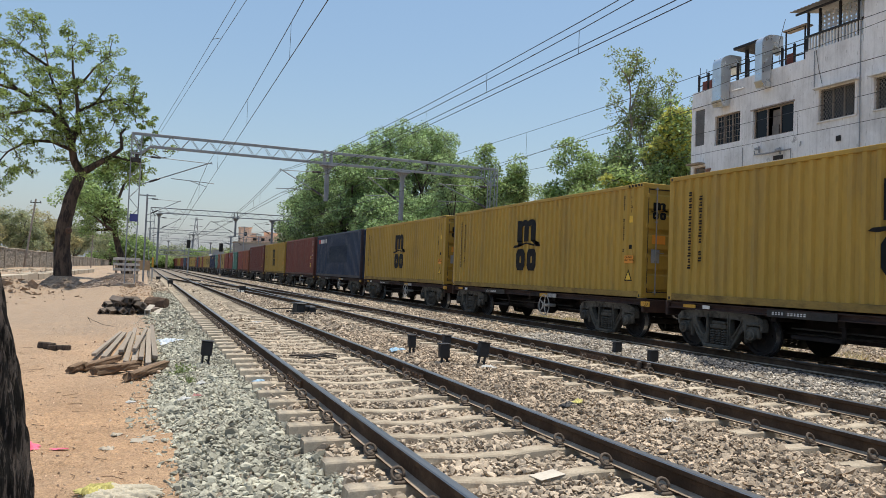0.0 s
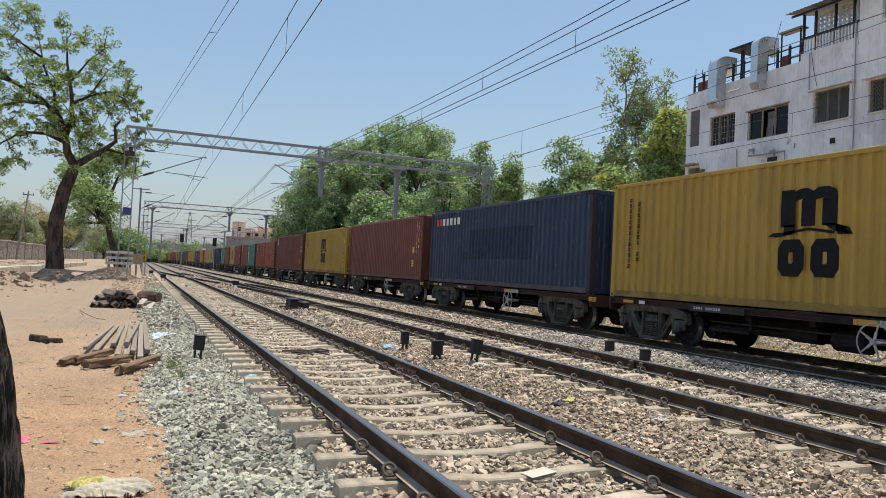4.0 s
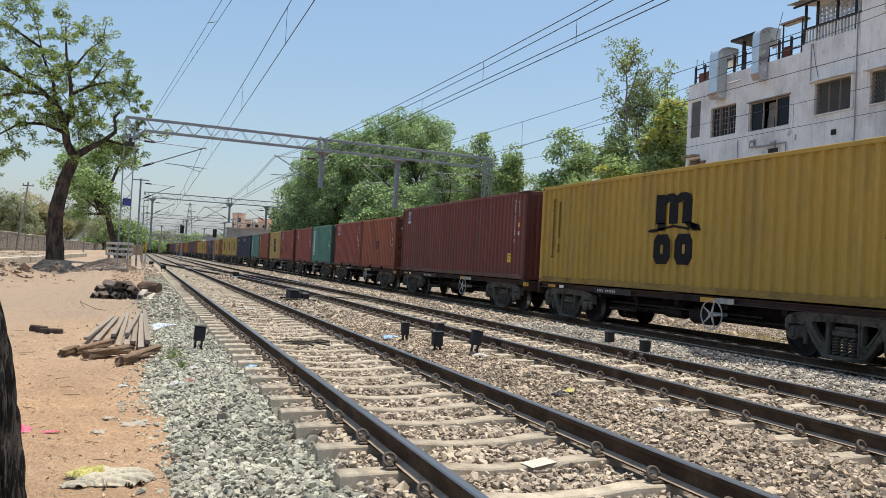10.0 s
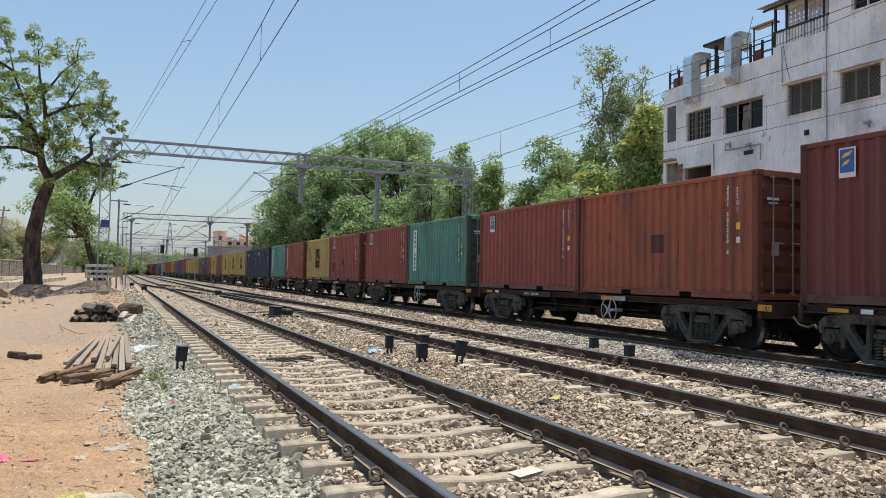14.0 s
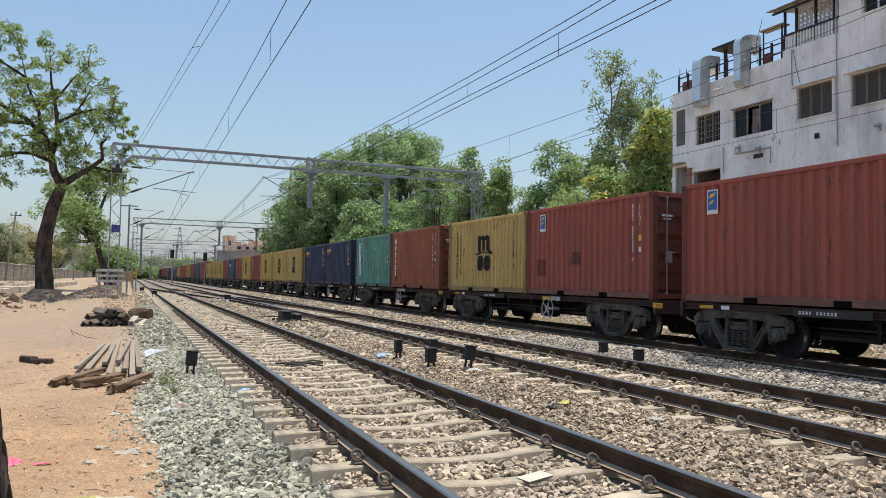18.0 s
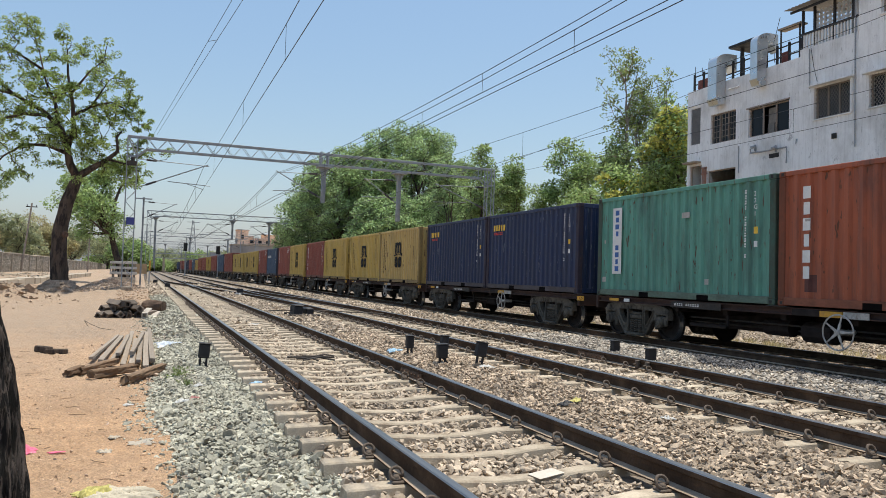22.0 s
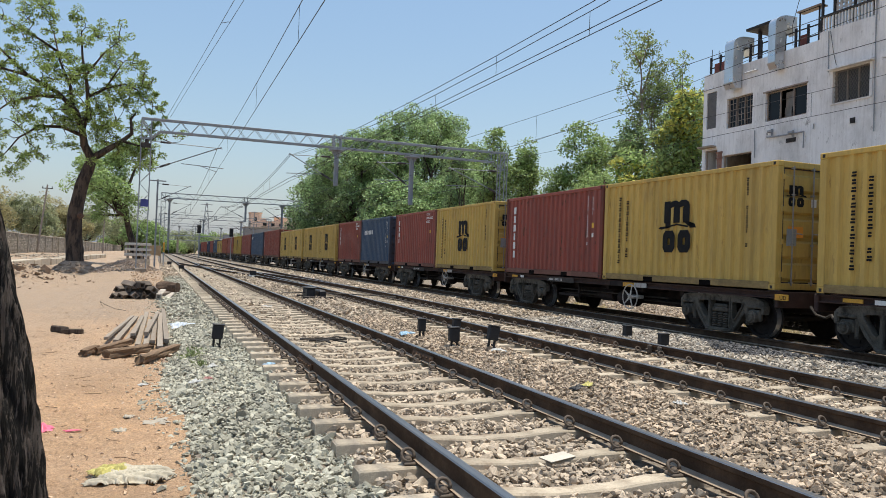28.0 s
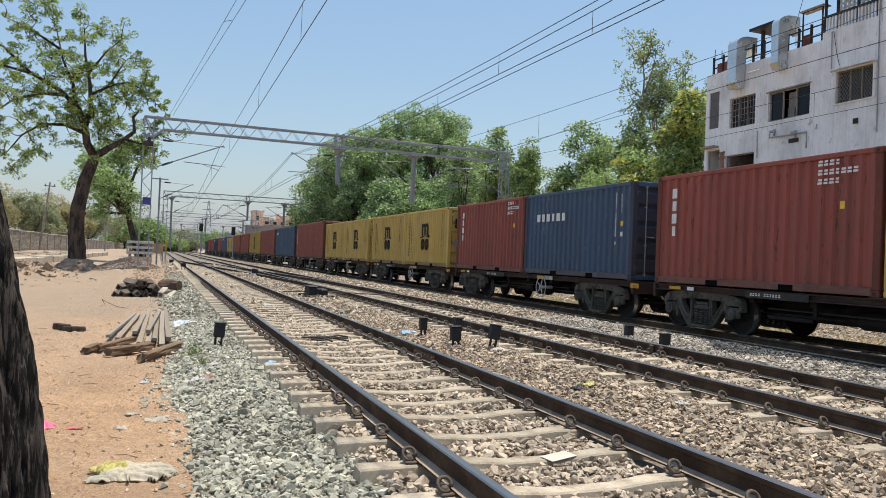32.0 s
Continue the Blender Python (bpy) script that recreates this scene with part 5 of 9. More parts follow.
# From the head of the train to its tail: each wagon's containers, first the one in front.
MS, CODES = ("mark",), ("codes",)
F40 = lambda p, *m: (40, p, m)
F20 = lambda p, *m: (20, p, m)
BIG_ROW = ("row", 6, 0.36, 0.42, "logo_white", 5.0, 2.45)
CODE_ROWS = (("row", 4, 0.10, 0.11, "logo_white", -1.75, 2.72), ("row", 7, 0.10, 0.11, "logo_white", -1.75, 2.55), ("row", 4, 0.10, 0.11, "logo_white", -1.75, 2.38), ("plate", -2.25, 1.62, 0.10, 0.14, "logo_gold"))
TRAIN = [
    [F40("clean_yellow", MS)], [F40("clean_yellow", MS)], [F40("clean_yellow", MS)],
    [F40("blue", ("row", 2, 0.26, 0.30, "logo_red", 5.35, 2.45), ("row", 5, 0.30, 0.30, "logo_white", 4.68, 2.45), ("patch", -2.7, 2.1, 0.95, 2.05, "patch_dark"), ("patch", 2.1, 2.75, 0.9, 1.22, "patch_dark"), ("blank",))],
    [F40("maroon", CODES, ("plate", -4.9, 0.75, 0.24, 0.30, "logo_gold"), ("plate", -4.95, 1.35, 0.2, 0.26, "logo_gold"), ("blank",))],
    [F40("clean_yellow", MS)],
    [F40("deep_red", CODES, ("logo",), ("plate", -5.0, 0.70, 0.24, 0.30, "logo_gold"), ("blank",))],
    [F20("rust", CODES, ("patch", -0.4, 0.2, 1.0, 1.42, "patch_red")), F20("red", CODES, ("logo",))],
    [F20("teal", ("panel",), CODES), F20("red", CODES, ("logo",))],
    [F20("red", CODES, ("logo",), ("patch", 0.05, 0.5, 0.87, 1.23, "patch_red"), ("patch", 1.9, 2.5, 0.55, 1.05, "worn_red")), F20("old_yellow", MS)],
    [F20("rust", CODES, ("letters", 6), ("patch", 2.10, 2.52, 0.28, 0.60, "patch_red"), ("plate", 2.35, 1.62, 0.12, 0.05, "board_white")), F20("teal", CODES, ("panel",), ("plate", -0.45, 1.93, 0.26, 0.13, "board_white"), ("plate", -1.15, 0.42, 0.12, 0.12, "board_white"), ("plate", 2.72, 0.42, 0.16, 0.13, "board_white"), ("plate", 2.70, 1.42, 0.06, 0.09, "board_white"))],
    [F20("navy", CODES, ("row", 5, 0.15, 0.22, "logo_gold", 2.45, 2.42), ("row", 6, 0.09, 0.10, "logo_red", 2.42, 2.22), ("blank",)), F20("navy", CODES, ("row", 5, 0.15, 0.22, "logo_gold", 2.45, 2.42), ("row", 6, 0.09, 0.10, "logo_red", 2.42, 2.22), ("blank",))],
    [F20("old_yellow", MS, ("blank",)), F20("yellow", MS, ("blank",))],
    [F20("yellow", MS), F20("red", CODES, ("letters", 6))],
    [F20("yellow", MS), F20("red", *CODE_ROWS, ("letters", 4))],
    [F20("steelblue", CODES, ("row", 6, 0.25, 0.26, "logo_white", 2.1, 2.1)), F20("red", *CODE_ROWS, ("letters", 4))],
    [F20("yellow", MS), F20("yellow", MS)], [F20("yellow", MS), F20("yellow", MS)],
    [F40("red", ("letters", 5))], [F40("steelblue", ("row", 4, 0.3, 0.3, "logo_white", 5.4, 2.3))], [F40("red")], [F40("clean_yellow", MS)], [F40("red")], [F40("rust")],
    [F20("yellow", MS), F20("yellow", MS)], [F40("steelblue", BIG_ROW)], [F40("red")], [F40("navy", BIG_ROW)], [F40("red")], [F40("red")], [F20("navy"), F20("steelblue")],
]
PITCH = 13.172
HEAD = 14.975 - PITCH + 6.096          # where the first wagon's middle stands at the start


def run_of_train(t):
    return 6.14 * t - 0.0127 * t * t


def on_line(y, along, z):
    """The pose of something on the train's line."""
    x = float(line_c(y))
    slope = (float(line_c(y + 1)) - float(line_c(y - 1))) / 2
    return Matrix.Translation((x, y, z)) @ pose(0, 0, 0, 0, 0, -math.degrees(math.atan(slope))) @ pose(0, along, 0)


movers, near_wagons = [], []
first_wagon = wagon_template()
for k, load in enumerate(TRAIN):
    y = HEAD + PITCH * k
    wagon = first_wagon if k == 0 else copy_thing(first_wagon, on_line(y, 0, RAIL_C))
    wagon.matrix_basis = on_line(y, 0, RAIL_C)
    movers.append((wagon, y, 0.0, RAIL_C))
    if k <= 17:
        near_wagons.append(wagon)
    for i, (feet, paint, marks) in enumerate(load):
        along = 0.0 if feet == 40 else (-3.067 if i == 0 else 3.067)
        box = container(feet, paint, marks, detail=k < 20)
        movers.append((box, y, along, RAIL_C + DECK))
        box.matrix_basis = on_line(y, along, RAIL_C + DECK)


# ---- overhead line ----
SUPPORTS = [-12.0, 43.0, 98.0, 153.0, 208.0]


def lattice(s, a, b, w, d, n, r=0.022, axis="z"):
    """A four-legged lattice between a and b: legs w by d apart, n bays."""
    a, b = Vector(a), Vector(b)
    u, v = {"z": (Vector((w / 2, 0, 0)), Vector((0, d / 2, 0))), "x": (Vector((0, w / 2, 0)), Vector((0, 0, d / 2)))}[axis]
    for p in (1, -1):
        for q in (1, -1):
            o = p * u + q * v
            s.tube([a + o, b + o], r * 1.5, 4)
    for i in range(n):
        p0, p1 = a.lerp(b, i / n), a.lerp(b, (i + 1) / n)
        k = 1 if i % 2 else -1
        for q in (1, -1):
            s.tube([p0 + k * u + q * v, p1 - k * u + q * v], r * 0.6, 3)
            s.tube([p0 + q * u + k * v, p1 + q * u - k * v], r * 0.6, 3)
    return s


def cantilever(parent, post_x, wire_x, y, z_m, z_c):
    """A bracket from a post that carries the wires of one track."""
    k = 1 if wire_x > post_x else -1
    s = Shape()
    s.tube([(post_x, y, z_m + 0.12), (wire_x + 0.25 * k, y, z_m + 0.02)], 0.022, 6)
    s.tube([(post_x, y, z_c - 0.10), (wire_x + 0.20 * k, y, z_m + 0.10)], 0.032, 6)
    s.tube([(wire_x - 1.9 * k, y, z_c + 0.34), (wire_x + 0.35 * k, y, z_c + 0.24)], 0.022, 6)
    s.tube([(wire_x - 0.9 * k, y, z_c + 0.28), (wire_x + 0.0 * k, y, z_c + 0.02)], 0.016, 6)
    c = part("cantilever", s, M["galv"], parent, "galvanised tubular bracket arm")
    span = abs(wire_x - post_x)
    for z0, z1, reach in ((z_m + 0.12, z_m + 0.02, span + 0.25), (z_c - 0.10, z_m + 0.10, span + 0.20)):
        rise = (z1 - z0) / reach
        ins = Shape()
        for i in range(6):
            q = 0.42 + i * 0.075
            ins.tube([(post_x + k * q, y, z0 + rise * q), (post_x + k * (q + 0.05), y, z0 + rise * (q + 0.05))], [0.078, 0.055], 8)
        ins.tube([(post_x + k * 0.38, y, z0 + rise * 0.38), (post_x + k * 0.92, y, z0 + rise * 0.92)], 0.05, 8)
        part("insulator", ins, M["insulator"], c, "dark ribbed insulator")["kind"] = "stuff"
    return c


def portal(y, x0, x1, drops, arms, top=8.36, low=7.72, fine=True, base=0.15):
    g = thing("catenary_gantry", None, None, "grey galvanised lattice portal gantry spanning the tracks", "gantry", "gantries over the tracks")
    n = 44 if fine else 26
    s = Shape()
    d = 0.42
    for k in (-1, 1):
        for z in (low, top):
            inset = 0.95 if z == low else 0.0
            part("chord", Shape().box((x0 + inset, y + k * d / 2 - 0.035, z - 0.045), (x1 - inset, y + k * d / 2 + 0.035, z + 0.045), 0.008), M["galv"], g, "long steel chord of the beam")
        for i in range(2, n - 2):
            a, b = x0 + (x1 - x0) * i / n, x0 + (x1 - x0) * (i + 1) / n
            za, zb = (low, top) if i % 2 else (top, low)
            if fine:
                part("brace", Shape().tube([(a, y + k * d / 2, za), (b, y + k * d / 2, zb)], 0.015, 4), M["galv"], g)
            else:
                s.tube([(a, y + k * d / 2, za), (b, y + k * d / 2, zb)], 0.014, 4)
    for i in range(2, n - 2, 2):
        a = x0 + (x1 - x0) * i / n
        s.tube([(a, y - d / 2, top), (a, y + d / 2, top)], 0.018, 4)
        s.tube([(a, y - d / 2, low), (a, y + d / 2, low)], 0.018, 4)
    part("lacing", s, M["galv"], g, "light cross lacing of the beam")["kind"] = "stuff"
    for x, k in ((x0, 1), (x1, -1)):
        zb = base if k > 0 else -0.4
        m = lattice(Shape(), (x + k * 0.25, y, zb), (x + k * 0.25, y, top), 0.50, 0.42, 14)
        for q in (-0.21, 0.21):
            m.tube([(x + k * 0.5, y + q, low - 0.42), (x + k * 0.97, y + q, low)], 0.04, 4).tube([(x, y + q, top), (x + k * 0.5, y + q, low - 0.42)], 0.035, 4).tube([(x + k * 0.97, y + q, low), (x + k * 0.97, y + q, top)], 0.025, 4).tube([(x, y + q, low - 0.42), (x + k * 0.5, y + q, low - 0.42)], 0.03, 4)
        part("mast", m, M["galv"], g, "lattice mast")
        part("footing", Shape().box((x - 0.3 + k * 0.25, y - 0.5, zb - 0.6), (x + 0.3 + k * 0.25, y + 0.5, zb + 0.06), 0.03), M["concrete"], g, "concrete footing block")
    for x in (x0 + (x1 - x0) * 0.49,):
        part("splice_plate", Shape().box((x - 0.25, y - 0.28, low - 0.1), (x - 0.17, y + 0.28, top + 0.12)).box((x + 0.17, y - 0.28, low - 0.1), (x + 0.25, y + 0.28, top + 0.12)), M["galv"], g)
    for x, z in drops:
        p = Shape().box((x - 0.12, y - 0.012, z), (x + 0.12, y + 0.012, low - 0.1)).box((x - 0.12, y - 0.11, z), (x - 0.10, y + 0.11, low - 0.1)).box((x + 0.10, y - 0.11, z), (x + 0.12, y + 0.11, low - 0.1))
        p.box((x - 0.42, y - 0.32, low - 0.17), (x + 0.42, y + 0.32, low - 0.08)).prism([(x - 0.36, low - 0.17), (x + 0.36, low - 0.17), (x + 0.16, low - 0.48), (x - 0.16, low - 0.48)], "y", y - 0.02, y + 0.02)
        part("drop_post", p, M["galv"], g, "steel drop post hung under the beam")
    for post_x, wire_x, zm, zc in arms:
        cantilever(g, post_x, wire_x, y, zm, zc)
    return g


ARMS = ((-0.45, 2.95, 7.05, 5.72), (9.75, 7.15, 7.05, 5.75), (14.5, 12.5, 7.05, 5.75), (20.7, 17.2, 7.05, 5.75))
g1 = portal(43.0, -1.05, 21.0, ((9.75, 5.45), (14.5, 4.6)), ARMS)
part("sign_plate", Shape().box((-0.95, 42.70, 3.55), (-0.55, 42.73, 3.95), 0.01), surface("blue_plate", (0.06, 0.07, 0.25), 0.6, vary=0.1, bump=0.0), g1, "small blue sign plate")
part("junction_box", Shape().box((-1.05, 42.6, 6.75), (-0.55, 42.8, 7.0), 0.02).tube([(-0.75, 42.7, 7.0), (-0.75, 42.7, 7.2)], 0.1, 8), M["iron"], g1)
portal(98.0, 0.2, 21.2, ((1.2, 1.2), (10.5, 5.2), (15.2, 4.6)), ((1.2, 3.6, 7.05, 5.72), (10.5, 7.6, 7.05, 5.75), (15.2, 13.0, 7.05, 5.75), (20.9, 17.3, 7.05, 5.75)), fine=False, base=-0.3)
portal(153.0, 0.0, 21.6, ((8.4, 4.8), (15.6, 4.6)), ((8.4, 6.4, 7.05, 5.75), (15.6, 13.2, 7.05, 5.75)), fine=False, base=-0.3, top=8.2, low=7.5)
portal(208.0, -0.5, 21.6, ((5.2, 4.8), (16, 4.6)), ((5.2, 7.4, 7.05, 5.75),), fine=False, base=-0.3)

for x, y, hgt in ((-0.2, 70.0, 7.5), (0.3, 126.0, 8.2), (8.9, 176.0, 8.5), (10.6, 236.0, 8.8), (-0.5, 180.0, 8.2), (0.6, 232.0, 8.5), (3.5, 262.0, 8.0), (17.8, 150.0, 9.5), (19.5, 190.0, 9.0)):
    m = thing("catenary_mast", None, None, "slender grey steel overhead line mast", "mast", "masts beside the tracks")
    part("pole", Shape().box((x - 0.065, y - 0.01, -0.5), (x + 0.065, y + 0.01, hgt)).box((x - 0.075, y - 0.07, -0.5), (x - 0.06, y + 0.07, hgt)).box((x + 0.06, y - 0.07, -0.5), (x + 0.075, y + 0.07, hgt)), M["galv"], m)
    part("crossarm", Shape().box((x - 0.7, y - 0.05, hgt - 0.18), (x + 0.7, y + 0.05, hgt - 0.08)), M["galv"], m)
    k = 1 if x < 5 else -1
    cantilever(m, x, x + k * 2.6, y, 7.0, 5.7)


def wire(name, pts, r=0.010, label="thin dark overhead wire"):
    return thing(name, Shape().tube(pts, r, 5, cap=False), M["wire"], label, "wire", "overhead wires")


def sag(x0, x1, y0, y1, z0, zmid, z1, n=14):
    out = []
    for i in range(n + 1):
        u = i / n
        base = z0 + (z1 - z0) * u
        out.append((x0 + (x1 - x0) * u, y0 + (y1 - y0) * u, base - 4 * u * (1 - u) * ((z0 + z1) / 2 - zmid)))
    return out


def overhead(xs, z_support, z_mid, z_contact, drops=(2, 5, 7, 9, 12), thin=0.0088):
    """Messenger, contact wire and droppers along one track; xs are the wire's places at the supports."""
    for i in range(len(SUPPORTS) - 1):
        y0, y1, a, b = SUPPORTS[i], SUPPORTS[i + 1], xs[i], xs[i + 1]
        mess = sag(a, b, y0, y1, z_support, z_mid, z_support)
        r = thin if i == 0 else 0.014
        w = thing("catenary_wire", None, None, "overhead messenger and contact wires with droppers", "wire", "overhead wires")
        part("messenger_wire", Shape().tube(mess, r, 5, cap=False), M["wire"], w)
        con = [(x, y, z_contact) for x, y, _ in mess]
        part("contact_wire", Shape().tube(con, r, 5, cap=False), M["wire"], w)
        for k in drops:
            part("dropper", Shape().tube([mess[k], con[k]], 0.005 if i == 0 else 0.008, 4, cap=False), M["wire"], w)


overhead([2.28, 2.92, 3.5, 2.7, 2.7], 7.05, 6.54, 5.75)
overhead([7.55, 6.90, 7.4, 6.9, 6.9], 7.0, 6.10, 5.64)
overhead([7.45, 7.00, 7.3, 6.8, 6.8], 7.0, 5.93, 5.51, (3, 6, 8, 11))
overhead([12.7, 12.5, 13.1, 13.3, 13.3], 7.05, 6.56, 5.74, thin=0.0075)
overhead([17.0, 17.2, 17.4, 17.4, 17.4], 7.05, 6.40, 5.72, thin=0.0075)
for dx, dz in ((0.0, 0.0), (0.20, 0.05)):
    wire("feeder_wire", [(0.19 + dx, 43.0, 8.53 + dz), (0.95 + dx, 31.0, 8.20 + dz), (1.76 + dx * 1.3, 18.8, 8.0 + dz), (2.4 + dx * 1.5, 8.0, 8.0 + dz), (3.6 + dx * 1.6, -12.0, 8.5 + dz)], 0.0075)
wire("feeder_spacer", [(1.50, 22.6, 8.05), (1.72, 22.6, 8.12)], 0.009, "short spacer between two feeder wires")
# wires between gantries up to the building side
wire("service_cable", [(21.0, 43.0, 8.5), (20.0, 26.0, 8.75), (19.6, 12.0, 9.4), (19.0, -6.0, 10.3)], 0.010, "service cable sloping past the building")

sig = surface("signal_black", (0.02, 0.02, 0.02), 0.6, vary=0.1, bump=0.0)
for x, y, hgt in ((5.75, 116.0, 4.6), (10.1, 112.0, 4.2)):
    sgl = thing("colour_light_signal", None, None, "black railway colour-light signal on a grey post", "signal", "signals beside the tracks")
    part("post", Shape().tube([(x, y, -0.3), (x, y, hgt)], 0.06, 8), M["galv"], sgl)
    part("base", Shape().box((x - 0.18, y - 0.18, -0.4), (x + 0.18, y + 0.18, 0.12), 0.03), M["concrete"], sgl)
    part("signal_head", Shape().box((x - 0.28, y - 0.1, hgt - 0.7), (x + 0.28, y + 0.1, hgt + 0.55), 0.06), sig, sgl)
    part("hood", Shape().tube([(x, y - 0.32, hgt + 0.25), (x, y - 0.1, hgt + 0.25)], 0.13, 10).tube([(x, y - 0.32, hgt - 0.25), (x, y - 0.1, hgt - 0.25)], 0.13, 10), sig, sgl)

bridge = thing("foot_overbridge", None, None, "distant grey steel foot overbridge across the tracks", "bridge")
fb = Shape()
for z in (5.1, 6.9):
    fb.box((-26, 299.9, z - 0.12), (24, 300.1, z + 0.12)).box((-26, 302.4, z - 0.12), (24, 302.6, z + 0.12))
for i in range(34):
    fb.tube([(-26 + i * 1.5, 300, 5.1 if i % 2 else 6.9), (-24.5 + i * 1.5, 300, 6.9 if i % 2 else 5.1)], 0.06, 4)
part("truss", fb, M["galv"], bridge)
part("deck", Shape().box((-26, 300.1, 5.0), (24, 302.4, 5.2)), M["concrete"], bridge)
for x in (-25, -6, 7.2, 19):
    part("pier", Shape().box((x - 0.4, 300.2, -1), (x + 0.4, 302.2, 5.0), 0.05), M["concrete"], bridge)
tower = thing("transmission_tower", None, None, "distant grey lattice power pylon", "pylon")
tw = Shape()
for i in range(8):
    a, b = 3.0 * (1 - i / 9), 3.0 * (1 - (i + 1) / 9)
    z0, z1 = 3.7 * i, 3.7 * (i + 1)
    c = [(26 + sx * a, 450 + sy * a, z0) for sx, sy in ((-1, -1), (1, -1), (1, 1), (-1, 1))]
    d = [(26 + sx * b, 450 + sy * b, z1) for sx, sy in ((-1, -1), (1, -1), (1, 1), (-1, 1))]
    for k in range(4):
        tw.tube([c[k], d[k]], 0.16, 4).tube([c[k], d[(k + 1) % 4]], 0.10, 4).tube([c[(k + 1) % 4], d[k]], 0.10, 4)
part("tower_frame", tw, M["galv"], tower)
for z in (20.5, 24.5, 28.5):
    part("crossarm", Shape().box((22.5, 449.8, z - 0.15), (29.5, 450.2, z + 0.15)), M["galv"], tower)


# ---- the white building ----
def wall_sheet(x0, x1, y0, y1, z0, z1, holes, axis="x"):
    """A wall between two planes with openings (a0, a1, z0, z1) through it."""
    ys = sorted({y0, y1, *[h[0] for h in holes], *[h[1] for h in holes]})
    zs = sorted({z0, z1, *[h[2] for h in holes], *[h[3] for h in holes]})
    s = Shape()

    def solid(i, j):
        if not (0 <= i < len(ys) - 1 and 0 <= j < len(zs) - 1):
            return False
        cy, cz = (ys[i] + ys[i + 1]) / 2, (zs[j] + zs[j + 1]) / 2
        return not any(h[0] < cy < h[1] and h[2] < cz < h[3] for h in holes)

    P = (lambda x, y, z: (x, y, z)) if axis == "x" else (lambda x, y, z: (y, x, z))
    for i in range(len(ys) - 1):
        for j in range(len(zs) - 1):
            if not solid(i, j):
                continue
            a, b, c, d = ys[i], ys[i + 1], zs[j], zs[j + 1]
            for x in (x0, x1):
                s.add([P(x, a, c), P(x, b, c), P(x, b, d), P(x, a, d)], [(0, 1, 2, 3)])
            for (di, dj), q in (((-1, 0), [(a, c), (a, d)]), ((1, 0), [(b, c), (b, d)]), ((0, -1), [(a, c), (b, c)]), ((0, 1), [(a, d), (b, d)])):
                if not solid(i + di, j + dj):
                    (ya, za), (yb, zb) = q
                    s.add([P(x0, ya, za), P(x1, ya, za), P(x1, yb, zb), P(x0, yb, zb)], [(0, 1, 2, 3)])
    return s


BX = 24.0
house = thing("apartment_building", None, None, "weathered white multi-storey building with grilled windows and roof ducts", "building")
WINDOWS = [  # y from, y to, z from, z to, kind
    (27.08, 27.72, 7.90, 9.62, "shutter"), (24.85, 26.40, 7.74, 9.10, "bars"), (21.97, 24.12, 7.68, 8.92, "sash"),
    (19.18, 20.74, 7.84, 9.08, "lattice"), (16.85, 18.40, 7.84, 9.02, "lattice"), (13.6, 15.2, 7.84, 9.02, "lattice"), (10.2, 11.8, 7.84, 9.02, "lattice"),
    (24.83, 26.58, 5.2, 6.52, "open"), (26.95, 27.75, 5.2, 6.88, "open"), (18.2, 19.6, 4.6, 5.9, "bars"), (14.2, 15.6, 4.6, 5.9, "bars"),
]
UPPER = [(16.35, 17.95, 11.15, 12.6, "panes"), (12.4, 14.0, 11.15, 12.6, "panes")]
front = wall_sheet(BX, BX + 0.28, -14.0, 27.95, -0.6, 10.50, [w[:4] for w in WINDOWS])
part("front_wall", front, M["white_wall"], house, "stained white rendered wall")
part("parapet", wall_sheet(BX, BX + 0.20, 18.9, 21.45, 10.50, 10.78, []), M["white_wall"], house)
part("upper_wall", wall_sheet(BX, BX + 0.28, -14.0, 18.88, 10.50, 14.6, [w[:4] for w in UPPER]), M["white_wall"], house, "stained white upper storey wall")
part("side_wall", wall_sheet(27.75, 27.95, BX + 0.28, BX + 12, -0.6, 10.5, [], axis="y"), M["white_wall"], house)
part("side_wall", wall_sheet(-14.0, -13.75, BX + 0.28, BX + 12, -0.6, 14.6, [], axis="y"), M["white_wall"], house)
part("upper_side_wall", wall_sheet(18.68, 18.88, BX + 0.28, BX + 12, 10.5, 14.6, [], axis="y"), M["white_wall"], house)
part("back_wall", wall_sheet(BX + 11.8, BX + 12, -13.75, 27.75, -0.6, 10.5, []), M["white_wall"], house)
part("roof", Shape().box((BX + 0.28, -13.7, 10.0), (BX + 11.8, 27.7, 10.2)), M["concrete"], house)
part("upper_roof", Shape().box((BX - 0.1, -13.9, 14.6), (BX + 12, 18.9, 14.8)), M["concrete"], house)
# walls and slab coloured near-black in place of real room shade
part("inner_wall", Shape().box((BX + 3.0, -13.7, 0), (BX + 3.1, 27.6, 10.0)), M["opening_shade"], house, "inner wall coloured near-black as the shade of the rooms")
part("floor_slab", Shape().box((BX + 0.28, -13.7, 6.95), (BX + 11.8, 27.7, 7.15)), M["opening_shade"], house)
part("inner_wall", Shape().box((BX + 3.0, -13.7, 10.3), (BX + 3.1, 18.6, 14.5)), M["opening_shade"], house)


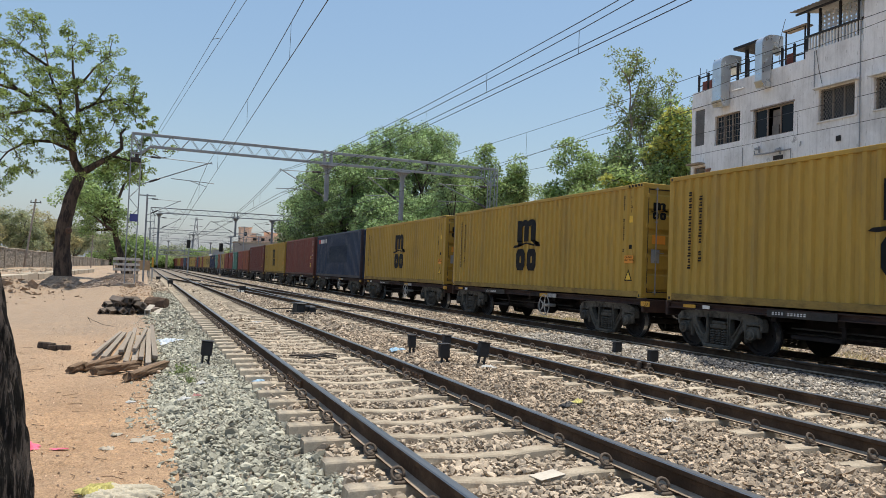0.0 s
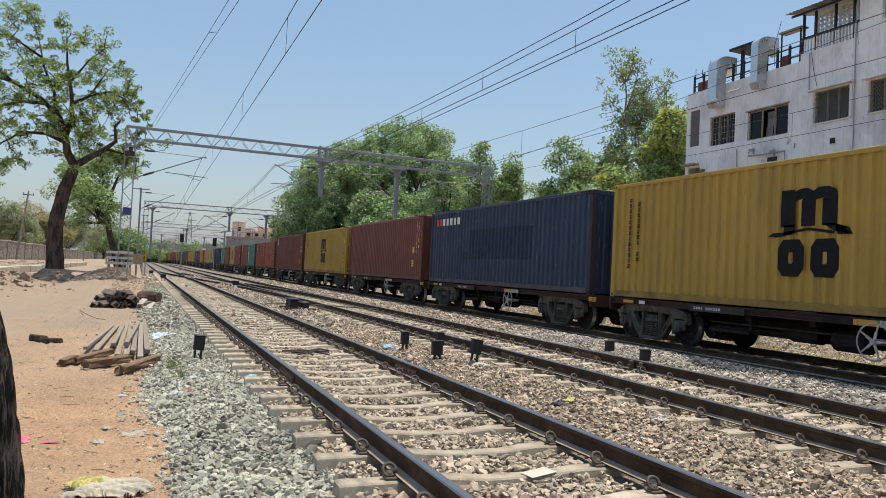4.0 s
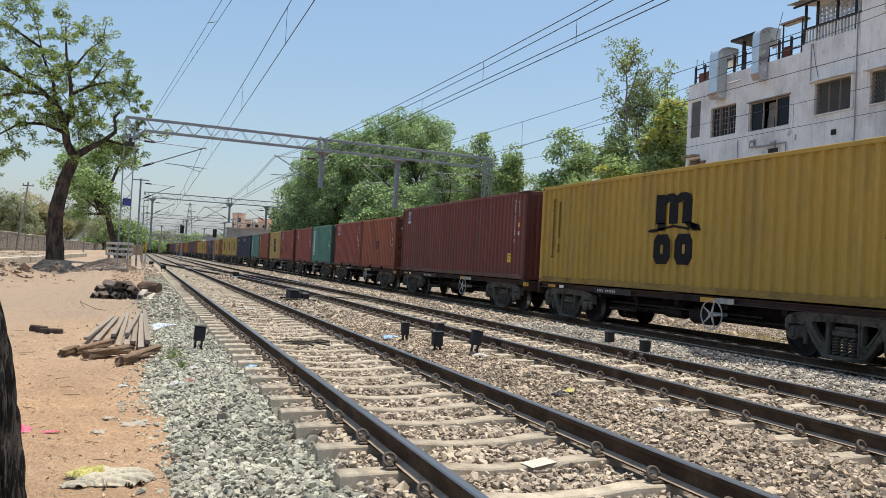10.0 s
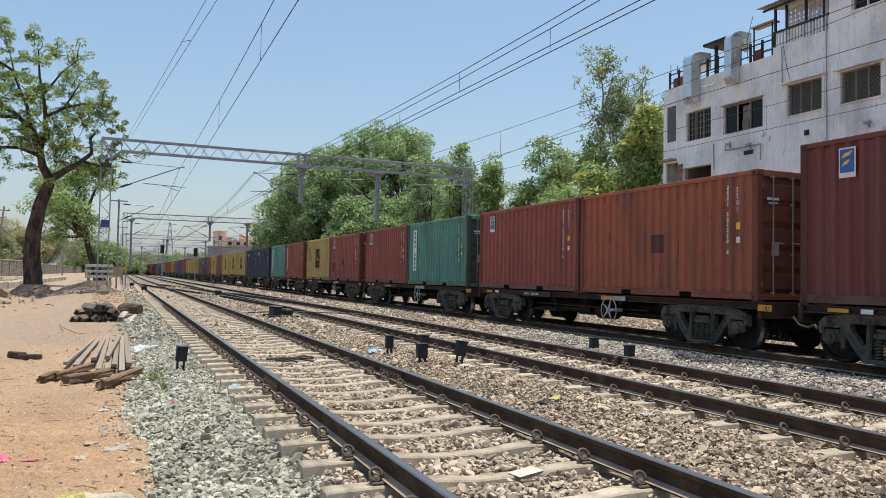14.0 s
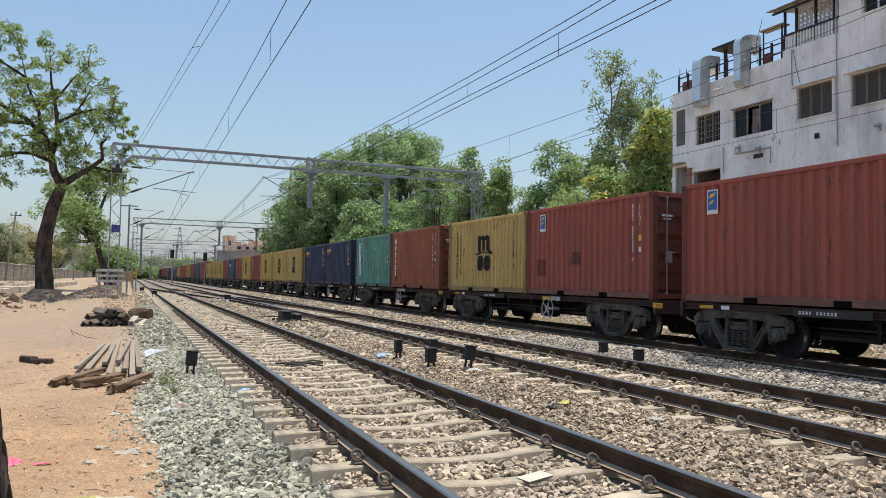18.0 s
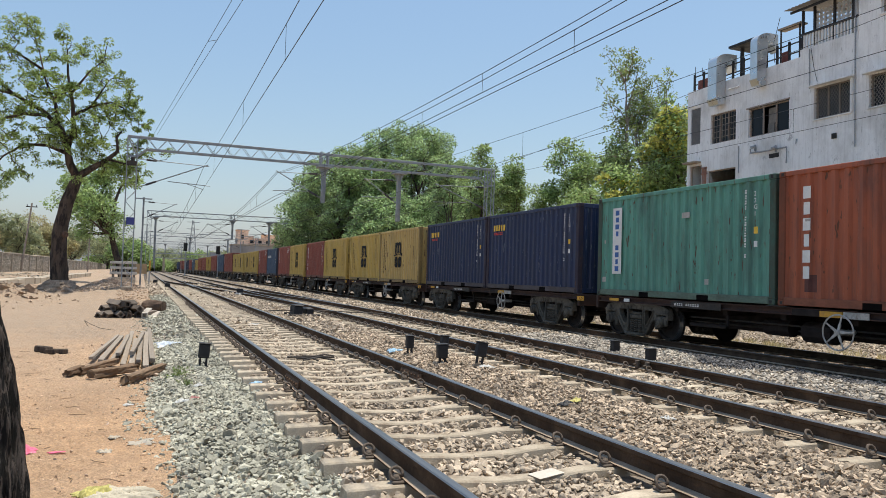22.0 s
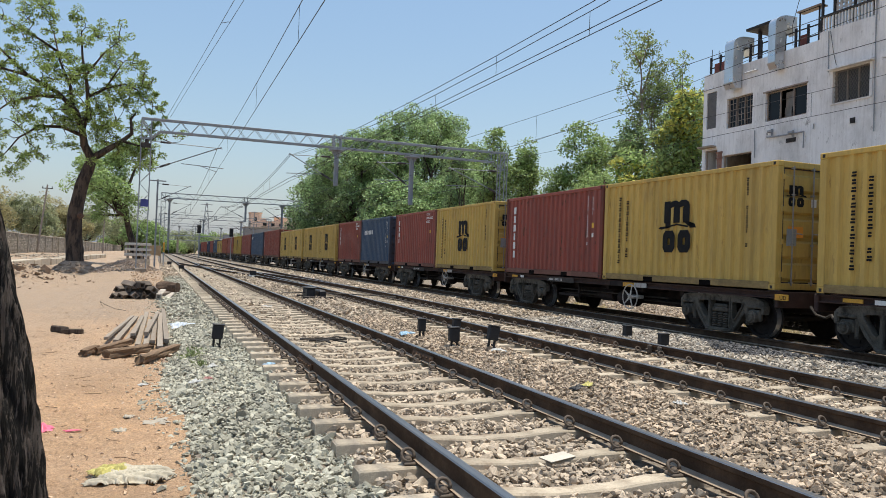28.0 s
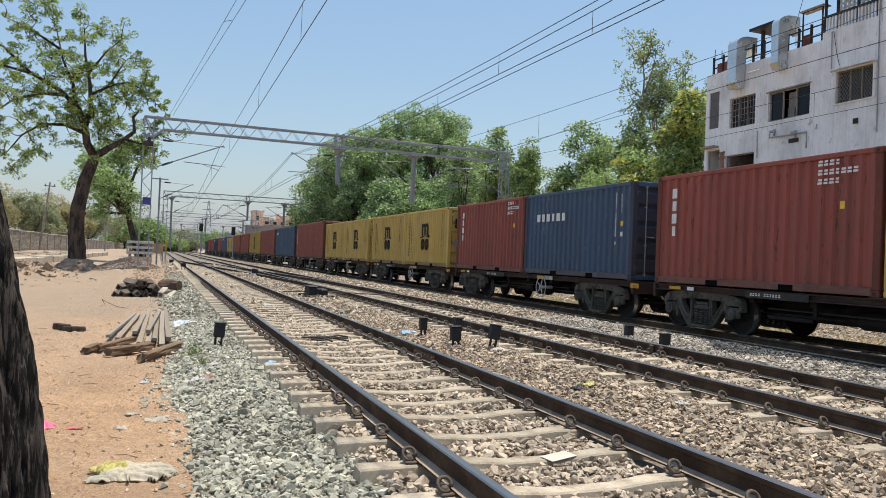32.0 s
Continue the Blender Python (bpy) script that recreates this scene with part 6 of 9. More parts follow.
def window(y0, y1, z0, z1, kind):
    w = part("window", Shape().box((BX + 0.10, y0, z0), (BX + 0.15, y0 + 0.05, z1)).box((BX + 0.10, y1 - 0.05, z0), (BX + 0.15, y1, z1))
             .box((BX + 0.10, y0 + 0.05, z0), (BX + 0.15, y1 - 0.05, z0 + 0.05)).box((BX + 0.10, y0 + 0.05, z1 - 0.05), (BX + 0.15, y1 - 0.05, z1)), M["frame"], house, "weathered window frame")
    if kind in ("bars", "sash", "panes", "lattice"):
        n = 3
        for i in range(n):
            a, b = y0 + 0.05 + (y1 - y0 - 0.1) * i / n, y0 + 0.05 + (y1 - y0 - 0.1) * (i + 1) / n
            if not (kind == "sash" and i == 1):
                part("pane", Shape().box((BX + 0.15, a + 0.02, z0 + 0.05), (BX + 0.155, b - 0.02, z1 - 0.05)), M["glass"], w, "dark window pane")
            if i:
                part("mullion", Shape().box((BX + 0.08, a - 0.022, z0 + 0.05), (BX + 0.14, a + 0.022, z1 - 0.05)), M["white_wall"] if kind == "panes" else M["frame"], w)
    g = Shape()
    if kind == "bars":
        for i in range(1, 5):
            z = z0 + (z1 - z0) * i / 5
            part("bar", Shape().box((BX + 0.06, y0, z - 0.010), (BX + 0.0698, y1, z + 0.010)), M["frame"], w)
        for i in range(1, 9):
            y = y0 + (y1 - y0) * i / 9
            part("bar", Shape().box((BX + 0.05, y - 0.008, z0), (BX + 0.0598, y + 0.008, z1)), M["frame"], w)
    if kind == "lattice":
        ny, nz = 13, 7
        dy, dz = (y1 - y0) / ny, (z1 - z0) / nz
        for i in range(ny):
            for j in range(nz):
                a, b, c, d = y0 + i * dy, y0 + (i + 1) * dy, z0 + j * dz, z0 + (j + 1) * dz
                m, k = (a + b) / 2, (c + d) / 2
                for p, q in (((a, k), (m, d)), ((m, d), (b, k)), ((b, k), (m, c)), ((m, c), (a, k))):
                    g.tube([(BX + 0.06, *p), (BX + 0.06, *q)], 0.010, 3, cap=False)
        part("window_grille", g, M["grille"], w, "pale diamond-pattern security grille")
    if kind == "shutter":
        part("shutter", Shape().box((BX + 0.05, y0, z0), (BX + 0.09, y1, z1), 0.01), surface("grey_shutter", (0.14, 0.14, 0.14), 0.7, vary=0.2, bump=0.1), w, "dark grey closed shutter")
        for i in range(14):
            part("slat", Shape().box((BX + 0.03, y0 + 0.04, z0 + 0.05 + i * (z1 - z0 - 0.1) / 14), (BX + 0.0498, y1 - 0.04, z0 + 0.11 + i * (z1 - z0 - 0.1) / 14)), bpy.data.materials["grey_shutter"], w)
    if kind == "sash":
        yc = (y0 + y1) / 2
        part("curtain", Shape().box((BX + 0.3, yc - 0.3, z0 + 0.5), (BX + 0.32, yc + 0.25, z1 - 0.1)).box((BX + 0.3, yc - 0.05, z0 + 0.1), (BX + 0.32, yc + 0.3, z0 + 0.5)), M["grille"], w, "pale cloth behind the window")
        part("roller_rail", Shape().box((BX - 0.03, y0 - 0.05, z1), (BX + 0.08, y1 + 0.12, z1 + 0.06)), M["frame"], w)
    if kind in ("lattice", "panes"):
        part("hood", Shape().prism([(BX, z1 + 0.16), (BX - 0.26, z1 + 0.08), (BX - 0.26, z1 + 0.03), (BX, z1 + 0.04)], "y", y0 - 0.2, y1 + 0.15), M["white_wall"], w, "stained concrete sun hood")
        part("sill", Shape().box((BX - 0.06, y0 - 0.08, z0 - 0.06), (BX + 0.1, y1 + 0.08, z0 - 0.003), 0.01), M["white_wall"], w)
        for y in (y0 - 0.12, y1):
            part("jamb", Shape().box((BX - 0.05, y, z0), (BX + 0.003, y + 0.12, z1 + 0.02), 0.01), M["white_wall"], w)
    return w


for row in WINDOWS + UPPER:
    window(*row)
part("column", Shape().box((BX - 0.02, 26.62, 4.8), (BX + 0.2, 26.92, 6.66), 0.01).box((BX - 0.05, 26.58, 6.66), (BX + 0.05, 26.96, 6.74), 0.01).box((BX - 0.05, 26.58, 6.40), (BX + 0.05, 26.96, 6.46), 0.01), surface("worn_brick_column", (0.24, 0.12, 0.085), 0.9, vary=0.3, scale=5.0, fine=30.0, bump=0.4, dirt=(0.35, 0.31, 0.28), dirt_amount=0.5, dirt_scale=4.0), house, "bare brick column between two openings")
part("post", Shape().tube([(BX + 0.1, 27.72, 4.8), (BX + 0.1, 27.72, 7.0)], 0.05, 8), M["frame"], house)
part("ledge", Shape().box((BX - 0.35, 27.0, 6.97), (BX + 0.0, 27.9, 7.05), 0.01), M["concrete"], house, "short projecting grey ledge")


def duct(y, z_low, z_top, depth, w=0.27):
    """A square sheet-metal duct that comes over the roof's edge and bends down in front of the wall."""
    d = thing("exhaust_duct", None, None, "shiny galvanised sheet-metal exhaust duct bent over the roof edge", "duct", "ducts on the roof edge")
    r = 0.42
    s = Shape()
    cx, cz = BX + 0.0, z_top - r
    pts_o = [(BX - depth, z_low)] + [(cx + 0.2 - (depth + 0.2) * math.cos(a), cz + r * math.sin(a)) for a in np.linspace(0, math.pi / 2, 9)] + [(BX + 0.60, z_top)]
    pts_i = [(BX + 0.60, z_top - 0.75)] + [(cx + 0.2 - (depth - 0.40) * math.cos(a), cz - 0.1 + (r - 0.62 + 0.45) * 0.3 * math.sin(a)) for a in np.linspace(math.pi / 2, 0, 5)] + [(BX - depth + 0.46, z_low)]
    s.prism([(float(x), float(z)) for x, z in pts_o + pts_i], "y", y - w, y + w)
    part("duct_body", s, M["duct"], d)
    for z in (z_low + 0.5, z_low + 1.1):
        part("seam", Shape().box((BX - depth - 0.012, y - w - 0.012, z - 0.02), (BX - depth + 0.47, y + w + 0.012, z + 0.02)), M["duct"], d)
    part("outlet", Shape().prism([(BX - depth - 0.03, z_low + 0.02), (BX - depth + 0.49, z_low + 0.02), (BX - depth + 0.46, z_low - 0.20), (BX - depth + 0.12, z_low - 0.24)], "y", y - w - 0.02, y + w + 0.02), M["duct"], d)
    return d


duct(25.75, 9.62, 11.75, 0.56)
duct(23.32, 9.95, 12.0, 0.56, 0.19)

pav = thing("roof_pavilion", None, None, "small dark flat-roofed steel shelter on the roof", "shelter")
for x, y in ((BX + 0.8, 24.55), (BX + 0.8, 25.35), (BX + 1.4, 24.55), (BX + 1.4, 25.35)):
    part("post", Shape().box((x - 0.06, y - 0.06, 10.1), (x + 0.06, y + 0.06, 12.05)), M["black_steel"], pav)
part("canopy", Shape().box((BX + 0.3, 24.2, 12.05), (BX + 1.75, 25.7, 12.16), 0.02).prism([(BX + 0.3, 12.16), (BX + 1.75, 12.16), (BX + 1.0, 12.30)], "y", 24.2, 25.7), M["black_steel"], pav)
rail = thing("roof_railing", None, None, "dark steel railing with rusty red panels along the roof edge", "railing")
for z in (10.85, 11.25):
    part("handrail", Shape().tube([(BX + 0.25, 21.5, z), (BX + 0.25, 27.8, z)], 0.03, 5), M["black_steel"], rail)
for i, y in enumerate(np.arange(21.6, 27.85, 0.62)):
    part("post", Shape().box((BX + 0.21, y - 0.04, 10.45), (BX + 0.29, y + 0.04, 11.38)), M["black_steel"], rail)
for y in (26.9, 27.35, 22.4):
    part("panel", Shape().box((BX + 0.19, y - 0.16, 10.5), (BX + 0.31, y + 0.16, 11.0), 0.01), M["red_steel"], rail, "rusty red panel")
for y, z in ((27.75, 11.75), (26.8, 11.9), (27.3, 11.6)):
    part("rod", Shape().tube([(BX + 0.25, y, 11.2), (BX + 0.25, y, z)], 0.015, 4), M["black_steel"], rail)
ter = thing("roof_terrace", None, None, "terrace with a corrugated awning, steel posts and pierced block screen", "terrace")
tin = surface("corrugated_tin", (0.30, 0.28, 0.26), 0.6, 0.3, vary=0.2, bump=0.1)
cs = Shape()
nn = 36
for i in range(nn):
    y = 18.7 + i * 3.1 / nn
    cs.add([(BX - 0.55, y, 12.38 + 0.03 * (i % 2)), (BX - 0.55, y + 3.1 / nn, 12.38 + 0.03 * ((i + 1) % 2)), (BX + 3.2, y + 3.1 / nn, 13.0 + 0.03 * ((i + 1) % 2)), (BX + 3.2, y, 13.0 + 0.03 * (i % 2))], [(0, 1, 2, 3)])
part("awning", cs, tin, ter, "rusty corrugated awning")
part("beam", Shape().box((BX - 0.3, 18.9, 12.26), (BX - 0.24, 21.7, 12.34)), M["black_steel"], ter)
part("beam", Shape().box((BX + 1.6, 18.9, 12.55), (BX + 1.66, 21.7, 12.63)), M["black_steel"], ter)
for y in (19.2, 20.0, 20.9, 21.45):
    part("post", Shape().box((BX + 0.1, y - 0.04, 10.7), (BX + 0.18, y + 0.04, 12.4)), M["black_steel"], ter)
scr = Shape()
blue_block = surface("pale_blue_screen", (0.60, 0.66, 0.74), 0.8, vary=0.1, bump=0.1)
for i in range(12):
    y = 19.0 + i * 0.2
    scr.box((BX + 0.62, y, 10.6), (BX + 0.70, y + 0.08, 12.42))
for j in range(11):
    scr.box((BX + 0.624, 18.95, 10.5 + j * 0.18), (BX + 0.696, 21.4, 10.57 + j * 0.18))
part("pierced_screen", scr, blue_block, ter, "pale blue pierced block screen")["kind"] = "stuff"
for i in range(18):
    y = 18.95 + i * 0.14
    part("baluster", Shape().box((BX + 0.05, y - 0.028, 10.78), (BX + 0.12, y + 0.028, 11.35)), M["white_wall"], ter)
part("handrail", Shape().box((BX + 0.02, 18.9, 11.35), (BX + 0.15, 21.5, 11.43)), M["black_steel"], ter)
arch = thing("roof_frame", None, None, "small steel frame with netting at the roof edge", "frame")
part("frame", Shape().tube([(BX + 0.3, 21.75, 10.5), (BX + 0.3, 21.75, 12.0), (BX + 0.3, 22.7, 12.0), (BX + 0.3, 22.7, 10.5)], 0.04, 4), M["black_steel"], arch)
part("cap", Shape().box((BX + 0.2, 21.65, 12.0), (BX + 0.62, 22.8, 12.06)), M["frame"], arch)
pipes = thing("wall_pipes", None, None, "thin grey pipes and hanging cables on the white wall", "pipe")
for y, z0, z1 in ((21.55, 7.2, 7.0), (20.95, 9.1, 10.7), (18.95, 6.5, 12.0), (24.6, 6.2, 7.4), (16.6, 6.6, 7.3)):
    part("pipe", Shape().tube([(BX - 0.05, y, z0), (BX - 0.05, y + 0.03, z1)], 0.022, 5), M["galv"], pipes)
part("pipe", Shape().tube([(BX - 0.08, 23.9, 7.15), (BX - 0.08, 23.9, 6.98), (BX - 0.08, 23.3, 6.95), (BX - 0.08, 22.0, 6.95), (BX - 0.08, 22.0, 6.3)], 0.035, 6), M["galv"], pipes, "bent grey waste pipe")
part("vent", Shape().box((BX - 0.02, 22.45, 6.62), (BX - 0.003, 22.95, 6.8)), M["opening_shade"], pipes, "dark vent slot")
part("cable", Shape().tube([(BX - 0.05, 20.9, 10.7), (BX - 0.06, 20.75, 9.9), (BX - 0.05, 20.6, 9.3)], 0.012, 4), M["wire"], pipes)
part("cable", Shape().tube([(BX - 0.3, 22.2, 12.3), (BX - 0.2, 22.6, 11.4), (BX - 0.05, 22.7, 10.6)], 0.012, 4), M["wire"], pipes)
for y, z in ((23.7, 7.15), (17.3, 6.9), (22.6, 6.95)):
    bx = thing("wall_bracket_lamp", None, None, "small grey wall-mounted box with a bracket", "wall box", "boxes on the building wall")
    part("box", Shape().box((BX - 0.22, y - 0.14, z), (BX - 0.08, y + 0.10, z + 0.10), 0.02), M["galv"], bx)
    part("bracket", Shape().box((BX - 0.08, y - 0.03, z - 0.12), (BX - 0.0, y + 0.0, z + 0.16)), M["galv"], bx)
for y, z in ((24.95, 10.05), (27.6, 9.75)):
    part("tube_light", Shape().tube([(BX - 0.06, y - 0.35, z), (BX - 0.06, y + 0.35, z)], 0.03, 6), M["white_wall"], pipes, "white tube lamp on the wall")
vent = Shape().box((BX - 0.04, 19.75, 6.95), (BX - 0.003, 19.95, 7.15))
part("vent", vent, M["opening_shade"], pipes, "dark square vent")

# far houses
peach = surface("peach_plaster", (0.84, 0.60, 0.45), 0.85, vary=0.1, scale=0.4, bump=0.1, dirt=(0.35, 0.22, 0.16), dirt_amount=0.3)
greyw = surface("grey_plaster", (0.30, 0.28, 0.26), 0.9, vary=0.15, scale=0.4, bump=0.1)
ph = thing("house", None, None, "distant peach-coloured plastered house with a stair tower", "house", "houses beyond the tracks")
part("wall", Shape().box((23.4, 190, -0.5), (33, 200, 9.2), 0.03), peach, ph)
part("tower", Shape().box((21.4, 188, -0.5), (24.1, 192, 11.2), 0.03), peach, ph, "taller stair tower")
part("parapet", Shape().box((21.2, 187.8, 11.2), (24.3, 192.2, 11.45)).box((24.3, 189.8, 9.2), (33.1, 200, 9.5)), peach, ph)
part("parapet", Shape().box((24.1, 189.7, 9.5), (25.6, 190.2, 10.1)), peach, ph)
part("turret", Shape().tube([(29.8, 193, 9.4), (29.8, 193, 10.6)], 1.9, 14), peach, ph, "round rooftop turret")
part("canopy", Shape().tube([(29.8, 193, 10.6), (29.8, 193, 11.1)], [2.6, 1.2], 14), M["galv"], ph, "pale round canopy of the turret")
part("band", Shape().box((23.2, 189.9, 7.9), (33.05, 190.0, 8.1)), M["concrete"], ph)
for x in (24.8, 26.8, 28.8, 30.8):
    part("window", Shape().box((x, 189.95, 8.25), (x + 0.9, 190.0, 8.95)), M["opening_shade"], ph)
part("window", Shape().box((22.2, 187.95, 9.2), (23.0, 188.0, 10.2)), M["opening_shade"], ph)
gh = thing("house", None, None, "distant low grey plastered building", "house", "houses beyond the tracks")
part("wall", Shape().box((19.6, 182, -0.5), (31.5, 187, 7.3), 0.03), greyw, gh)
part("roof", Shape().box((19.4, 181.8, 7.3), (31.7, 187.2, 7.55)), M["concrete"], gh)
part("column", Shape().box((20.3, 181.9, -0.5), (20.8, 182.0, 9.0), 0.02), greyw, gh)
part("column", Shape().box((22.0, 181.9, -0.5), (22.3, 182.0, 8.4), 0.02), greyw, gh)
for x, y, w, hh, mat in ((18.6, 230, 3.0, 6.2, "galv"), (20.0, 262, 4.0, 5.6, "white_wall"), (23.5, 216, 3.5, 5.4, "concrete")):
    sh = thing("shed", None, None, "distant small pale shed beside the line", "shed", "sheds beyond the tracks")
    part("wall", Shape().box((x, y, -0.5), (x + w, y + 4, hh), 0.03), M[mat], sh)
    part("roof", Shape().box((x - 0.2, y - 0.2, hh), (x + w + 0.2, y + 4.2, hh + 0.2)), M["galv"], sh)


# ---- trees ----
def leaf_cloud(centres, radii, per, length, width, rng, squash=0.75, droop=0.25, whorl=False):
    """Single leaves round clump centres, or in whorls from each centre: pointed quads bent at the midrib."""
    centres, radii = np.asarray(centres, float), np.asarray(radii, float)
    n = len(centres) * per
    c = np.repeat(centres, per, 0)
    d = rng.normal(size=(n, 3))
    d /= np.linalg.norm(d, axis=1, keepdims=True)
    reach = rng.uniform(0.15, 1.0, n) ** 0.7 if whorl else rng.uniform(0.35, 1.0, n) ** 0.6
    p = c + d * (np.repeat(radii, per) * reach)[:, None] * [1, 1, squash]
    a = d + rng.normal(size=(n, 3)) * (0.15 if whorl else 0.7) + [0, 0, -droop]
    a /= np.linalg.norm(a, axis=1, keepdims=True)
    b = np.cross(a, rng.normal(size=(n, 3)) * 0.65 + [0, 0, 1.0])
    b /= np.linalg.norm(b, axis=1, keepdims=True) + 1e-9
    k = rng.uniform(0.7, 1.3, n)[:, None]
    up = np.cross(a, b)
    v = np.stack([p, p + (0.45 * length * a + width * b + 0.1 * length * up) * k, p + length * a * k, p + (0.45 * length * a - width * b + 0.1 * length * up) * k], 1).reshape(-1, 3)
    f = np.arange(4 * n).reshape(-1, 4)
    return v, f


def leaf_puffs(centres, radii, per, length, width, rng, squash=0.8):
    """Round tufts: leaves on the outside of each, lying like shingles with their faces turned out and up."""
    centres, radii = np.asarray(centres, float), np.asarray(radii, float)
    n = len(centres) * per
    d = rng.normal(size=(n, 3)) + [0, 0, 0.30]
    d /= np.linalg.norm(d, axis=1, keepdims=True)
    p = np.repeat(centres, per, 0) + d * (np.repeat(radii, per) * rng.uniform(0.62, 1.05, n))[:, None] * [1, 1, squash]
    face = d * 0.55 + rng.normal(size=(n, 3)) * 0.42 + [0, 0, 0.55]
    face /= np.linalg.norm(face, axis=1, keepdims=True)
    a = np.cross(face, rng.normal(size=(n, 3))) + d * 0.35
    a /= np.linalg.norm(a, axis=1, keepdims=True) + 1e-9
    b = np.cross(face, a)
    k = rng.uniform(0.65, 1.3, n)[:, None]
    v = np.stack([p, p + (0.45 * length * a + width * b + 0.08 * length * face) * k, p + length * a * k, p + (0.45 * length * a - width * b + 0.08 * length * face) * k], 1).reshape(-1, 3)
    return v, np.arange(4 * n).reshape(-1, 4)


def bent(a, b, rng, amount, n=5):
    a, b = Vector(a), Vector(b)
    out, L = [], (b - a).length
    off = Vector(rng.normal(size=3)) * amount * L
    for i in range(n + 1):
        u = i / n
        out.append(a.lerp(b, u) + off * (4 * u * (1 - u)) * 0.5 + Vector(rng.normal(size=3)) * amount * L * 0.10 * (1 if 0 < i < n else 0))
    return out


def rough_trunk(path, radii, seed, n=30, rings=70, depth=0.09):
    """A trunk along a path with ridged, knotted bark."""
    path = [Vector(p) for p in path]
    vs, last = [], len(path) - 1
    for j in range(rings + 1):
        u = j / rings * last
        i = min(int(u), last - 1)
        w = u - i
        p0, p1, p2, p3 = path[max(i - 1, 0)], path[i], path[i + 1], path[min(i + 2, last)]
        c = 0.5 * (2 * p1 + (p2 - p0) * w + (2 * p0 - 5 * p1 + 4 * p2 - p3) * w * w + (3 * p1 - p0 - 3 * p2 + p3) * w ** 3)
        r = radii[i] * (1 - w) + radii[i + 1] * w
        for k in range(n):
            a = 2 * math.pi * k / n
            q = Vector((math.cos(a) * 3.2 + seed, math.sin(a) * 3.2, c.z * 0.7))
            bark = noise.noise(q) - 0.9 * (1 - min(1, abs(noise.noise(q * 1.9)) * 3.5)) + 0.5 * noise.noise(Vector((math.cos(a) * 9, math.sin(a) * 9 + seed, c.z * 3.0)))
            m = r * (1 + depth * bark + 0.10 * noise.noise(Vector((math.cos(a) + seed, math.sin(a), c.z * 0.9))))
            vs.append((c.x + m * math.cos(a), c.y + m * math.sin(a), c.z))
    fs = [(j * n + k, j * n + (k + 1) % n, (j + 1) * n + (k + 1) % n, (j + 1) * n + k) for j in range(rings) for k in range(n)]
    return Shape().add(vs, fs + [tuple(rings * n + k for k in range(n))])


def tree(name, label, trunk, trunk_r, limbs, centres, radii, per, leaf, bark, leaf_size, seed, group="", twig=0.02, droop=0.25, squash=0.75, whorl=False, broad=0.32, lit_tips=None, puffs=False, rough=False):
    """trunk: points; limbs: paths with a start radius; clumps at centres hang on twigs from the nearest limb."""
    rng = np.random.default_rng(seed)
    t = thing(name, None, None, label, "tree", group)
    n = len(trunk)
    radii_t = [trunk_r * (1 - 0.45 * i / max(1, n - 1)) for i in range(n)]
    radii_t[0] *= 1.25
    part("trunk", rough_trunk(trunk, radii_t, seed) if rough else Shape().tube(trunk, radii_t, 12), bark, t, smooth=True)
    nodes = []
    for path, r0 in limbs:
        path = [Vector(p) for p in path]
        rr = [r0 * (1 - 0.8 * i / (len(path) - 1)) for i in range(len(path))]
        part("limb", Shape().tube(path, rr, 7), bark, t, smooth=True)
        nodes += [(p, r) for p, r in zip(path[1:], rr[1:])]
        for p, q in zip(path[1:-1], path[2:]):
            nodes += [(p.lerp(q, u), 0) for u in (0.25, 0.5, 0.75)]
    pts = np.array([p[:] for p, _ in nodes])
    tw, cs = Shape(), np.asarray(centres, float)
    far = np.sqrt(((cs[:, None] - pts[None]) ** 2).sum(-1)).min(1)
    for j in np.argsort(far):
        c = cs[j]
        i = int(np.argmin(((pts - c) ** 2).sum(1)))
        tw.tube(bent(pts[i], c, rng, 0.25, 3), [twig * 1.5, twig * 1.1, twig * 0.8, twig * 0.6], 4, cap=False)
        pts = np.vstack([pts, c, (pts[i] + c) / 2])
    part("branchwork", tw, bark, t)["kind"] = "stuff"
    # mostly upper tufts get a lighter leaf colour, painting in sunlight from above
    if lit_tips:
        rnd = rng.random(len(cs)) < 0.08 + 0.34 * (cs[:, 2] > np.median(cs[:, 2]))
        v, f = leaf_puffs(cs[rnd] + [0, 0, 0.15], np.asarray(radii)[rnd] * 0.9, per, leaf_size, leaf_size * broad, rng, squash)
        part("young_leaves", big_mesh("young_leaves", v, f, M[lit_tips]), None, t, "tufts coloured yellow-green as if sunlit")["kind"] = "stuff"
        centres, radii = cs[~rnd], np.asarray(radii)[~rnd]
    if puffs:
        v, f = leaf_puffs(centres, radii, per, leaf_size, leaf_size * broad, rng, squash)
    else:
        v, f = leaf_cloud(centres, radii, per, leaf_size, leaf_size * (0.25 if whorl else broad), rng, squash, droop, whorl)
    crown = part("crown", big_mesh("crown", v, f, leaf), None, t)
    crown["kind"] = "stuff"
    return t


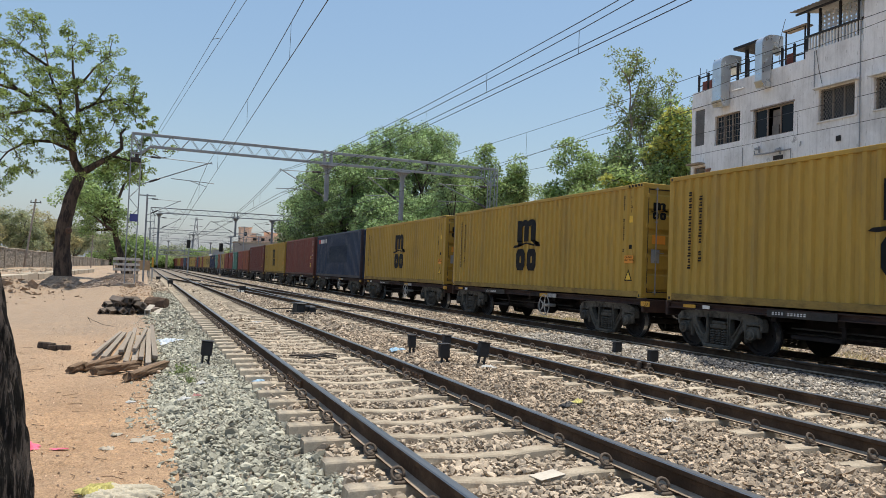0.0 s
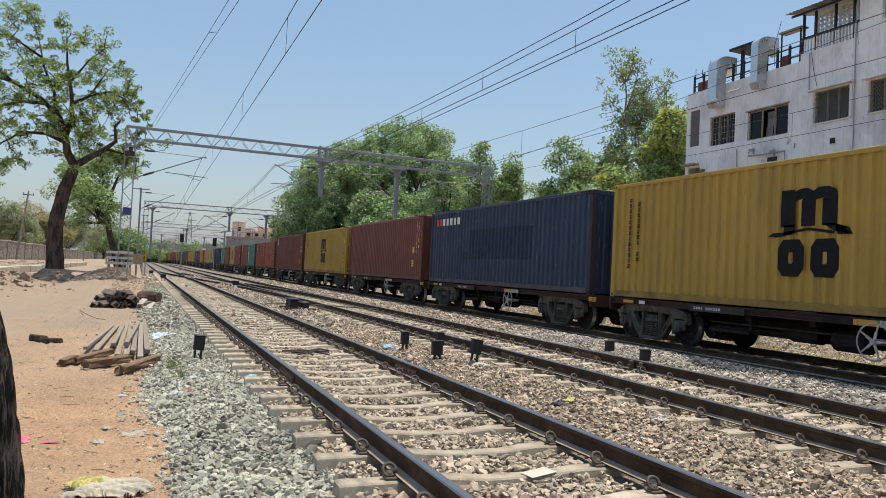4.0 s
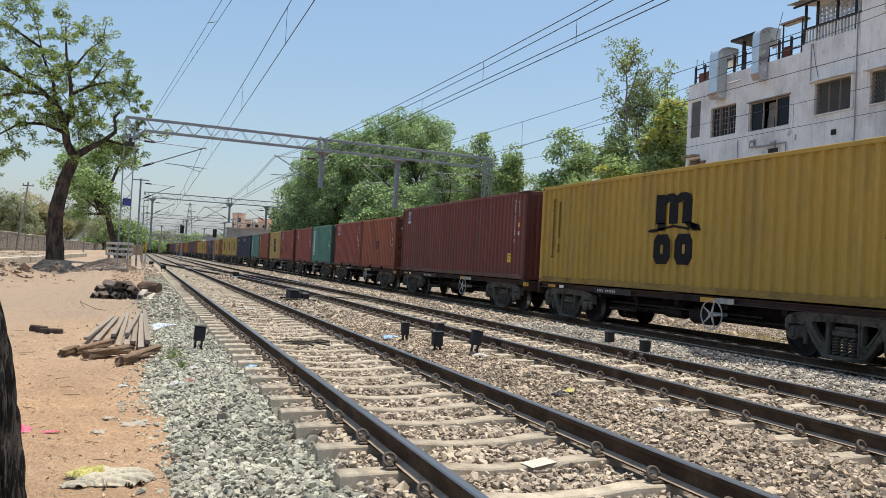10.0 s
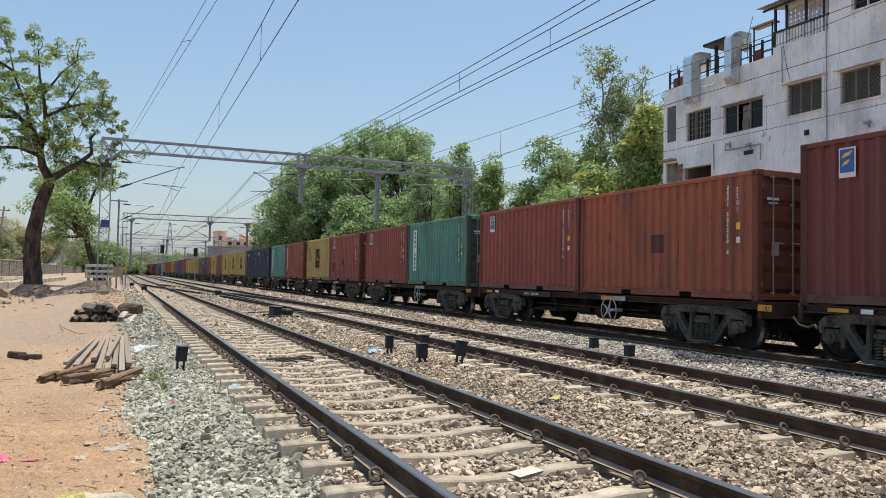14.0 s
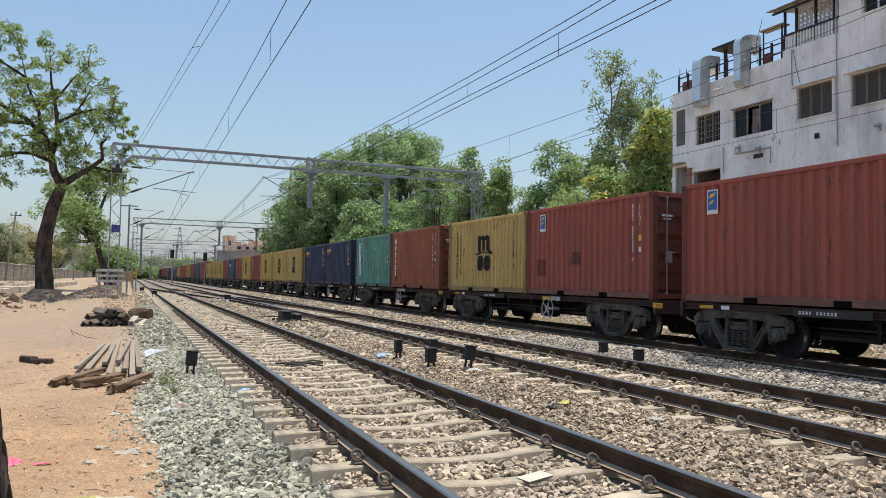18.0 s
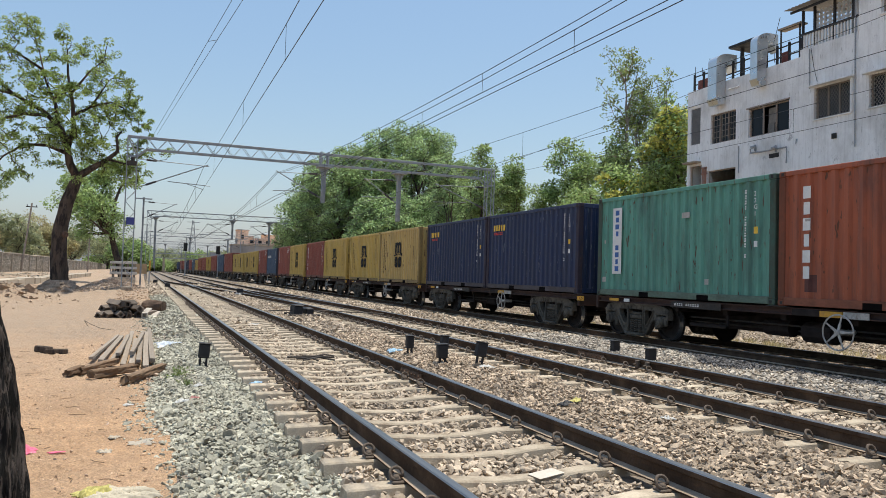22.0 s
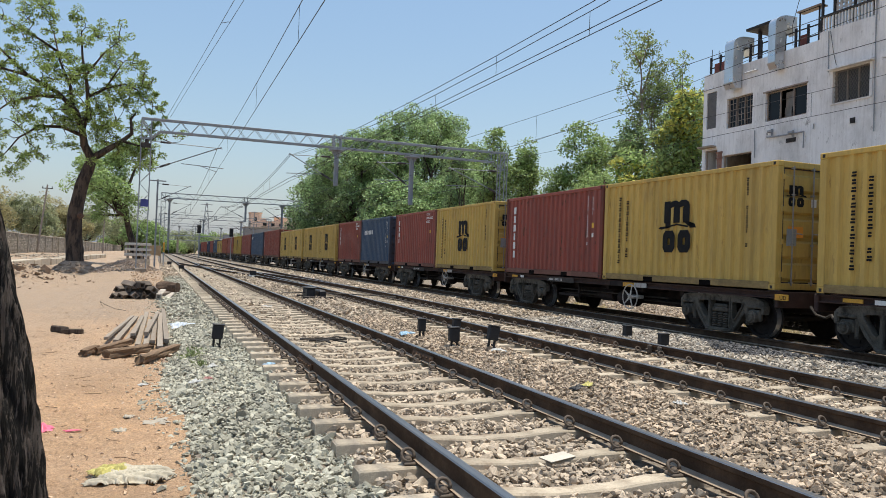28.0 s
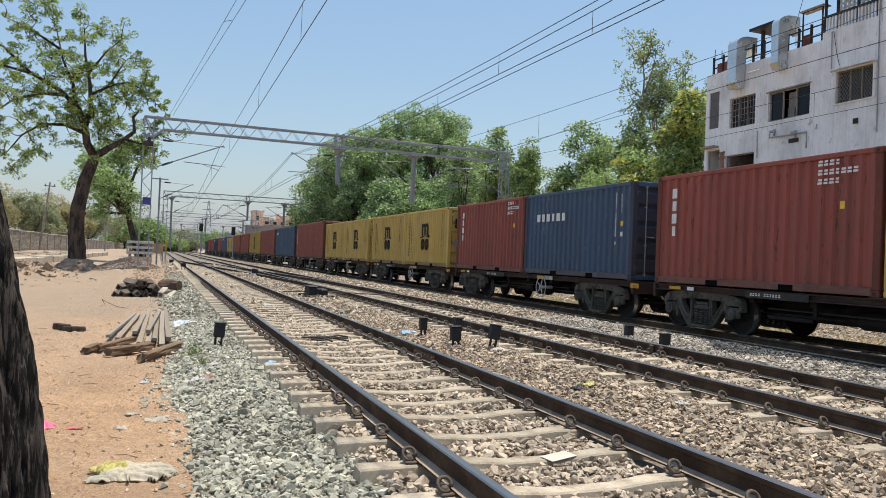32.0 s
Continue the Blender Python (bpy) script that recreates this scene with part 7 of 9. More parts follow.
def crown_points(centre, size, n, rng, hollow=0.35, lumps=5):
    """Clump centres in an uneven crown of several lobes."""
    lobes = [(np.zeros(3), 0.75)] + [(d / np.linalg.norm(d) * rng.uniform(0.45, 0.62), rng.uniform(0.38, 0.55)) for d in rng.normal(size=(lumps, 3))]
    out = []
    while len(out) < n:
        c, r = lobes[rng.integers(len(lobes))]
        d = rng.normal(size=3)
        d /= np.linalg.norm(d)
        p = c + d * r * rng.uniform(hollow, 1.0) ** 0.5
        if p[2] > -0.72:
            out.append(p)
    return np.array(centre) + np.array(out) * np.array(size)


def full_tree(name, label, base, height, width, n, per, leaf, leaf_size, seed, clump, crown_low=0.3, bark="bark", trunk_r=0.35, depth=None, lumps=6, hollow=0.4, group="", twig=0.03, lit_tips=None, lean=None):
    rng = np.random.default_rng(seed)
    b = Vector(base)
    height, width = height * 1.10, width * 1.10
    mid = (crown_low + 1) / 2 * height
    size = (width / 2, (depth or width) / 2, (1 - crown_low) / 2 * height * 1.05)
    cs = crown_points((b.x, b.y, b.z + mid), size, n, rng, hollow, lumps)
    fork = b + Vector((rng.uniform(-0.3, 0.3), rng.uniform(-0.3, 0.3), height * crown_low * 0.9))
    if lean:
        fork = b + Vector((lean[0], 0, lean[1]))
        cs[:, 0] += lean[2]
    trunk = bent(b - Vector((0, 0, 0.3)), fork, rng, 0.05, 5)
    limbs = []
    for i in range(9):
        target = Vector(cs[rng.integers(len(cs))])
        limbs.append((bent(fork, fork.lerp(target, 0.85), rng, 0.22, 6), trunk_r * 0.5))
    limbs.append((bent(fork, b + Vector((0, 0, height * 0.86)), rng, 0.10, 6), trunk_r * 0.6))
    return tree(name, label, trunk, trunk_r, limbs, cs, rng.uniform(0.7, 1.3, len(cs)) * clump, per, M[leaf], M[bark], leaf_size, seed, group, twig, lit_tips=lit_tips, puffs=True)


def dome_tree(name, label, base, height, width, n, per, leaf, leaf_size, seed, clump, low=0.12, depth=None, bark="bark", trunk_r=0.5, group="", uneven=0.27):
    """A broad tree with one closed rounded crown of many tufts, thin inside."""
    rng = np.random.default_rng(seed)
    b = Vector(base)
    rz, mid = height * (1 - low) * 0.56, height * (1 - (1 - low) * 0.56)
    size = np.array([width / 2, (depth or width) / 2, rz])
    out = []
    while len(out) < n:
        d = rng.normal(size=3)
        d /= np.linalg.norm(d)
        if d[2] < -0.62:
            continue
        bulge = 1 + uneven * noise.noise(Vector(d * 2.1 + seed)) + 0.7 * uneven * noise.noise(Vector(d * 5.0 + seed))
        out.append(d * bulge * (rng.uniform(0.86, 1.0) if rng.random() < 0.8 else rng.uniform(0.5, 0.8)))
    cs = np.array([b.x, b.y, b.z + mid]) + np.array(out) * size
    fork = b + Vector((0, 0, mid * 0.55))
    limbs = [(bent(fork, fork.lerp(Vector(cs[rng.integers(n)]), 0.85), rng, 0.2, 6), trunk_r * 0.5) for _ in range(12)]
    return tree(name, label, bent(b - Vector((0, 0, 0.3)), fork, rng, 0.05, 5), trunk_r, limbs, cs, rng.uniform(0.65, 1.3, n) * clump, per, M[leaf], M[bark], leaf_size, seed, group, 0.04, squash=0.85, puffs=True)


# the neem tree on the dirt path
nb = Vector((-4.2, 45.0, -0.4))


def neem(dx, dz, dy=0.0):
    return Vector((nb.x + dx, nb.y + dy, dz))


neem_trunk = [neem(0.0, -0.5), neem(-0.02, 0.4), neem(-0.10, 1.8), neem(-0.08, 3.2), neem(0.15, 4.6), neem(0.45, 5.6), neem(0.66, 6.2)]
rng = np.random.default_rng(21)
NEEM_LIMBS = [
    ([neem(0.62, 6.1), neem(0.2, 6.9, 0.1), neem(0.05, 7.8), neem(-0.25, 8.7, -0.2), neem(-1.2, 9.6, -0.3), neem(-2.6, 10.3, -0.5), neem(-4.4, 10.6, -0.8)], 0.247),
    ([neem(0.05, 7.7), neem(0.3, 8.8, 0.3), neem(0.2, 10.2, 0.3), neem(-0.1, 11.8, 0.2), neem(-0.2, 13.2, 0.1)], 0.165),
    ([neem(0.66, 6.2), neem(1.3, 6.7), neem(2.0, 7.2, 0.1), neem(2.6, 7.8, 0.2), neem(2.5, 8.6, 0.2), neem(2.75, 8.95, 0.2)], 0.210),
    ([neem(-0.4, 8.8, -0.2), neem(-0.6, 10.0), neem(-1.2, 11.4, 0.3), neem(-1.6, 13.0, 0.5)], 0.128),
    ([neem(0.2, 9.6, 0.3), neem(1.2, 10.3, 0.5), neem(2.1, 10.6, 0.4), neem(2.8, 10.3, 0.2), neem(3.2, 9.7)], 0.090),
    ([neem(-0.9, 9.4, -0.2), neem(-2.0, 9.2, -1.0), neem(-3.2, 8.6, -1.6), neem(-4.2, 7.6, -1.8)], 0.112),
    ([neem(0.1, 7.4), neem(-1.0, 7.9, 0.8), neem(-2.2, 7.9, 1.2), neem(-3.2, 7.2, 1.4), neem(-3.9, 6.2, 1.5)], 0.120),
    ([neem(0.1, 10.8, 0.2), neem(1.0, 12.0, -0.4), neem(1.8, 12.8, -0.6)], 0.075),
    ([neem(-1.4, 12.0, 0.3), neem(-2.8, 12.8), neem(-4.0, 13.2, -0.2)], 0.075),
    ([neem(2.1, 7.3, 0.1), neem(3.0, 7.1), neem(3.5, 7.5)], 0.090),
    ([neem(-2.6, 10.3, -0.5), neem(-4.0, 11.6, -0.4), neem(-5.6, 12.2)], 0.090),
    ([neem(-4.4, 10.6, -0.8), neem(-6.0, 10.2, -1.0), neem(-7.4, 9.2, -1.0)], 0.083),
    ([neem(1.1, 10.2, 0.4), neem(1.8, 11.6, 0.6), neem(2.0, 12.0, 0.8)], 0.060),
]
cl, cr = [], []
for path, r0 in NEEM_LIMBS:
    for i in range(len(path)):
        if i == 0 or (i == 1 and r0 > 0.2):
            continue
        k = 7 if r0 < 0.2 else 4
        for _ in range(k + (6 if path[i].x < nb.x else 3)):
            u = rng.uniform(0, 1)
            p = path[i - 1].lerp(path[i], u)
            q = p + Vector(rng.normal(size=3)) * 0.85 + Vector((0, 0, 0.15))
            if q.z > 5.0 and not (q.x > nb.x + 2.0 and q.z > 11.4) and not (q.x > nb.x + 3.3 and q.z > 8.5):
                cl.append(q[:])
                cr.append(rng.uniform(0.17, 0.34))
for x, z in ((0.9, 7.5), (1.2, 7.9), (0.7, 8.1), (1.5, 7.4), (2.9, 6.9), (3.3, 6.7), (3.0, 6.4), (2.6, 6.7), (1.0, 8.4), (0.5, 7.7)):
    for _ in range(3):
        cl.append((neem(x, z) + Vector(rng.normal(size=3)) * 0.25)[:])
        cr.append(0.38)
for x, z in ((3.0, 10.6), (2.8, 11.4), (3.4, 9.6), (2.3, 12.0), (1.6, 12.9), (0.6, 13.6), (-0.6, 14.2), (-2.3, 14.6), (-1.9, 14.2), (-1.4, 13.9), (-3.0, 14.1), (-3.7, 5.4), (-3.0, 5.8), (-4.4, 5.9), (-2.2, 6.2)):
    for _ in range(3):
        cl.append((neem(x, z) + Vector(rng.normal(size=3)) * 0.3)[:])
        cr.append(rng.uniform(0.2, 0.36))
for x, z in ((3.6, 9.2), (3.9, 9.6), (3.7, 10.3), (4.2, 9.1), (3.3, 11.0), (3.5, 8.6), (4.0, 8.5), (2.6, 11.8), (3.0, 9.9), (4.3, 9.5)):
    for _ in range(2):
        cl.append((neem(x, z) + Vector(rng.normal(size=3)) * 0.2)[:])
        cr.append(rng.uniform(0.12, 0.2))
neem_tree = tree("neem_tree", "tall neem tree with a dark leaning trunk and sparse fresh leaves", neem_trunk, 0.50, NEEM_LIMBS, cl, cr, 80, M["leaf_neem"], M["bark"], 0.135, 22, "trees beside the dirt path", 0.022, 0.1, 0.7, broad=0.26, puffs=True, rough=True)
part("burl", Shape().ring((nb.x + 0.20, nb.y - 0.40, 2.95), (0.35, -1, 0.1), 0.10, 0.075, 16, 8).box((nb.x + 0.10, nb.y - 0.40, 2.78), (nb.x + 0.26, nb.y - 0.28, 3.12), 0.05), surface("healed_scar", (0.135, 0.075, 0.050), 0.9, vary=0.3, scale=9.0, fine=30.0, bump=0.8, relief=0.03), neem_tree, "reddish healed scar on the trunk", smooth=True)
mound_v, mound_f, ns = [], [], 72
rings = ((1.42, -0.55), (1.30, -0.32), (1.16, -0.16), (1.10, -0.06), (1.00, 0.04), (0.97, 0.12), (0.84, 0.20), (0.80, 0.27), (0.66, 0.34), (0.52, 0.44))
for k, (r, z) in enumerate(rings):
    for i in range(ns):
        a = 2 * math.pi * i / ns
        ca, sa = math.cos(a), math.sin(a)
        q = r * (1 + 0.16 * noise.noise(Vector((ca * 2.2, sa * 2.2, k * 0.25))) + 0.13 * noise.noise(Vector((ca * 6, sa * 6, k * 0.6))) + 0.07 * noise.noise(Vector((ca * 15, sa * 15, k * 1.3))))
        mound_v.append((nb.x + q * ca, nb.y + q * sa, z + 0.07 * noise.noise(Vector((5 * ca, 5 * sa, 5 + k)))))
    if k:
        mound_f += [((k - 1) * ns + i, (k - 1) * ns + (i + 1) % ns, k * ns + (i + 1) % ns, k * ns + i) for i in range(ns)]
mound_f.append(tuple((len(rings) - 1) * ns + i for i in range(ns)))
thing("root_mound", Shape().add(mound_v, mound_f), surface("root_earth", (0.36, 0.265, 0.19), 0.95, vary=0.3, scale=3.0, fine=18.0, bump=1.0, relief=0.05, dirt=(0.09, 0.062, 0.046), dirt_amount=0.45, dirt_scale=4.0, stretch=(1, 1, 2.5)), "low mound of gnarled roots and earth round the neem trunk", "roots")

# a trunk close to the camera
ct = thing("near_tree", None, None, "rough dark tree trunk standing close beside the dirt path", "tree")
cv, cf, rng = [], [], np.random.default_rng(9)
ns, nz = 220, 230
for j in range(nz):
    z = -0.45 + j * 0.0196
    c = Vector((-0.474 - 0.0035 * z - 0.094 * min(z, 1.4) ** 2 - 0.264 * max(z - 1.4, 0), 2.56 + 0.05 * z, z))
    r0 = 0.207 + 0.10 * max(0, 0.25 - z) ** 1.5 - 0.012 * z
    for i in range(ns):
        a = 2 * math.pi * i / ns
        q = Vector((math.cos(a) * 4.4, math.sin(a) * 4.4, z * 0.8))
        q2 = Vector((math.cos(a) * 8.5 + 7, math.sin(a) * 8.5, z * 2.2))
        fissure = (1 - min(1, abs(noise.noise(q * 2.2)) * 4.5)) * 0.020 + (1 - min(1, abs(noise.noise(q2)) * 2.4)) * 0.034
        rough = 0.014 * noise.noise(q) + 0.010 * noise.noise(Vector((math.cos(a) * 16, math.sin(a) * 16, z * 9)))
        r = r0 + 0.022 + rough - fissure
        cv.append((c.x + r * math.cos(a), c.y + r * math.sin(a), z))
cf = [(j * ns + i, j * ns + (i + 1) % ns, (j + 1) * ns + (i + 1) % ns, (j + 1) * ns + i) for j in range(nz - 1) for i in range(ns)] + [tuple((nz - 1) * ns + i for i in range(ns))]
part("trunk", Shape().add(cv, cf), surface("near_bark", (0.165, 0.132, 0.114), 0.95, vary=0.45, scale=44.0, fine=95.0, bump=1.0, relief=0.04, stretch=(1, 1, 0.10), dirt=(0.012, 0.010, 0.009), dirt_amount=1.0, dirt_scale=52.0, dirt_range=(0.455, 0.515), rust=(0.012, 0.010, 0.009), rust_amount=0.6), ct, smooth=True)

for i in range(4):
    a = 0.4 + i * 1.6
    part("root", Shape().tube([(-0.47 + 0.16 * math.cos(a), 2.56 + 0.16 * math.sin(a), -0.05), (-0.47 + 0.32 * math.cos(a), 2.56 + 0.32 * math.sin(a), -0.26), (-0.47 + 0.55 * math.cos(a), 2.56 + 0.55 * math.sin(a), -0.42)], [0.12, 0.09, 0.04], 8), bpy.data.materials["near_bark"], ct, smooth=True)
for sx in (-1, 1):
    part("limb", Shape().tube([(-1.30, 2.75, 3.8), (-1.45 + 0.5 * sx, 2.8, 4.6), (-1.6 + 0.9 * sx, 2.6, 5.6)], [0.17, 0.13, 0.08], 8), bpy.data.materials["near_bark"], ct, smooth=True)

# trees left of the tracks
full_tree("tree", "leaning leafy tree beside the dirt path", (-1.7, 80, 0.0), 11.5, 9.4, 135, 110, "leaf_mid", 0.26, 31, 0.75, 0.22, trunk_r=0.42, lean=(-1.4, 4.6, -2.2), lumps=9, hollow=0.3, group="trees beside the dirt path")
for i, (x, y, hh, ww, leaf) in enumerate(((-31, 165, 14, 13, "leaf_olive"), (-24, 172, 11, 10, "leaf_far"), (-38, 190, 16, 16, "leaf_far"), (-19, 185, 10, 9, "leaf_olive"), (-18, 205, 11, 11, "leaf_far"), (-22, 240, 13, 14, "leaf_far"),
                                              (-8, 250, 12, 12, "leaf_far"), (-30, 230, 14, 15, "leaf_olive"), (-2.5, 170, 7, 6, "leaf_far"), (-2.0, 120, 5.5, 4.5, "leaf_mid"), (-12, 290, 13, 14, "leaf_far"))):
    full_tree("tree", "distant dusty green tree behind the boundary wall", (x, y, -0.2), hh, ww, 90, 110, leaf, 0.40, 40 + i, 1.3, 0.12, trunk_r=0.3, group="distant trees", twig=0.05)
for i, (x, y, hh, ww, leaf) in enumerate(((8, 345, 9, 20, "leaf_far"), (-4, 335, 8.5, 18, "leaf_far"), (20, 350, 11, 12, "leaf_mid"), (26, 310, 8, 12, "leaf_far"), (32, 280, 8, 12, "leaf_mid"), (36, 330, 9, 16, "leaf_far"), (2, 330, 5, 9, "leaf_far"), (-16, 330, 12, 20, "leaf_far"), (-6, 300, 4.5, 12, "leaf_far"), (4, 310, 4, 12, "leaf_mid"), (12, 318, 4.5, 12, "leaf_far"), (-14, 300, 5, 12, "leaf_mid"))):
    full_tree("tree", "hazy green tree at the far end of the line", (x, y, -0.3), hh, ww, 80, 80, leaf, 0.65, 60 + i, 1.8, 0.1, trunk_r=0.3, group="distant trees", twig=0.06)

# the big dark trees behind the train
for i, (x, y, hh, ww, n) in enumerate(((32.0, 92, 21.6, 17.0, 330), (24.3, 93, 18.2, 14.0, 270), (36.5, 96, 20.0, 13.0, 200), (21.4, 100, 13.4, 10.0, 160), (27.0, 80, 10.5, 11.0, 170), (33.5, 80, 11.5, 9.0, 120))):
    dome_tree("shade_tree", "big dense dark green shade tree beyond the tracks", (x, y, -0.3), hh, ww, n, 210, "leaf_dark", 0.30, 80 + i, 1.05, group="shade trees beyond the tracks")
# slender trees to their right
for i, (x, y, hh, ww, leaf) in enumerate(((25.7, 55, 12.0, 3.2, "leaf_mid"), (27.8, 54.5, 12.0, 3.2, "leaf_mid"), (30.0, 57, 11.6, 3.0, "leaf_mid"), (32.5, 58, 10.4, 3.4, "leaf_mid"), (24.0, 58, 11.0, 3.6, "leaf_dark"), (29.0, 60, 10.2, 3.8, "leaf_mid"))):
    full_tree("slender_tree", "slender upright green tree with a loose crown", (x, y, -0.3), hh, ww, 75, 80, leaf, 0.22, 100 + i, 0.55, 0.22, trunk_r=0.16, lumps=5, hollow=0.1, group="slender trees beyond the tracks")
full_tree("tree", "round bushy green tree beyond the tracks", (34.7, 55.0, -0.3), 12.3, 5.8, 120, 110, "leaf_mid", 0.24, 111, 0.85, 0.35, trunk_r=0.25, group="trees by the building")
full_tree("tree", "round bushy green tree beyond the tracks", (32.6, 51, -0.3), 8.6, 4.6, 90, 100, "leaf_mid", 0.22, 112, 0.8, 0.3, trunk_r=0.22, group="trees by the building")
full_tree("tree", "bushy yellow-green tree against the building's corner", (28.6, 37.6, -0.3), 8.4, 5.6, 120, 80, "leaf_mid", 0.27, 113, 0.62, 0.3, trunk_r=0.25, lumps=7, lit_tips="leaf_yellow", group="trees by the building")
full_tree("tree", "bushy yellow-green tree against the building's corner", (28.0, 33.4, -0.3), 12.6, 4.6, 150, 70, "leaf_mid", 0.25, 114, 0.60, 0.3, trunk_r=0.22, lumps=7, lit_tips="leaf_yellow", group="trees by the building")
full_tree("tree", "low leafy tree beside the building", (27.0, 40.5, -0.3), 7.6, 5.0, 90, 80, "leaf_mid", 0.22, 115, 0.7, 0.25, trunk_r=0.2, group="trees by the building")
# the tall airy tree
rng = np.random.default_rng(130)
tb = Vector((33.8, 45.5, -0.4))
tall_limbs, tall_c, tall_r = [], [], []
stems = [bent(tb + Vector((0, 0, 8.5)), tb + Vector((-0.4, 0.3, 18.2)), rng, 0.06, 9), bent(tb + Vector((1.5, -0.5, 0)), tb + Vector((3.0, -0.2, 16.6)), rng, 0.05, 9)]
tall_limbs += [(stems[0], 0.16), (stems[1], 0.20)]
for k, stem in enumerate(stems):
    for i in range(15):
        p0 = Vector(stem[int(rng.integers(1 if k == 0 else 5, 9))])
        a = rng.uniform(0, 2 * math.pi)
        out = rng.uniform(0.7, 2.7)
        end = p0 + Vector((math.cos(a) * out, math.sin(a) * out, rng.uniform(1.4, 3.6)))
        end.z = min(end.z, tb.z + 18.6)
        path = bent(p0, end, rng, 0.14, 6)
        tall_limbs.append((path, 0.055))
        for p in path[2:]:
            for _ in range(3):
                q = Vector(p) + Vector(rng.normal(size=3)) * 0.34
                tall_c.append(q[:])
                tall_r.append(rng.uniform(0.16, 0.36))
for cx, cz, spread, many in ((-1.7, 11.3, 0.75, 26), (0.9, 10.4, 0.5, 12), (3.6, 11.6, 0.9, 30)):     # thicker low foliage
    for _ in range(many):
        tall_c.append((tb + Vector((cx, 0.0, cz)) + Vector(rng.normal(size=3)) * spread)[:])
        tall_r.append(rng.uniform(0.25, 0.5))
tree("tall_tree", "tall airy tree with two pale stems and thin foliage", bent(tb, tb + Vector((0, 0, 8.5)), rng, 0.02, 5), 0.24, tall_limbs, tall_c, tall_r, 16, M["leaf_dry"], M["bark_pale"], 0.19, 131, "trees by the building", 0.014, puffs=True)
full_tree("tree", "airy tree with pale trunk and thin foliage", (36.2, 46.4, -0.4), 15.4, 4.6, 90, 60, "leaf_dry", 0.18, 116, 0.55, 0.66, bark="bark_pale", trunk_r=0.2, hollow=0.15, group="trees by the building")
full_tree("tree", "dark leafy tree with a pale trunk", (31.7, 45.0, -0.4), 11.6, 3.4, 60, 80, "leaf_dark", 0.22, 117, 0.55, 0.7, bark="bark_pale", trunk_r=0.18, group="trees by the building")
full_tree("tree", "dark leafy tree with a pale trunk", (36.8, 43.0, -0.4), 12.0, 5.0, 60, 75, "leaf_dark", 0.20, 118, 0.55, 0.72, bark="bark_pale", trunk_r=0.2, group="trees by the building")


# ---- things beside the tracks ----
def g(x, y):
    return float(ground_z(x, y))


def track_box(x, y, z, height, w, lean=0.0):
    """A small black lineside terminal box on two legs."""
    b = thing("lineside_box", None, None, "small black terminal box on two short iron legs in the ballast", "terminal box", "terminal boxes beside the rails", at=pose(x, y, z, 0, lean, 0))
    part("case", Shape().box((-w / 2, -0.05, height - 0.22), (w / 2, 0.07, height), 0.012), M["black_steel"], b)
    part("lid", Shape().box((-w / 2 - 0.012, -0.062, height), (w / 2 + 0.012, 0.082, height + 0.018), 0.006), M["black_steel"], b)
    for s in (-1, 1):
        part("leg", Shape().box((s * w * 0.28 - 0.016, -0.012, -0.15), (s * w * 0.28 + 0.016, 0.012, height - 0.215)), M["black_steel"], b)
    part("cable", Shape().tube([(0, 0.0, 0.12), (0.06, -0.04, 0.06), (0.16, -0.05, -0.02)], 0.010, 5), M["black_steel"], b)


for x, y, h_, w_, l_ in ((0.94, 12.2, 0.40, 0.20, 4), (4.53, 12.5, 0.36, 0.155, 0), (4.60, 11.1, 0.34, 0.20, -2), (4.80, 11.55, 0.42, 0.15, 3), (4.92, 10.4, 0.40, 0.20, 9), (9.06, 12.6, 0.24, 0.20, 0), (8.82, 11.15, 0.24, 0.22, 0)):
    track_box(x, y, float(bed_z(x, y)) - 0.02, h_, w_ * 0.84, l_)
for x, y in ((1.55, 52.0), (1.0, 66.0), (5.05, 42.0)):
    track_box(x, y, -0.25, 0.5, 0.35)

pm = thing("point_machine", None, None, "dark point machine and rods beside the turnout", "point machine")
zp = float(bed_z(4.9, 24)) + 0.0
part("case", Shape().box((4.55, 23.5, zp), (4.82, 24.3, zp + 0.30), 0.04).box((4.95, 23.6, zp), (5.20, 24.4, zp + 0.24), 0.04), M["black_steel"], pm)
part("lid", Shape().box((4.52, 23.46, zp + 0.30), (4.85, 24.34, zp + 0.335), 0.015), M["black_steel"], pm)
part("support_beam", Shape().box((4.40, 23.3, zp - 0.02), (5.35, 23.42, zp + 0.05), 0.01), M["iron"], pm)
part("support_beam", Shape().box((4.40, 24.45, zp - 0.02), (5.35, 24.57, zp + 0.05), 0.01), M["iron"], pm)
part("rod", Shape().tube([(5.1, 24.0, zp + 0.15), (7.7, 24.0, zp + 0.05)], 0.018, 6).tube([(3.8, 23.9, zp + 0.12), (4.6, 23.9, zp + 0.15)], 0.018, 6), M["iron"], pm)

# planks and timbers
rng = random.Random(4)
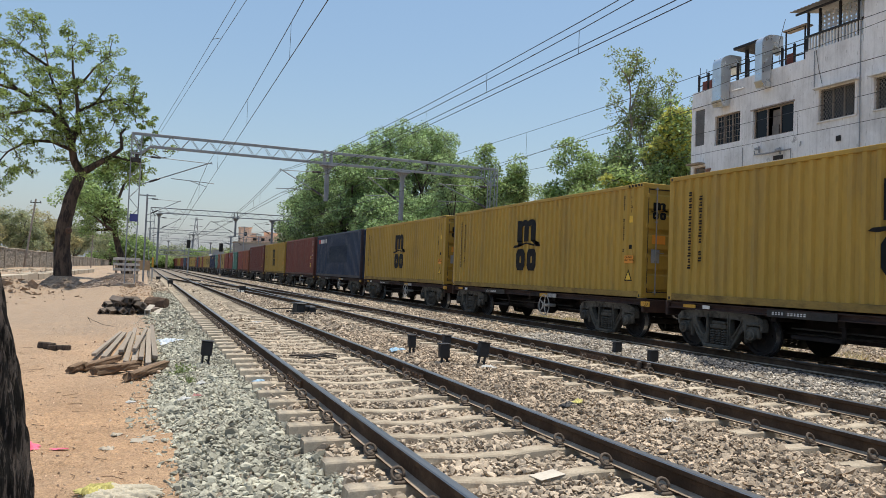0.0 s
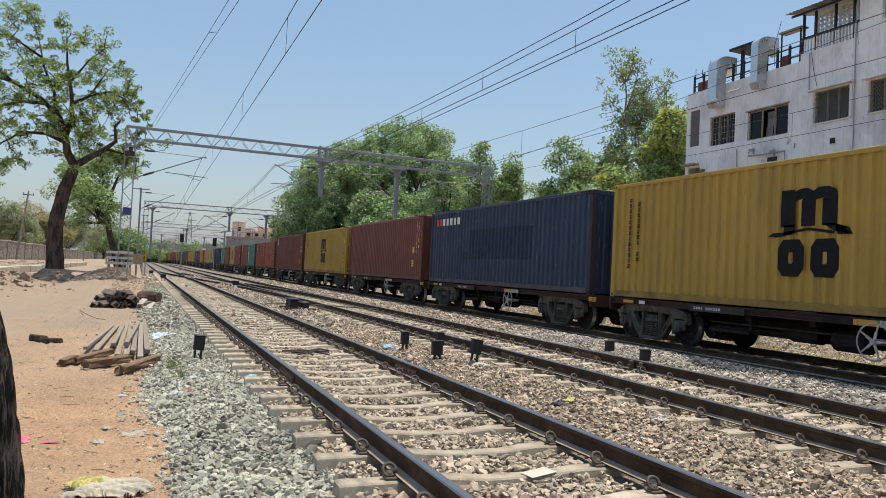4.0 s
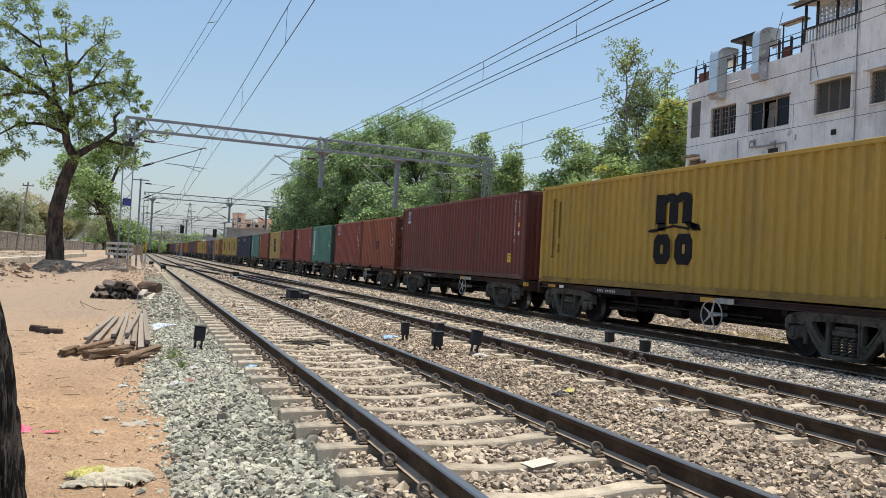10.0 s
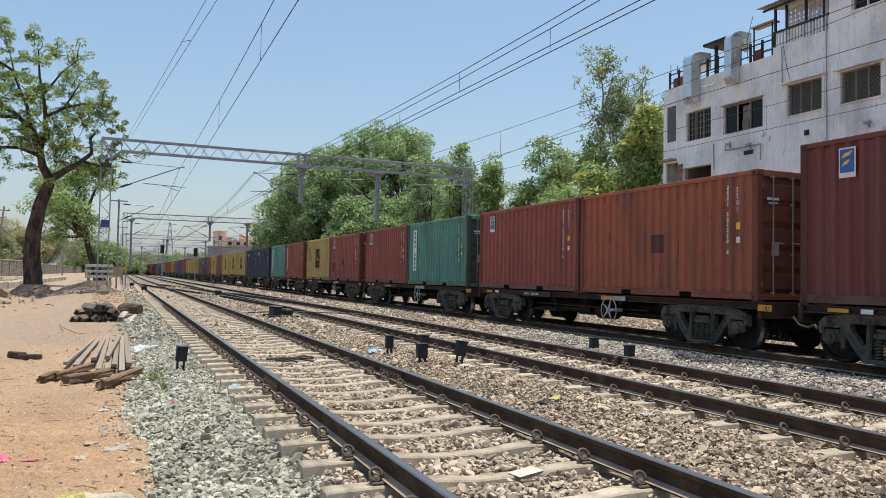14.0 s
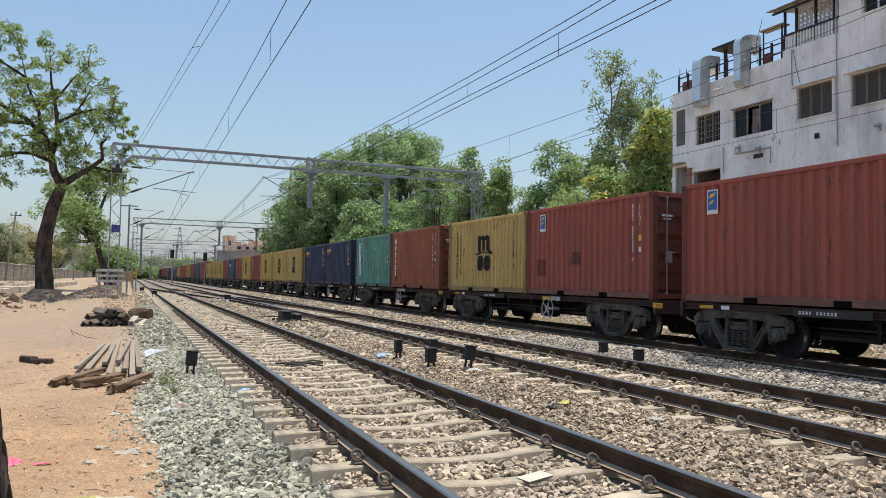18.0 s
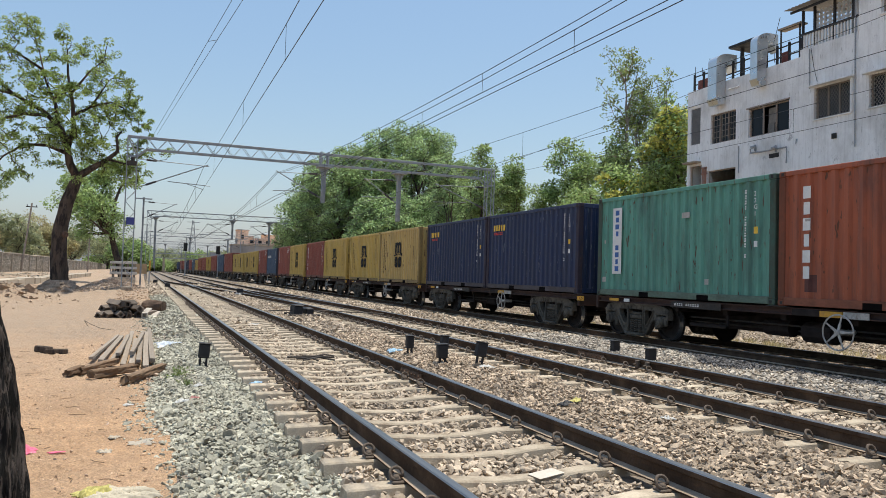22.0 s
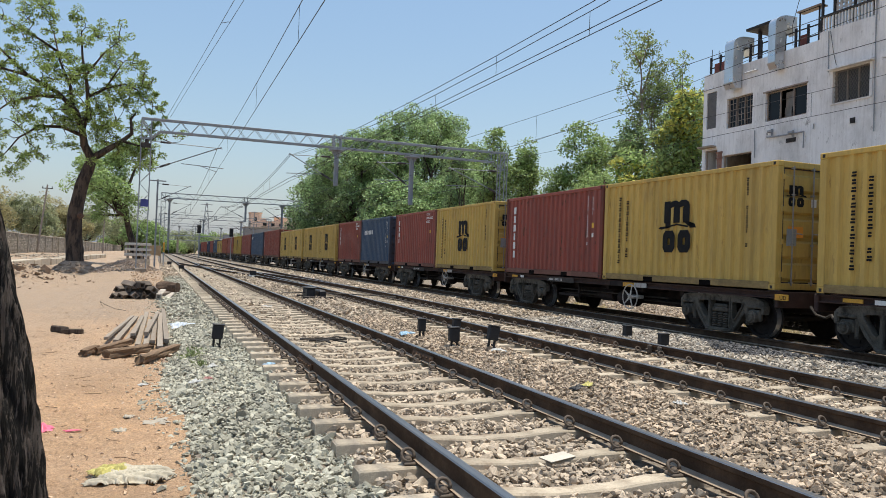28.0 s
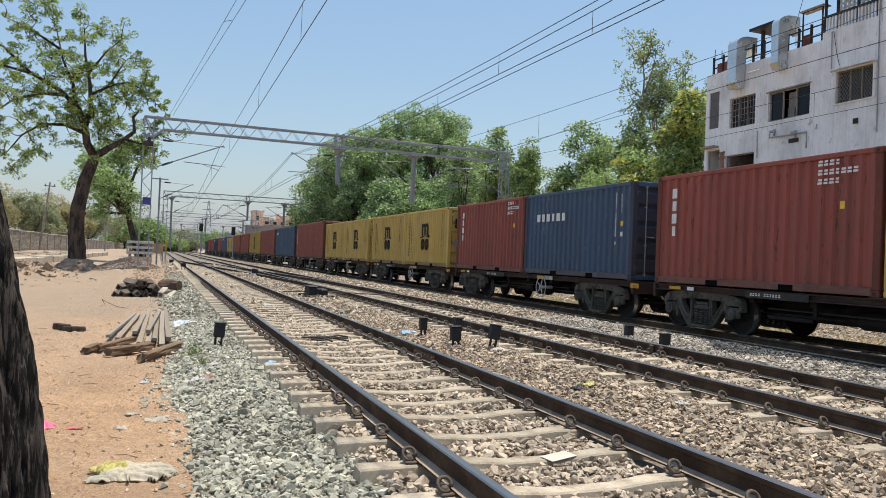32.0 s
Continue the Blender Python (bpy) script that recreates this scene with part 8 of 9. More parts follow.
for i, (x, y0, y1, dx) in enumerate(((-0.72, 13.4, 18.2, 0.25), (-0.60, 13.2, 18.0, 0.25), (-0.40, 12.9, 18.2, 0.15), (-0.26, 13.0, 18.6, 0.12), (-0.12, 12.6, 17.4, 0.06), (-0.02, 12.9, 18.2, 0.08), (0.06, 12.3, 18.8, 0.12), (0.20, 13.1, 20.4, 0.02), (-0.33, 13.6, 17.2, 0.1), (-0.08, 13.4, 18.0, 0.12))):
    L, lift = y1 - y0, 0.05 + 0.07 * (i >= 8) + 0.004 * i
    z = g(x, (y0 + y1) / 2) + lift
    t = thing("wooden_plank", None, None, "weathered grey-brown wooden plank lying in a loose pile", "plank", "planks in the pile", at=pose(x + dx / 2, (y0 + y1) / 2, z, rng.uniform(-1.0, 1.0), rng.uniform(-6, 6), -math.degrees(math.atan(dx / L)) + rng.uniform(-1, 1)))
    w, hh = rng.uniform(0.032, 0.046), rng.uniform(0.024, 0.038)
    part("board", Shape().box((-w, -L / 2, -hh), (w, L / 2, hh), 0.004), M["wood"], t)
for x0, y0, x1, y1, r in ((-0.80, 12.05, -0.36, 13.1, 0.060), (-0.60, 11.62, -0.06, 12.1, 0.078), (-0.16, 11.10, 0.34, 12.30, 0.072), (-0.95, 11.9, -0.80, 12.1, 0.06)):
    a, b = Vector((x0, y0, g(x0, y0) + r)), Vector((x1, y1, g(x1, y1) + r + 0.03))
    t = thing("timber_baulk", None, None, "split dark brown rotten timber baulk lying on the sand", "timber", "timbers by the planks", at=look(a.lerp(b, 0.5), b) @ pose(0, 0, 0, 90, 0, 0))
    L = (b - a).length
    s = Shape()
    nseg = 16
    prof = lambda k: 1 + 0.10 * math.sin(0.9 * k + x0 * 9) + 0.16 * noise.noise(Vector((k * 0.9, x0 * 7, 3.3)))
    vs, fs = [], []
    for k in range(nseg + 1):
        yy = -L / 2 + L * k / nseg
        for i in range(16):
            an = 2 * math.pi * (i + 0.5) / 16
            q = r * prof(k * 0.5 + i * 0.7) * (1.12 if i % 4 in (1, 2) else 0.98) * (0.9 if i % 5 == 0 else 1)
            vs.append((q * math.cos(an), yy + 0.05 * math.sin(i * 2.1) * (k in (0, nseg)), q * math.sin(an) * 0.85))
    fs = [(k * 16 + i, k * 16 + (i + 1) % 16, (k + 1) * 16 + (i + 1) % 16, (k + 1) * 16 + i) for k in range(nseg) for i in range(16)] + [tuple(range(16))[::-1], tuple(nseg * 16 + i for i in range(16))]
    part("timber", s.add(vs, fs), M["wood_dark"], t)
for x, y, a, L, r in ((-1.64, 15.42, 42, 0.36, 0.075), (-1.40, 15.12, 78, 0.38, 0.065)):
    t = thing("wood_offcut", None, None, "short dark broken wood offcut lying on the sand", "timber", "wood offcuts", at=pose(x, y, g(x, y) + r * 0.75, 0, 6, a))
    part("timber", Shape().box((-r, -L / 2, -r * 0.8), (r, L / 2, r * 0.8), 0.02), M["bark"], t)

# the pile of square concrete posts
post_mat = surface("grey_concrete_post", (0.145, 0.115, 0.092), 0.9, vary=0.25, scale=3.0, fine=30.0, bump=0.6, per_object=0.45)
post_pale = surface("pale_concrete_post", (0.42, 0.37, 0.31), 0.9, vary=0.15, scale=3.0, fine=40.0, bump=0.4)
POSTS = []
pr = random.Random(15)
for row, (x0, count) in enumerate(((-1.05, 8), (-0.95, 6), (-0.78, 3))):
    for i in range(count):
        POSTS.append((x0 + i * 0.185 + pr.uniform(-0.03, 0.03), 25.3 + pr.uniform(-0.35, 0.35), 0.11 + 0.165 * row, pr.choice((5, 20, 40, 45, 50, 30)), pr.uniform(-28, 28), 0, pr.uniform(-3, 4)))
POSTS += [(0.18, 25.0, 0.14, 3, -6, 1, 4), (0.42, 24.9, 0.14, 2, -8, 1, 6), (0.60, 24.5, 0.06, 0, 20, 1, 0)]
for x, y, z, roll, yaw, mat, tilt in POSTS:
    t = thing("concrete_post", None, None, "square concrete post lying in a jumbled pile on the sand", "concrete post", "concrete posts in the pile", at=pose(x, y + 0.9, g(x, y) + z, tilt, roll, yaw))
    s, o, q, L = Shape(), 0.088, 0.052, 0.5 if not mat else 0.7
    ring_o = [(-o, -o), (o, -o), (o, o), (-o, o)]
    ring_i = [(-q, -q), (q, -q), (q, q), (-q, q)]
    vs = [(u, -L, w) for u, w in ring_o] + [(u, -L, w) for u, w in ring_i] + [(u, L, w) for u, w in ring_o] + [(u, -L + 0.12, w) for u, w in ring_i]
    fs = [(k, (k + 1) % 4, 4 + (k + 1) % 4, 4 + k) for k in range(4)] + [(k, (k + 1) % 4, 8 + (k + 1) % 4, 8 + k) for k in range(4)] + [(4 + k, 4 + (k + 1) % 4, 12 + (k + 1) % 4, 12 + k) for k in range(4)] + [(8, 9, 10, 11), (12, 13, 14, 15)]
    part("post", s.add(vs, fs), post_pale if mat else post_mat, t)
lg = thing("fallen_log", None, None, "short thick brown log lying beside the ballast", "log", at=pose(0.42, 27.9, g(0.2, 28.6) + 0.20, 0, 0, 60))
ls = [(0.21 * (1 + 0.10 * math.sin(3 * a + 0.9 * k)) * math.cos(a), -0.36 + k * 0.12, 0.21 * (1 + 0.10 * math.sin(3 * a + 0.9 * k)) * math.sin(a)) for k in range(7) for a in [2 * math.pi * i / 12 for i in range(12)]]
part("log", Shape().add(ls, [(k * 12 + i, k * 12 + (i + 1) % 12, (k + 1) * 12 + (i + 1) % 12, (k + 1) * 12 + i) for k in range(6) for i in range(12)] + [tuple(range(12))[::-1], tuple(72 + i for i in range(12))]), surface("log_bark", (0.115, 0.074, 0.05), 0.95, vary=0.35, scale=4.0, fine=20.0, bump=1.0, relief=0.04), lg)
thing("loose_wire", Shape().tube([(-1.28, 21.6, g(-1.3, 21.6) + 0.02), (-1.36, 21.4, g(-1.3, 21.4) + 0.20), (-1.22, 21.2, g(-1.2, 21.2) + 0.13), (-0.95, 20.9, g(-1, 20.9) + 0.03), (-0.7, 20.7, g(-0.7, 20.7) + 0.02)], 0.006, 5), M["iron"], "loose curved piece of wire on the sand", "wire")

scrap = thing("iron_scrap", None, None, "tangle of dark rusty rods lying across the sleepers", "scrap iron")
for x0_, y0_, x1_, y1_, zz in ((2.35, 12.6, 3.05, 12.1, -0.165), (2.5, 12.0, 3.1, 12.35, -0.15), (2.7, 12.55, 3.2, 12.75, -0.17), (2.45, 12.3, 2.75, 12.0, -0.16)):
    part("rod", Shape().tube([(x0_, y0_, zz - 0.01), ((x0_ + x1_) / 2 + 0.05, (y0_ + y1_) / 2, zz + 0.025), (x1_, y1_, zz - 0.012)], 0.016, 6), M["iron"], scrap)

# cloth, plastic and paper
def rag(name, label, x, y, w, d, rot, mat, seed, height=0.05, cat="rag", lift=0.006):
    n = 16 if w < 0.3 else 30
    vs, fs = [], []
    ca, sa = math.cos(math.radians(rot)), math.sin(math.radians(rot))
    for j in range(n):
        for i in range(n):
            u, v = i / (n - 1) * 2 - 1, j / (n - 1) * 2 - 1
            k = 1 + 0.20 * math.sin(3 * math.atan2(v, u) + seed) + 0.12 * math.sin(7 * math.atan2(v, u) + 2 * seed) + 0.07 * math.sin(13 * math.atan2(v, u) + seed)
            px_, py_ = u * w / 2 * k, v * d / 2 * k
            X_, Y_ = x + px_ * ca - py_ * sa, y + px_ * sa + py_ * ca
            fold = 2.2 * abs(noise.noise(Vector((u * 1.8 + seed, v * 1.8, seed)))) - 0.4
            edge = max(abs(u), abs(v))
            base = max(g(X_, Y_), float(bed_z(X_, Y_)) + 0.03 if X_ > 0.2 else -9)
            vs.append((X_, Y_, base + lift + 0.55 * height * max(0.04, 0.45 + fold) * (1 - edge ** 6)))
    for j in range(n - 1):
        for i in range(n - 1):
            a = j * n + i
            fs.append((a, a + 1, a + n + 1, a + n))
    top = len(vs)
    vs += [(a, b, c - 0.004) for a, b, c in vs]
    fs += [tuple(q + top for q in f[::-1]) for f in fs]
    return thing(name, Shape().add(vs, fs), mat, label, cat, smooth=True)


cloth = surface("dirty_cloth", (0.50, 0.450, 0.355), 0.9, vary=0.2, scale=6.0, fine=50.0, bump=0.3, dirt=(0.3, 0.24, 0.16), dirt_amount=0.4, dirt_scale=8.0)
ycloth = surface("yellow_cloth", (0.47, 0.42, 0.15), 0.9, vary=0.35, scale=6.0, bump=0.3)
pink = surface("pink_plastic", (0.80, 0.15, 0.235), 0.4, vary=0.1, bump=0.05)
pale = surface("pale_plastic", (0.44, 0.435, 0.42), 0.4, vary=0.15, bump=0.1)
sheet_p = surface("pale_blue_sheet", (0.60, 0.64, 0.70), 0.35, vary=0.15, bump=0.1)
grimy = surface("grimy_plastic", (0.42, 0.36, 0.28), 0.5, vary=0.2, bump=0.1)
redw = surface("red_wrapper", (0.33, 0.14, 0.13), 0.5, vary=0.2, bump=0.1)
blue_p = surface("blue_plastic", (0.30, 0.46, 0.60), 0.4, vary=0.15, bump=0.1)


def folded_cloth(label, centre, size, rot, folds, height, mat, seed, lift=0.0):
    """Cloth thrown down in a heap: one sheet with sharp crossing pleats and a ragged outline."""
    rr = random.Random(seed)
    ridges = []
    for _ in range(folds):
        a, L = math.radians(rot + rr.gauss(0, 30)), size[0] * rr.uniform(0.35, 0.8)
        cx, cy = rr.uniform(-0.5, 0.5) * (size[0] - L * 0.6), rr.uniform(-0.42, 0.42) * size[1]
        ridges.append((cx, cy, math.cos(a), math.sin(a), L / 2, rr.uniform(0.008, 0.026), rr.uniform(0.3, 1.0), rr.uniform(0, 9)))
    nx, ny = 96, 72
    vs, cover = [], []
    for j in range(ny):
        for i in range(nx):
            x, y = (i / (nx - 1) - 0.5) * size[0] * 1.25, (j / (ny - 1) - 0.5) * size[1] * 1.35
            rim = 1 - (2 * x / size[0]) ** 2 - (2 * y / size[1]) ** 2 + 0.75 * noise.noise(Vector((x * 9, y * 9, seed))) + 0.3 * noise.noise(Vector((x * 30, y * 30, seed)))
            z, best = 0.10 + 0.10 * noise.noise(Vector((x * 22, y * 22, seed + 1))), rim
            for cx, cy, ca, sa, half, w, top, ph in ridges:
                u, v = (x - cx) * ca + (y - cy) * sa, -(x - cx) * sa + (y - cy) * ca
                v += 0.022 * math.sin(u * 16 + ph) + 0.012 * noise.noise(Vector((u * 30, ph, 1)))
                e = 1 - (abs(u) / half) ** 4
                if e > 0:
                    d = 1 - abs(v) / (w * (1.6 if v * ca > 0 else 0.8))
                    if d > 0:
                        z = max(z, top * d ** 0.8 * e)
                        best = max(best, min(e, d) - 0.12)
            X, Y = centre[0] + x, centre[1] + y
            vs.append((X, Y, g(X, Y) + 0.014 + lift + height * z * min(1.0, max(0.1, best * 3))))
            cover.append(best > 0)
    fs = [(j * nx + i, j * nx + i + 1, (j + 1) * nx + i + 1, (j + 1) * nx + i) for j in range(ny - 1) for i in range(nx - 1)]
    fs = [f for f in fs if all(cover[p] for p in f)]
    groups, left = [], {f: None for f in fs}
    at = collections.defaultdict(list)
    for f in fs:
        for p in f:
            at[p].append(f)
    while left:                      # keep the one largest piece
        stack, piece = [next(iter(left))], []
        del left[stack[0]]
        while stack:
            f = stack.pop()
            piece.append(f)
            for p in f:
                for q in at[p]:
                    if q in left:
                        del left[q]
                        stack.append(q)
        groups.append(piece)
    fs = max(groups, key=len)
    used = sorted({p for f in fs for p in f})
    new_id = {p: k for k, p in enumerate(used)}
    n = len(used)
    top = [vs[p] for p in used]
    fs = [tuple(new_id[p] for p in f) for f in fs]
    edges = collections.Counter(e for f in fs for e in ((f[0], f[1]), (f[1], f[2]), (f[2], f[3]), (f[3], f[0])))
    walls = [(a, n + a, n + b, b) for a, b in edges if (b, a) not in edges]
    return thing("crumpled_cloth", Shape().add(top + [(x, y, z - 0.006) for x, y, z in top], fs + [tuple(n + p for p in f[::-1]) for f in fs] + walls), mat, label, "rag", smooth=True)


folded_cloth("crumpled dirty cream cloth lying in folds on the sand", (-0.07, 5.66), (0.46, 0.38), -12, 44, 0.060, cloth, 3)
folded_cloth("strip of dirty cream cloth trodden into the sand", (-0.27, 5.52), (0.27, 0.10), -6, 10, 0.040, cloth, 6)
folded_cloth("crumpled yellow cloth lying over a cream cloth", (-0.25, 5.75), (0.24, 0.26), 40, 24, 0.055, ycloth, 5, 0.022)
rag("plastic_bag", "bright pink plastic bag on the sand", -0.91, 7.22, 0.24, 0.22, 30, pink, 7, 0.09, "plastic")
rag("plastic_scrap", "small scrap of pink plastic on the sand", -0.62, 7.18, 0.12, 0.045, 20, pink, 8, 0.01, "plastic")
rag("plastic_sheet", "pale blue-white plastic sheet beside the ballast", 0.50, 16.2, 0.36, 0.8, 10, sheet_p, 9, 0.08, "plastic")
rag("plastic_scrap", "white plastic scrap on the ballast", 0.48, 9.1, 0.14, 0.12, 10, pale, 10, 0.04, "plastic")
rag("plastic_bag", "flat grey plastic bag on the sand", 0.07, 7.42, 0.20, 0.22, 15, grimy, 12, 0.02, "plastic")
rag("plastic_scrap", "yellow plastic scrap on the ballast", 4.68, 7.25, 0.14, 0.10, 40, ycloth, 13, 0.05, "plastic")
rag("plastic_scrap", "black plastic scrap on the ballast", 4.52, 7.20, 0.16, 0.12, 10, M["black_steel"], 14, 0.05, "plastic")
rag("plastic_scrap", "white plastic scrap on the ballast", 5.02, 6.05, 0.12, 0.10, 10, pale, 15, 0.04, "plastic")
rag("plastic_scrap", "pale blue plastic scrap on the ballast", 4.42, 13.1, 0.22, 0.25, 10, blue_p, 16, 0.07, "plastic")
rag("plastic_scrap", "white plastic scrap on the ballast", 4.95, 10.2, 0.22, 0.16, 10, pale, 17, 0.04, "plastic")
rag("plastic_scrap", "pale plastic scrap between the rails", 3.0, 21.0, 0.3, 0.5, 10, pale, 18, 0.03, "plastic")
rag("plastic_scrap", "white plastic scrap on the ballast", 5.2, 43.0, 0.4, 0.6, 10, pale, 19, 0.2, "plastic")
rag("plastic_scrap", "blue plastic scrap by the sleepers", 1.5, 10.2, 0.14, 0.10, 0, blue_p, 20, 0.04, "plastic")
rag("wrapper", "crumpled red and white wrapper on the ballast", 0.63, 9.2, 0.10, 0.08, 10, redw, 21, 0.05, "plastic")
rag("plastic_scrap", "white plastic scrap on the ballast", 0.74, 10.1, 0.12, 0.10, 40, pale, 22, 0.05, "plastic")
rag("paper_scrap", "small pale paper scrap on the sand", -0.10, 9.6, 0.10, 0.07, 40, pale, 23, 0.03, "paper")
rag("paper_scrap", "small dull paper scrap on the sand", -0.24, 7.1, 0.11, 0.07, 10, grimy, 24, 0.03, "paper")
rag("paper_scrap", "small dull paper scrap on the sand", -0.18, 7.75, 0.09, 0.08, 60, grimy, 25, 0.03, "paper")
brd = thing("paper_board", None, None, "flat pale board lying between the rails", "board", at=pose(2.93, 4.92, -0.205, 2, -3, 14))
part("board", Shape().box((-0.13, -0.07, 0), (0.13, 0.07, 0.006), 0.002), surface("pale_board", (0.56, 0.50, 0.42), 0.8, vary=0.1, bump=0.1), brd)

# loose stones, twigs and leaves on the sand
rng = np.random.default_rng(77)
n = 7000
x = rng.uniform(-2.6, 0.35, n) * np.where(rng.random(n) < 0.5, 1.0, 0.6)
y = 3.5 + rng.random(n) ** 1.4 * 30
sz = np.minimum(0.008 * rng.lognormal(0, 0.6, n), 0.024)
scatter_stones("stray_stones", np.stack([x, y, ground_z(x, y) + sz * 0.3], -1), sz, surface("sand_stone", (0.52, 0.37, 0.25), 0.9, vary=0.2, bump=0.2, island=0.4), "stray pebbles scattered over the sand", 3, kinds=ROUGH_STONES)
y = rng.uniform(3.5, 26, 800)
x = ballast_edge(y) + 0.08 - rng.exponential(0.12, 800)
sz = 0.023 * rng.lognormal(0, 0.4, 800)
scatter_stones("edge_stones", np.stack([x, y, ground_z(x, y) + sz * 0.2], -1), sz, M["stone_grey"], "stray grey ballast stones at the edge of the sand", 4)
n = 46
x = np.r_[rng.normal(0.22, 0.12, 22), rng.normal(-0.80, 0.15, 6), rng.normal(-0.2, 0.5, 18)]
y = np.r_[rng.normal(11.7, 0.35, 22), rng.normal(16.3, 0.3, 6), rng.uniform(5.5, 9.5, 18)]
sz = np.minimum(0.034 * rng.lognormal(0, 0.3, n), np.where(y < 10.5, 0.022, 0.055))
scatter_stones("loose_rocks", np.stack([x, y, np.maximum(ground_z(x, y), np.where(x > 0.15, bed_z(x, y), -9)) + sz * 0.4], -1), sz, surface("pinkish_rock", (0.50, 0.37, 0.28), 0.9, vary=0.2, bump=0.4, island=0.35), "few larger pinkish rocks on the sand", 14)
tw = Shape()
rr = random.Random(8)
for _ in range(90):
    x, y, a, L = rr.uniform(-2.2, 0.3), rr.uniform(3.8, 16), rr.uniform(0, 6.3), rr.uniform(0.05, 0.25)
    z = g(x, y) + 0.008
    tw.tube([(x, y, z), (x + L * 0.5 * math.cos(a), y + L * 0.5 * math.sin(a), z + 0.004), (x + L * math.cos(a + 0.3), y + L * math.sin(a + 0.3), z)], 0.003, 4)
tagged(new("twig_litter", tw.mesh("twig_litter", M["wood_dark"])), "scattered dry twigs on the sand", "twigs", kind="stuff")
# gravel heap at the gantry's foot
n = 6500
a, r = rng.uniform(0, 6.283, n), rng.random(n) ** 0.6
x, y = -1.9 + 2.2 * r * np.cos(a), 46.5 + 4.0 * r * np.sin(a)
scatter_stones("gravel_heap", np.stack([x, y, ground_z(x, y) + 0.02 + 0.35 * (1 - r)], -1), 0.038 * rng.lognormal(0, 0.35, n), surface("heap_gravel", (0.40, 0.315, 0.25), 0.95, vary=0.2, bump=0.3, island=0.35), "heap of brown gravel at the foot of the gantry", 6, kinds=ROUGH_STONES)
x, y = rng.uniform(-1.2, 1.0, 900), rng.uniform(29, 44, 900)
scatter_stones("gravel_heap", np.stack([x, y, ground_z(x, y) + 0.01], -1), 0.05 * rng.lognormal(0, 0.3, 900), surface("earth_clod", (0.42, 0.29, 0.19), 0.95, vary=0.2, bump=0.3, island=0.3), "clods of reddish earth along the ballast edge", 7)

rock = Shape().box((-0.10, -0.07, -0.05), (0.09, 0.07, 0.10), 0.035, m=pose(7.98, 14.1, -0.12, 12, 8, 30))
thing("pale_rock", rock, surface("pale_rock", (0.55, 0.53, 0.49), 0.9, vary=0.2, scale=8.0, bump=0.4), "single pale rock lying against the rail", "rock")

# weeds
M["leaf_weed"] = leaf_surface("dusty_weed_leaves", (0.17, 0.21, 0.09))


def weed(x, y, z, size, seed):
    r2 = np.random.default_rng(seed)
    w = thing("weed_clump", None, None, "small green weed growing out of the ballast", "weed", "weeds in the ballast")
    c = np.array([[x, y, z + size * 0.35]]) + r2.normal(size=(14, 3)) * size * [0.3, 0.3, 0.22]
    v, f = leaf_cloud(c, np.full(14, size * 0.22), 14, size * 0.20, size * 0.05, r2, 0.8, -0.2)
    part("leaves", big_mesh("leaves", v, f, M["leaf_weed"]), None, w)
    st = Shape()
    for p in c:
        st.tube([(x, y, z - 0.03), tuple(p)], 0.004, 3, cap=False)
    part("stems", st, M["leaf_neem"], w)


weed(0.56, 11.4, float(bed_z(0.56, 11.4)), 0.22, 1)
weed(0.62, 10.4, float(bed_z(0.6, 10.4)), 0.14, 2)

# far left: walls, slab stack, poles
slab = surface("white_concrete", (0.55, 0.52, 0.47), 0.85, vary=0.1, bump=0.2, dirt=(0.4, 0.36, 0.3), dirt_amount=0.4)
st = thing("slab_stack", None, None, "stack of long white concrete slabs with gaps between", "concrete slabs")
zs = 0.0
for k in range(3):
    part("slab", Shape().box((-3.0, 78, zs + 0.52 + k * 0.52), (-0.55, 79.2, zs + 0.77 + k * 0.52), 0.02), slab, st)
    for x in (-2.8, -2.15, -1.5, -0.9):
        part("spacer", Shape().box((x, 78.1, zs + 0.52 + k * 0.52 - 0.27), (x + 0.2, 79.1, zs + 0.52 + k * 0.52), 0.01), M["wood"], st)
part("footing", Shape().box((-2.9, 78, -0.6), (-0.65, 79.2, 0.25), 0.02), M["concrete"], st)
ob_ = thing("orange_shelter", None, None, "faded orange sheet shelter beside the line", "shelter")
part("sheet", Shape().box((-0.9, 88, 0.55), (0.4, 88.1, 1.6), 0.01).box((-0.9, 88.1, 1.6), (0.4, 90, 1.66), 0.01), surface("orange_sheet", (0.40, 0.28, 0.16), 0.7, vary=0.15, bump=0.1), ob_)
part("post", Shape().box((-0.9, 88.02, -0.4), (-0.8, 88.1, 0.55)).box((0.3, 88.02, -0.4), (0.4, 88.1, 0.55)), M["frame"], ob_)
mk = thing("warning_board", None, None, "narrow yellow lineside marker board on a post", "marker board")
part("post", Shape().tube([(0.55, 72, -0.4), (0.55, 72, 1.9)], 0.05, 6), M["galv"], mk)
part("board", Shape().box((0.47, 71.9, 1.0), (0.63, 71.94, 1.9), 0.01), M["plate"], mk)
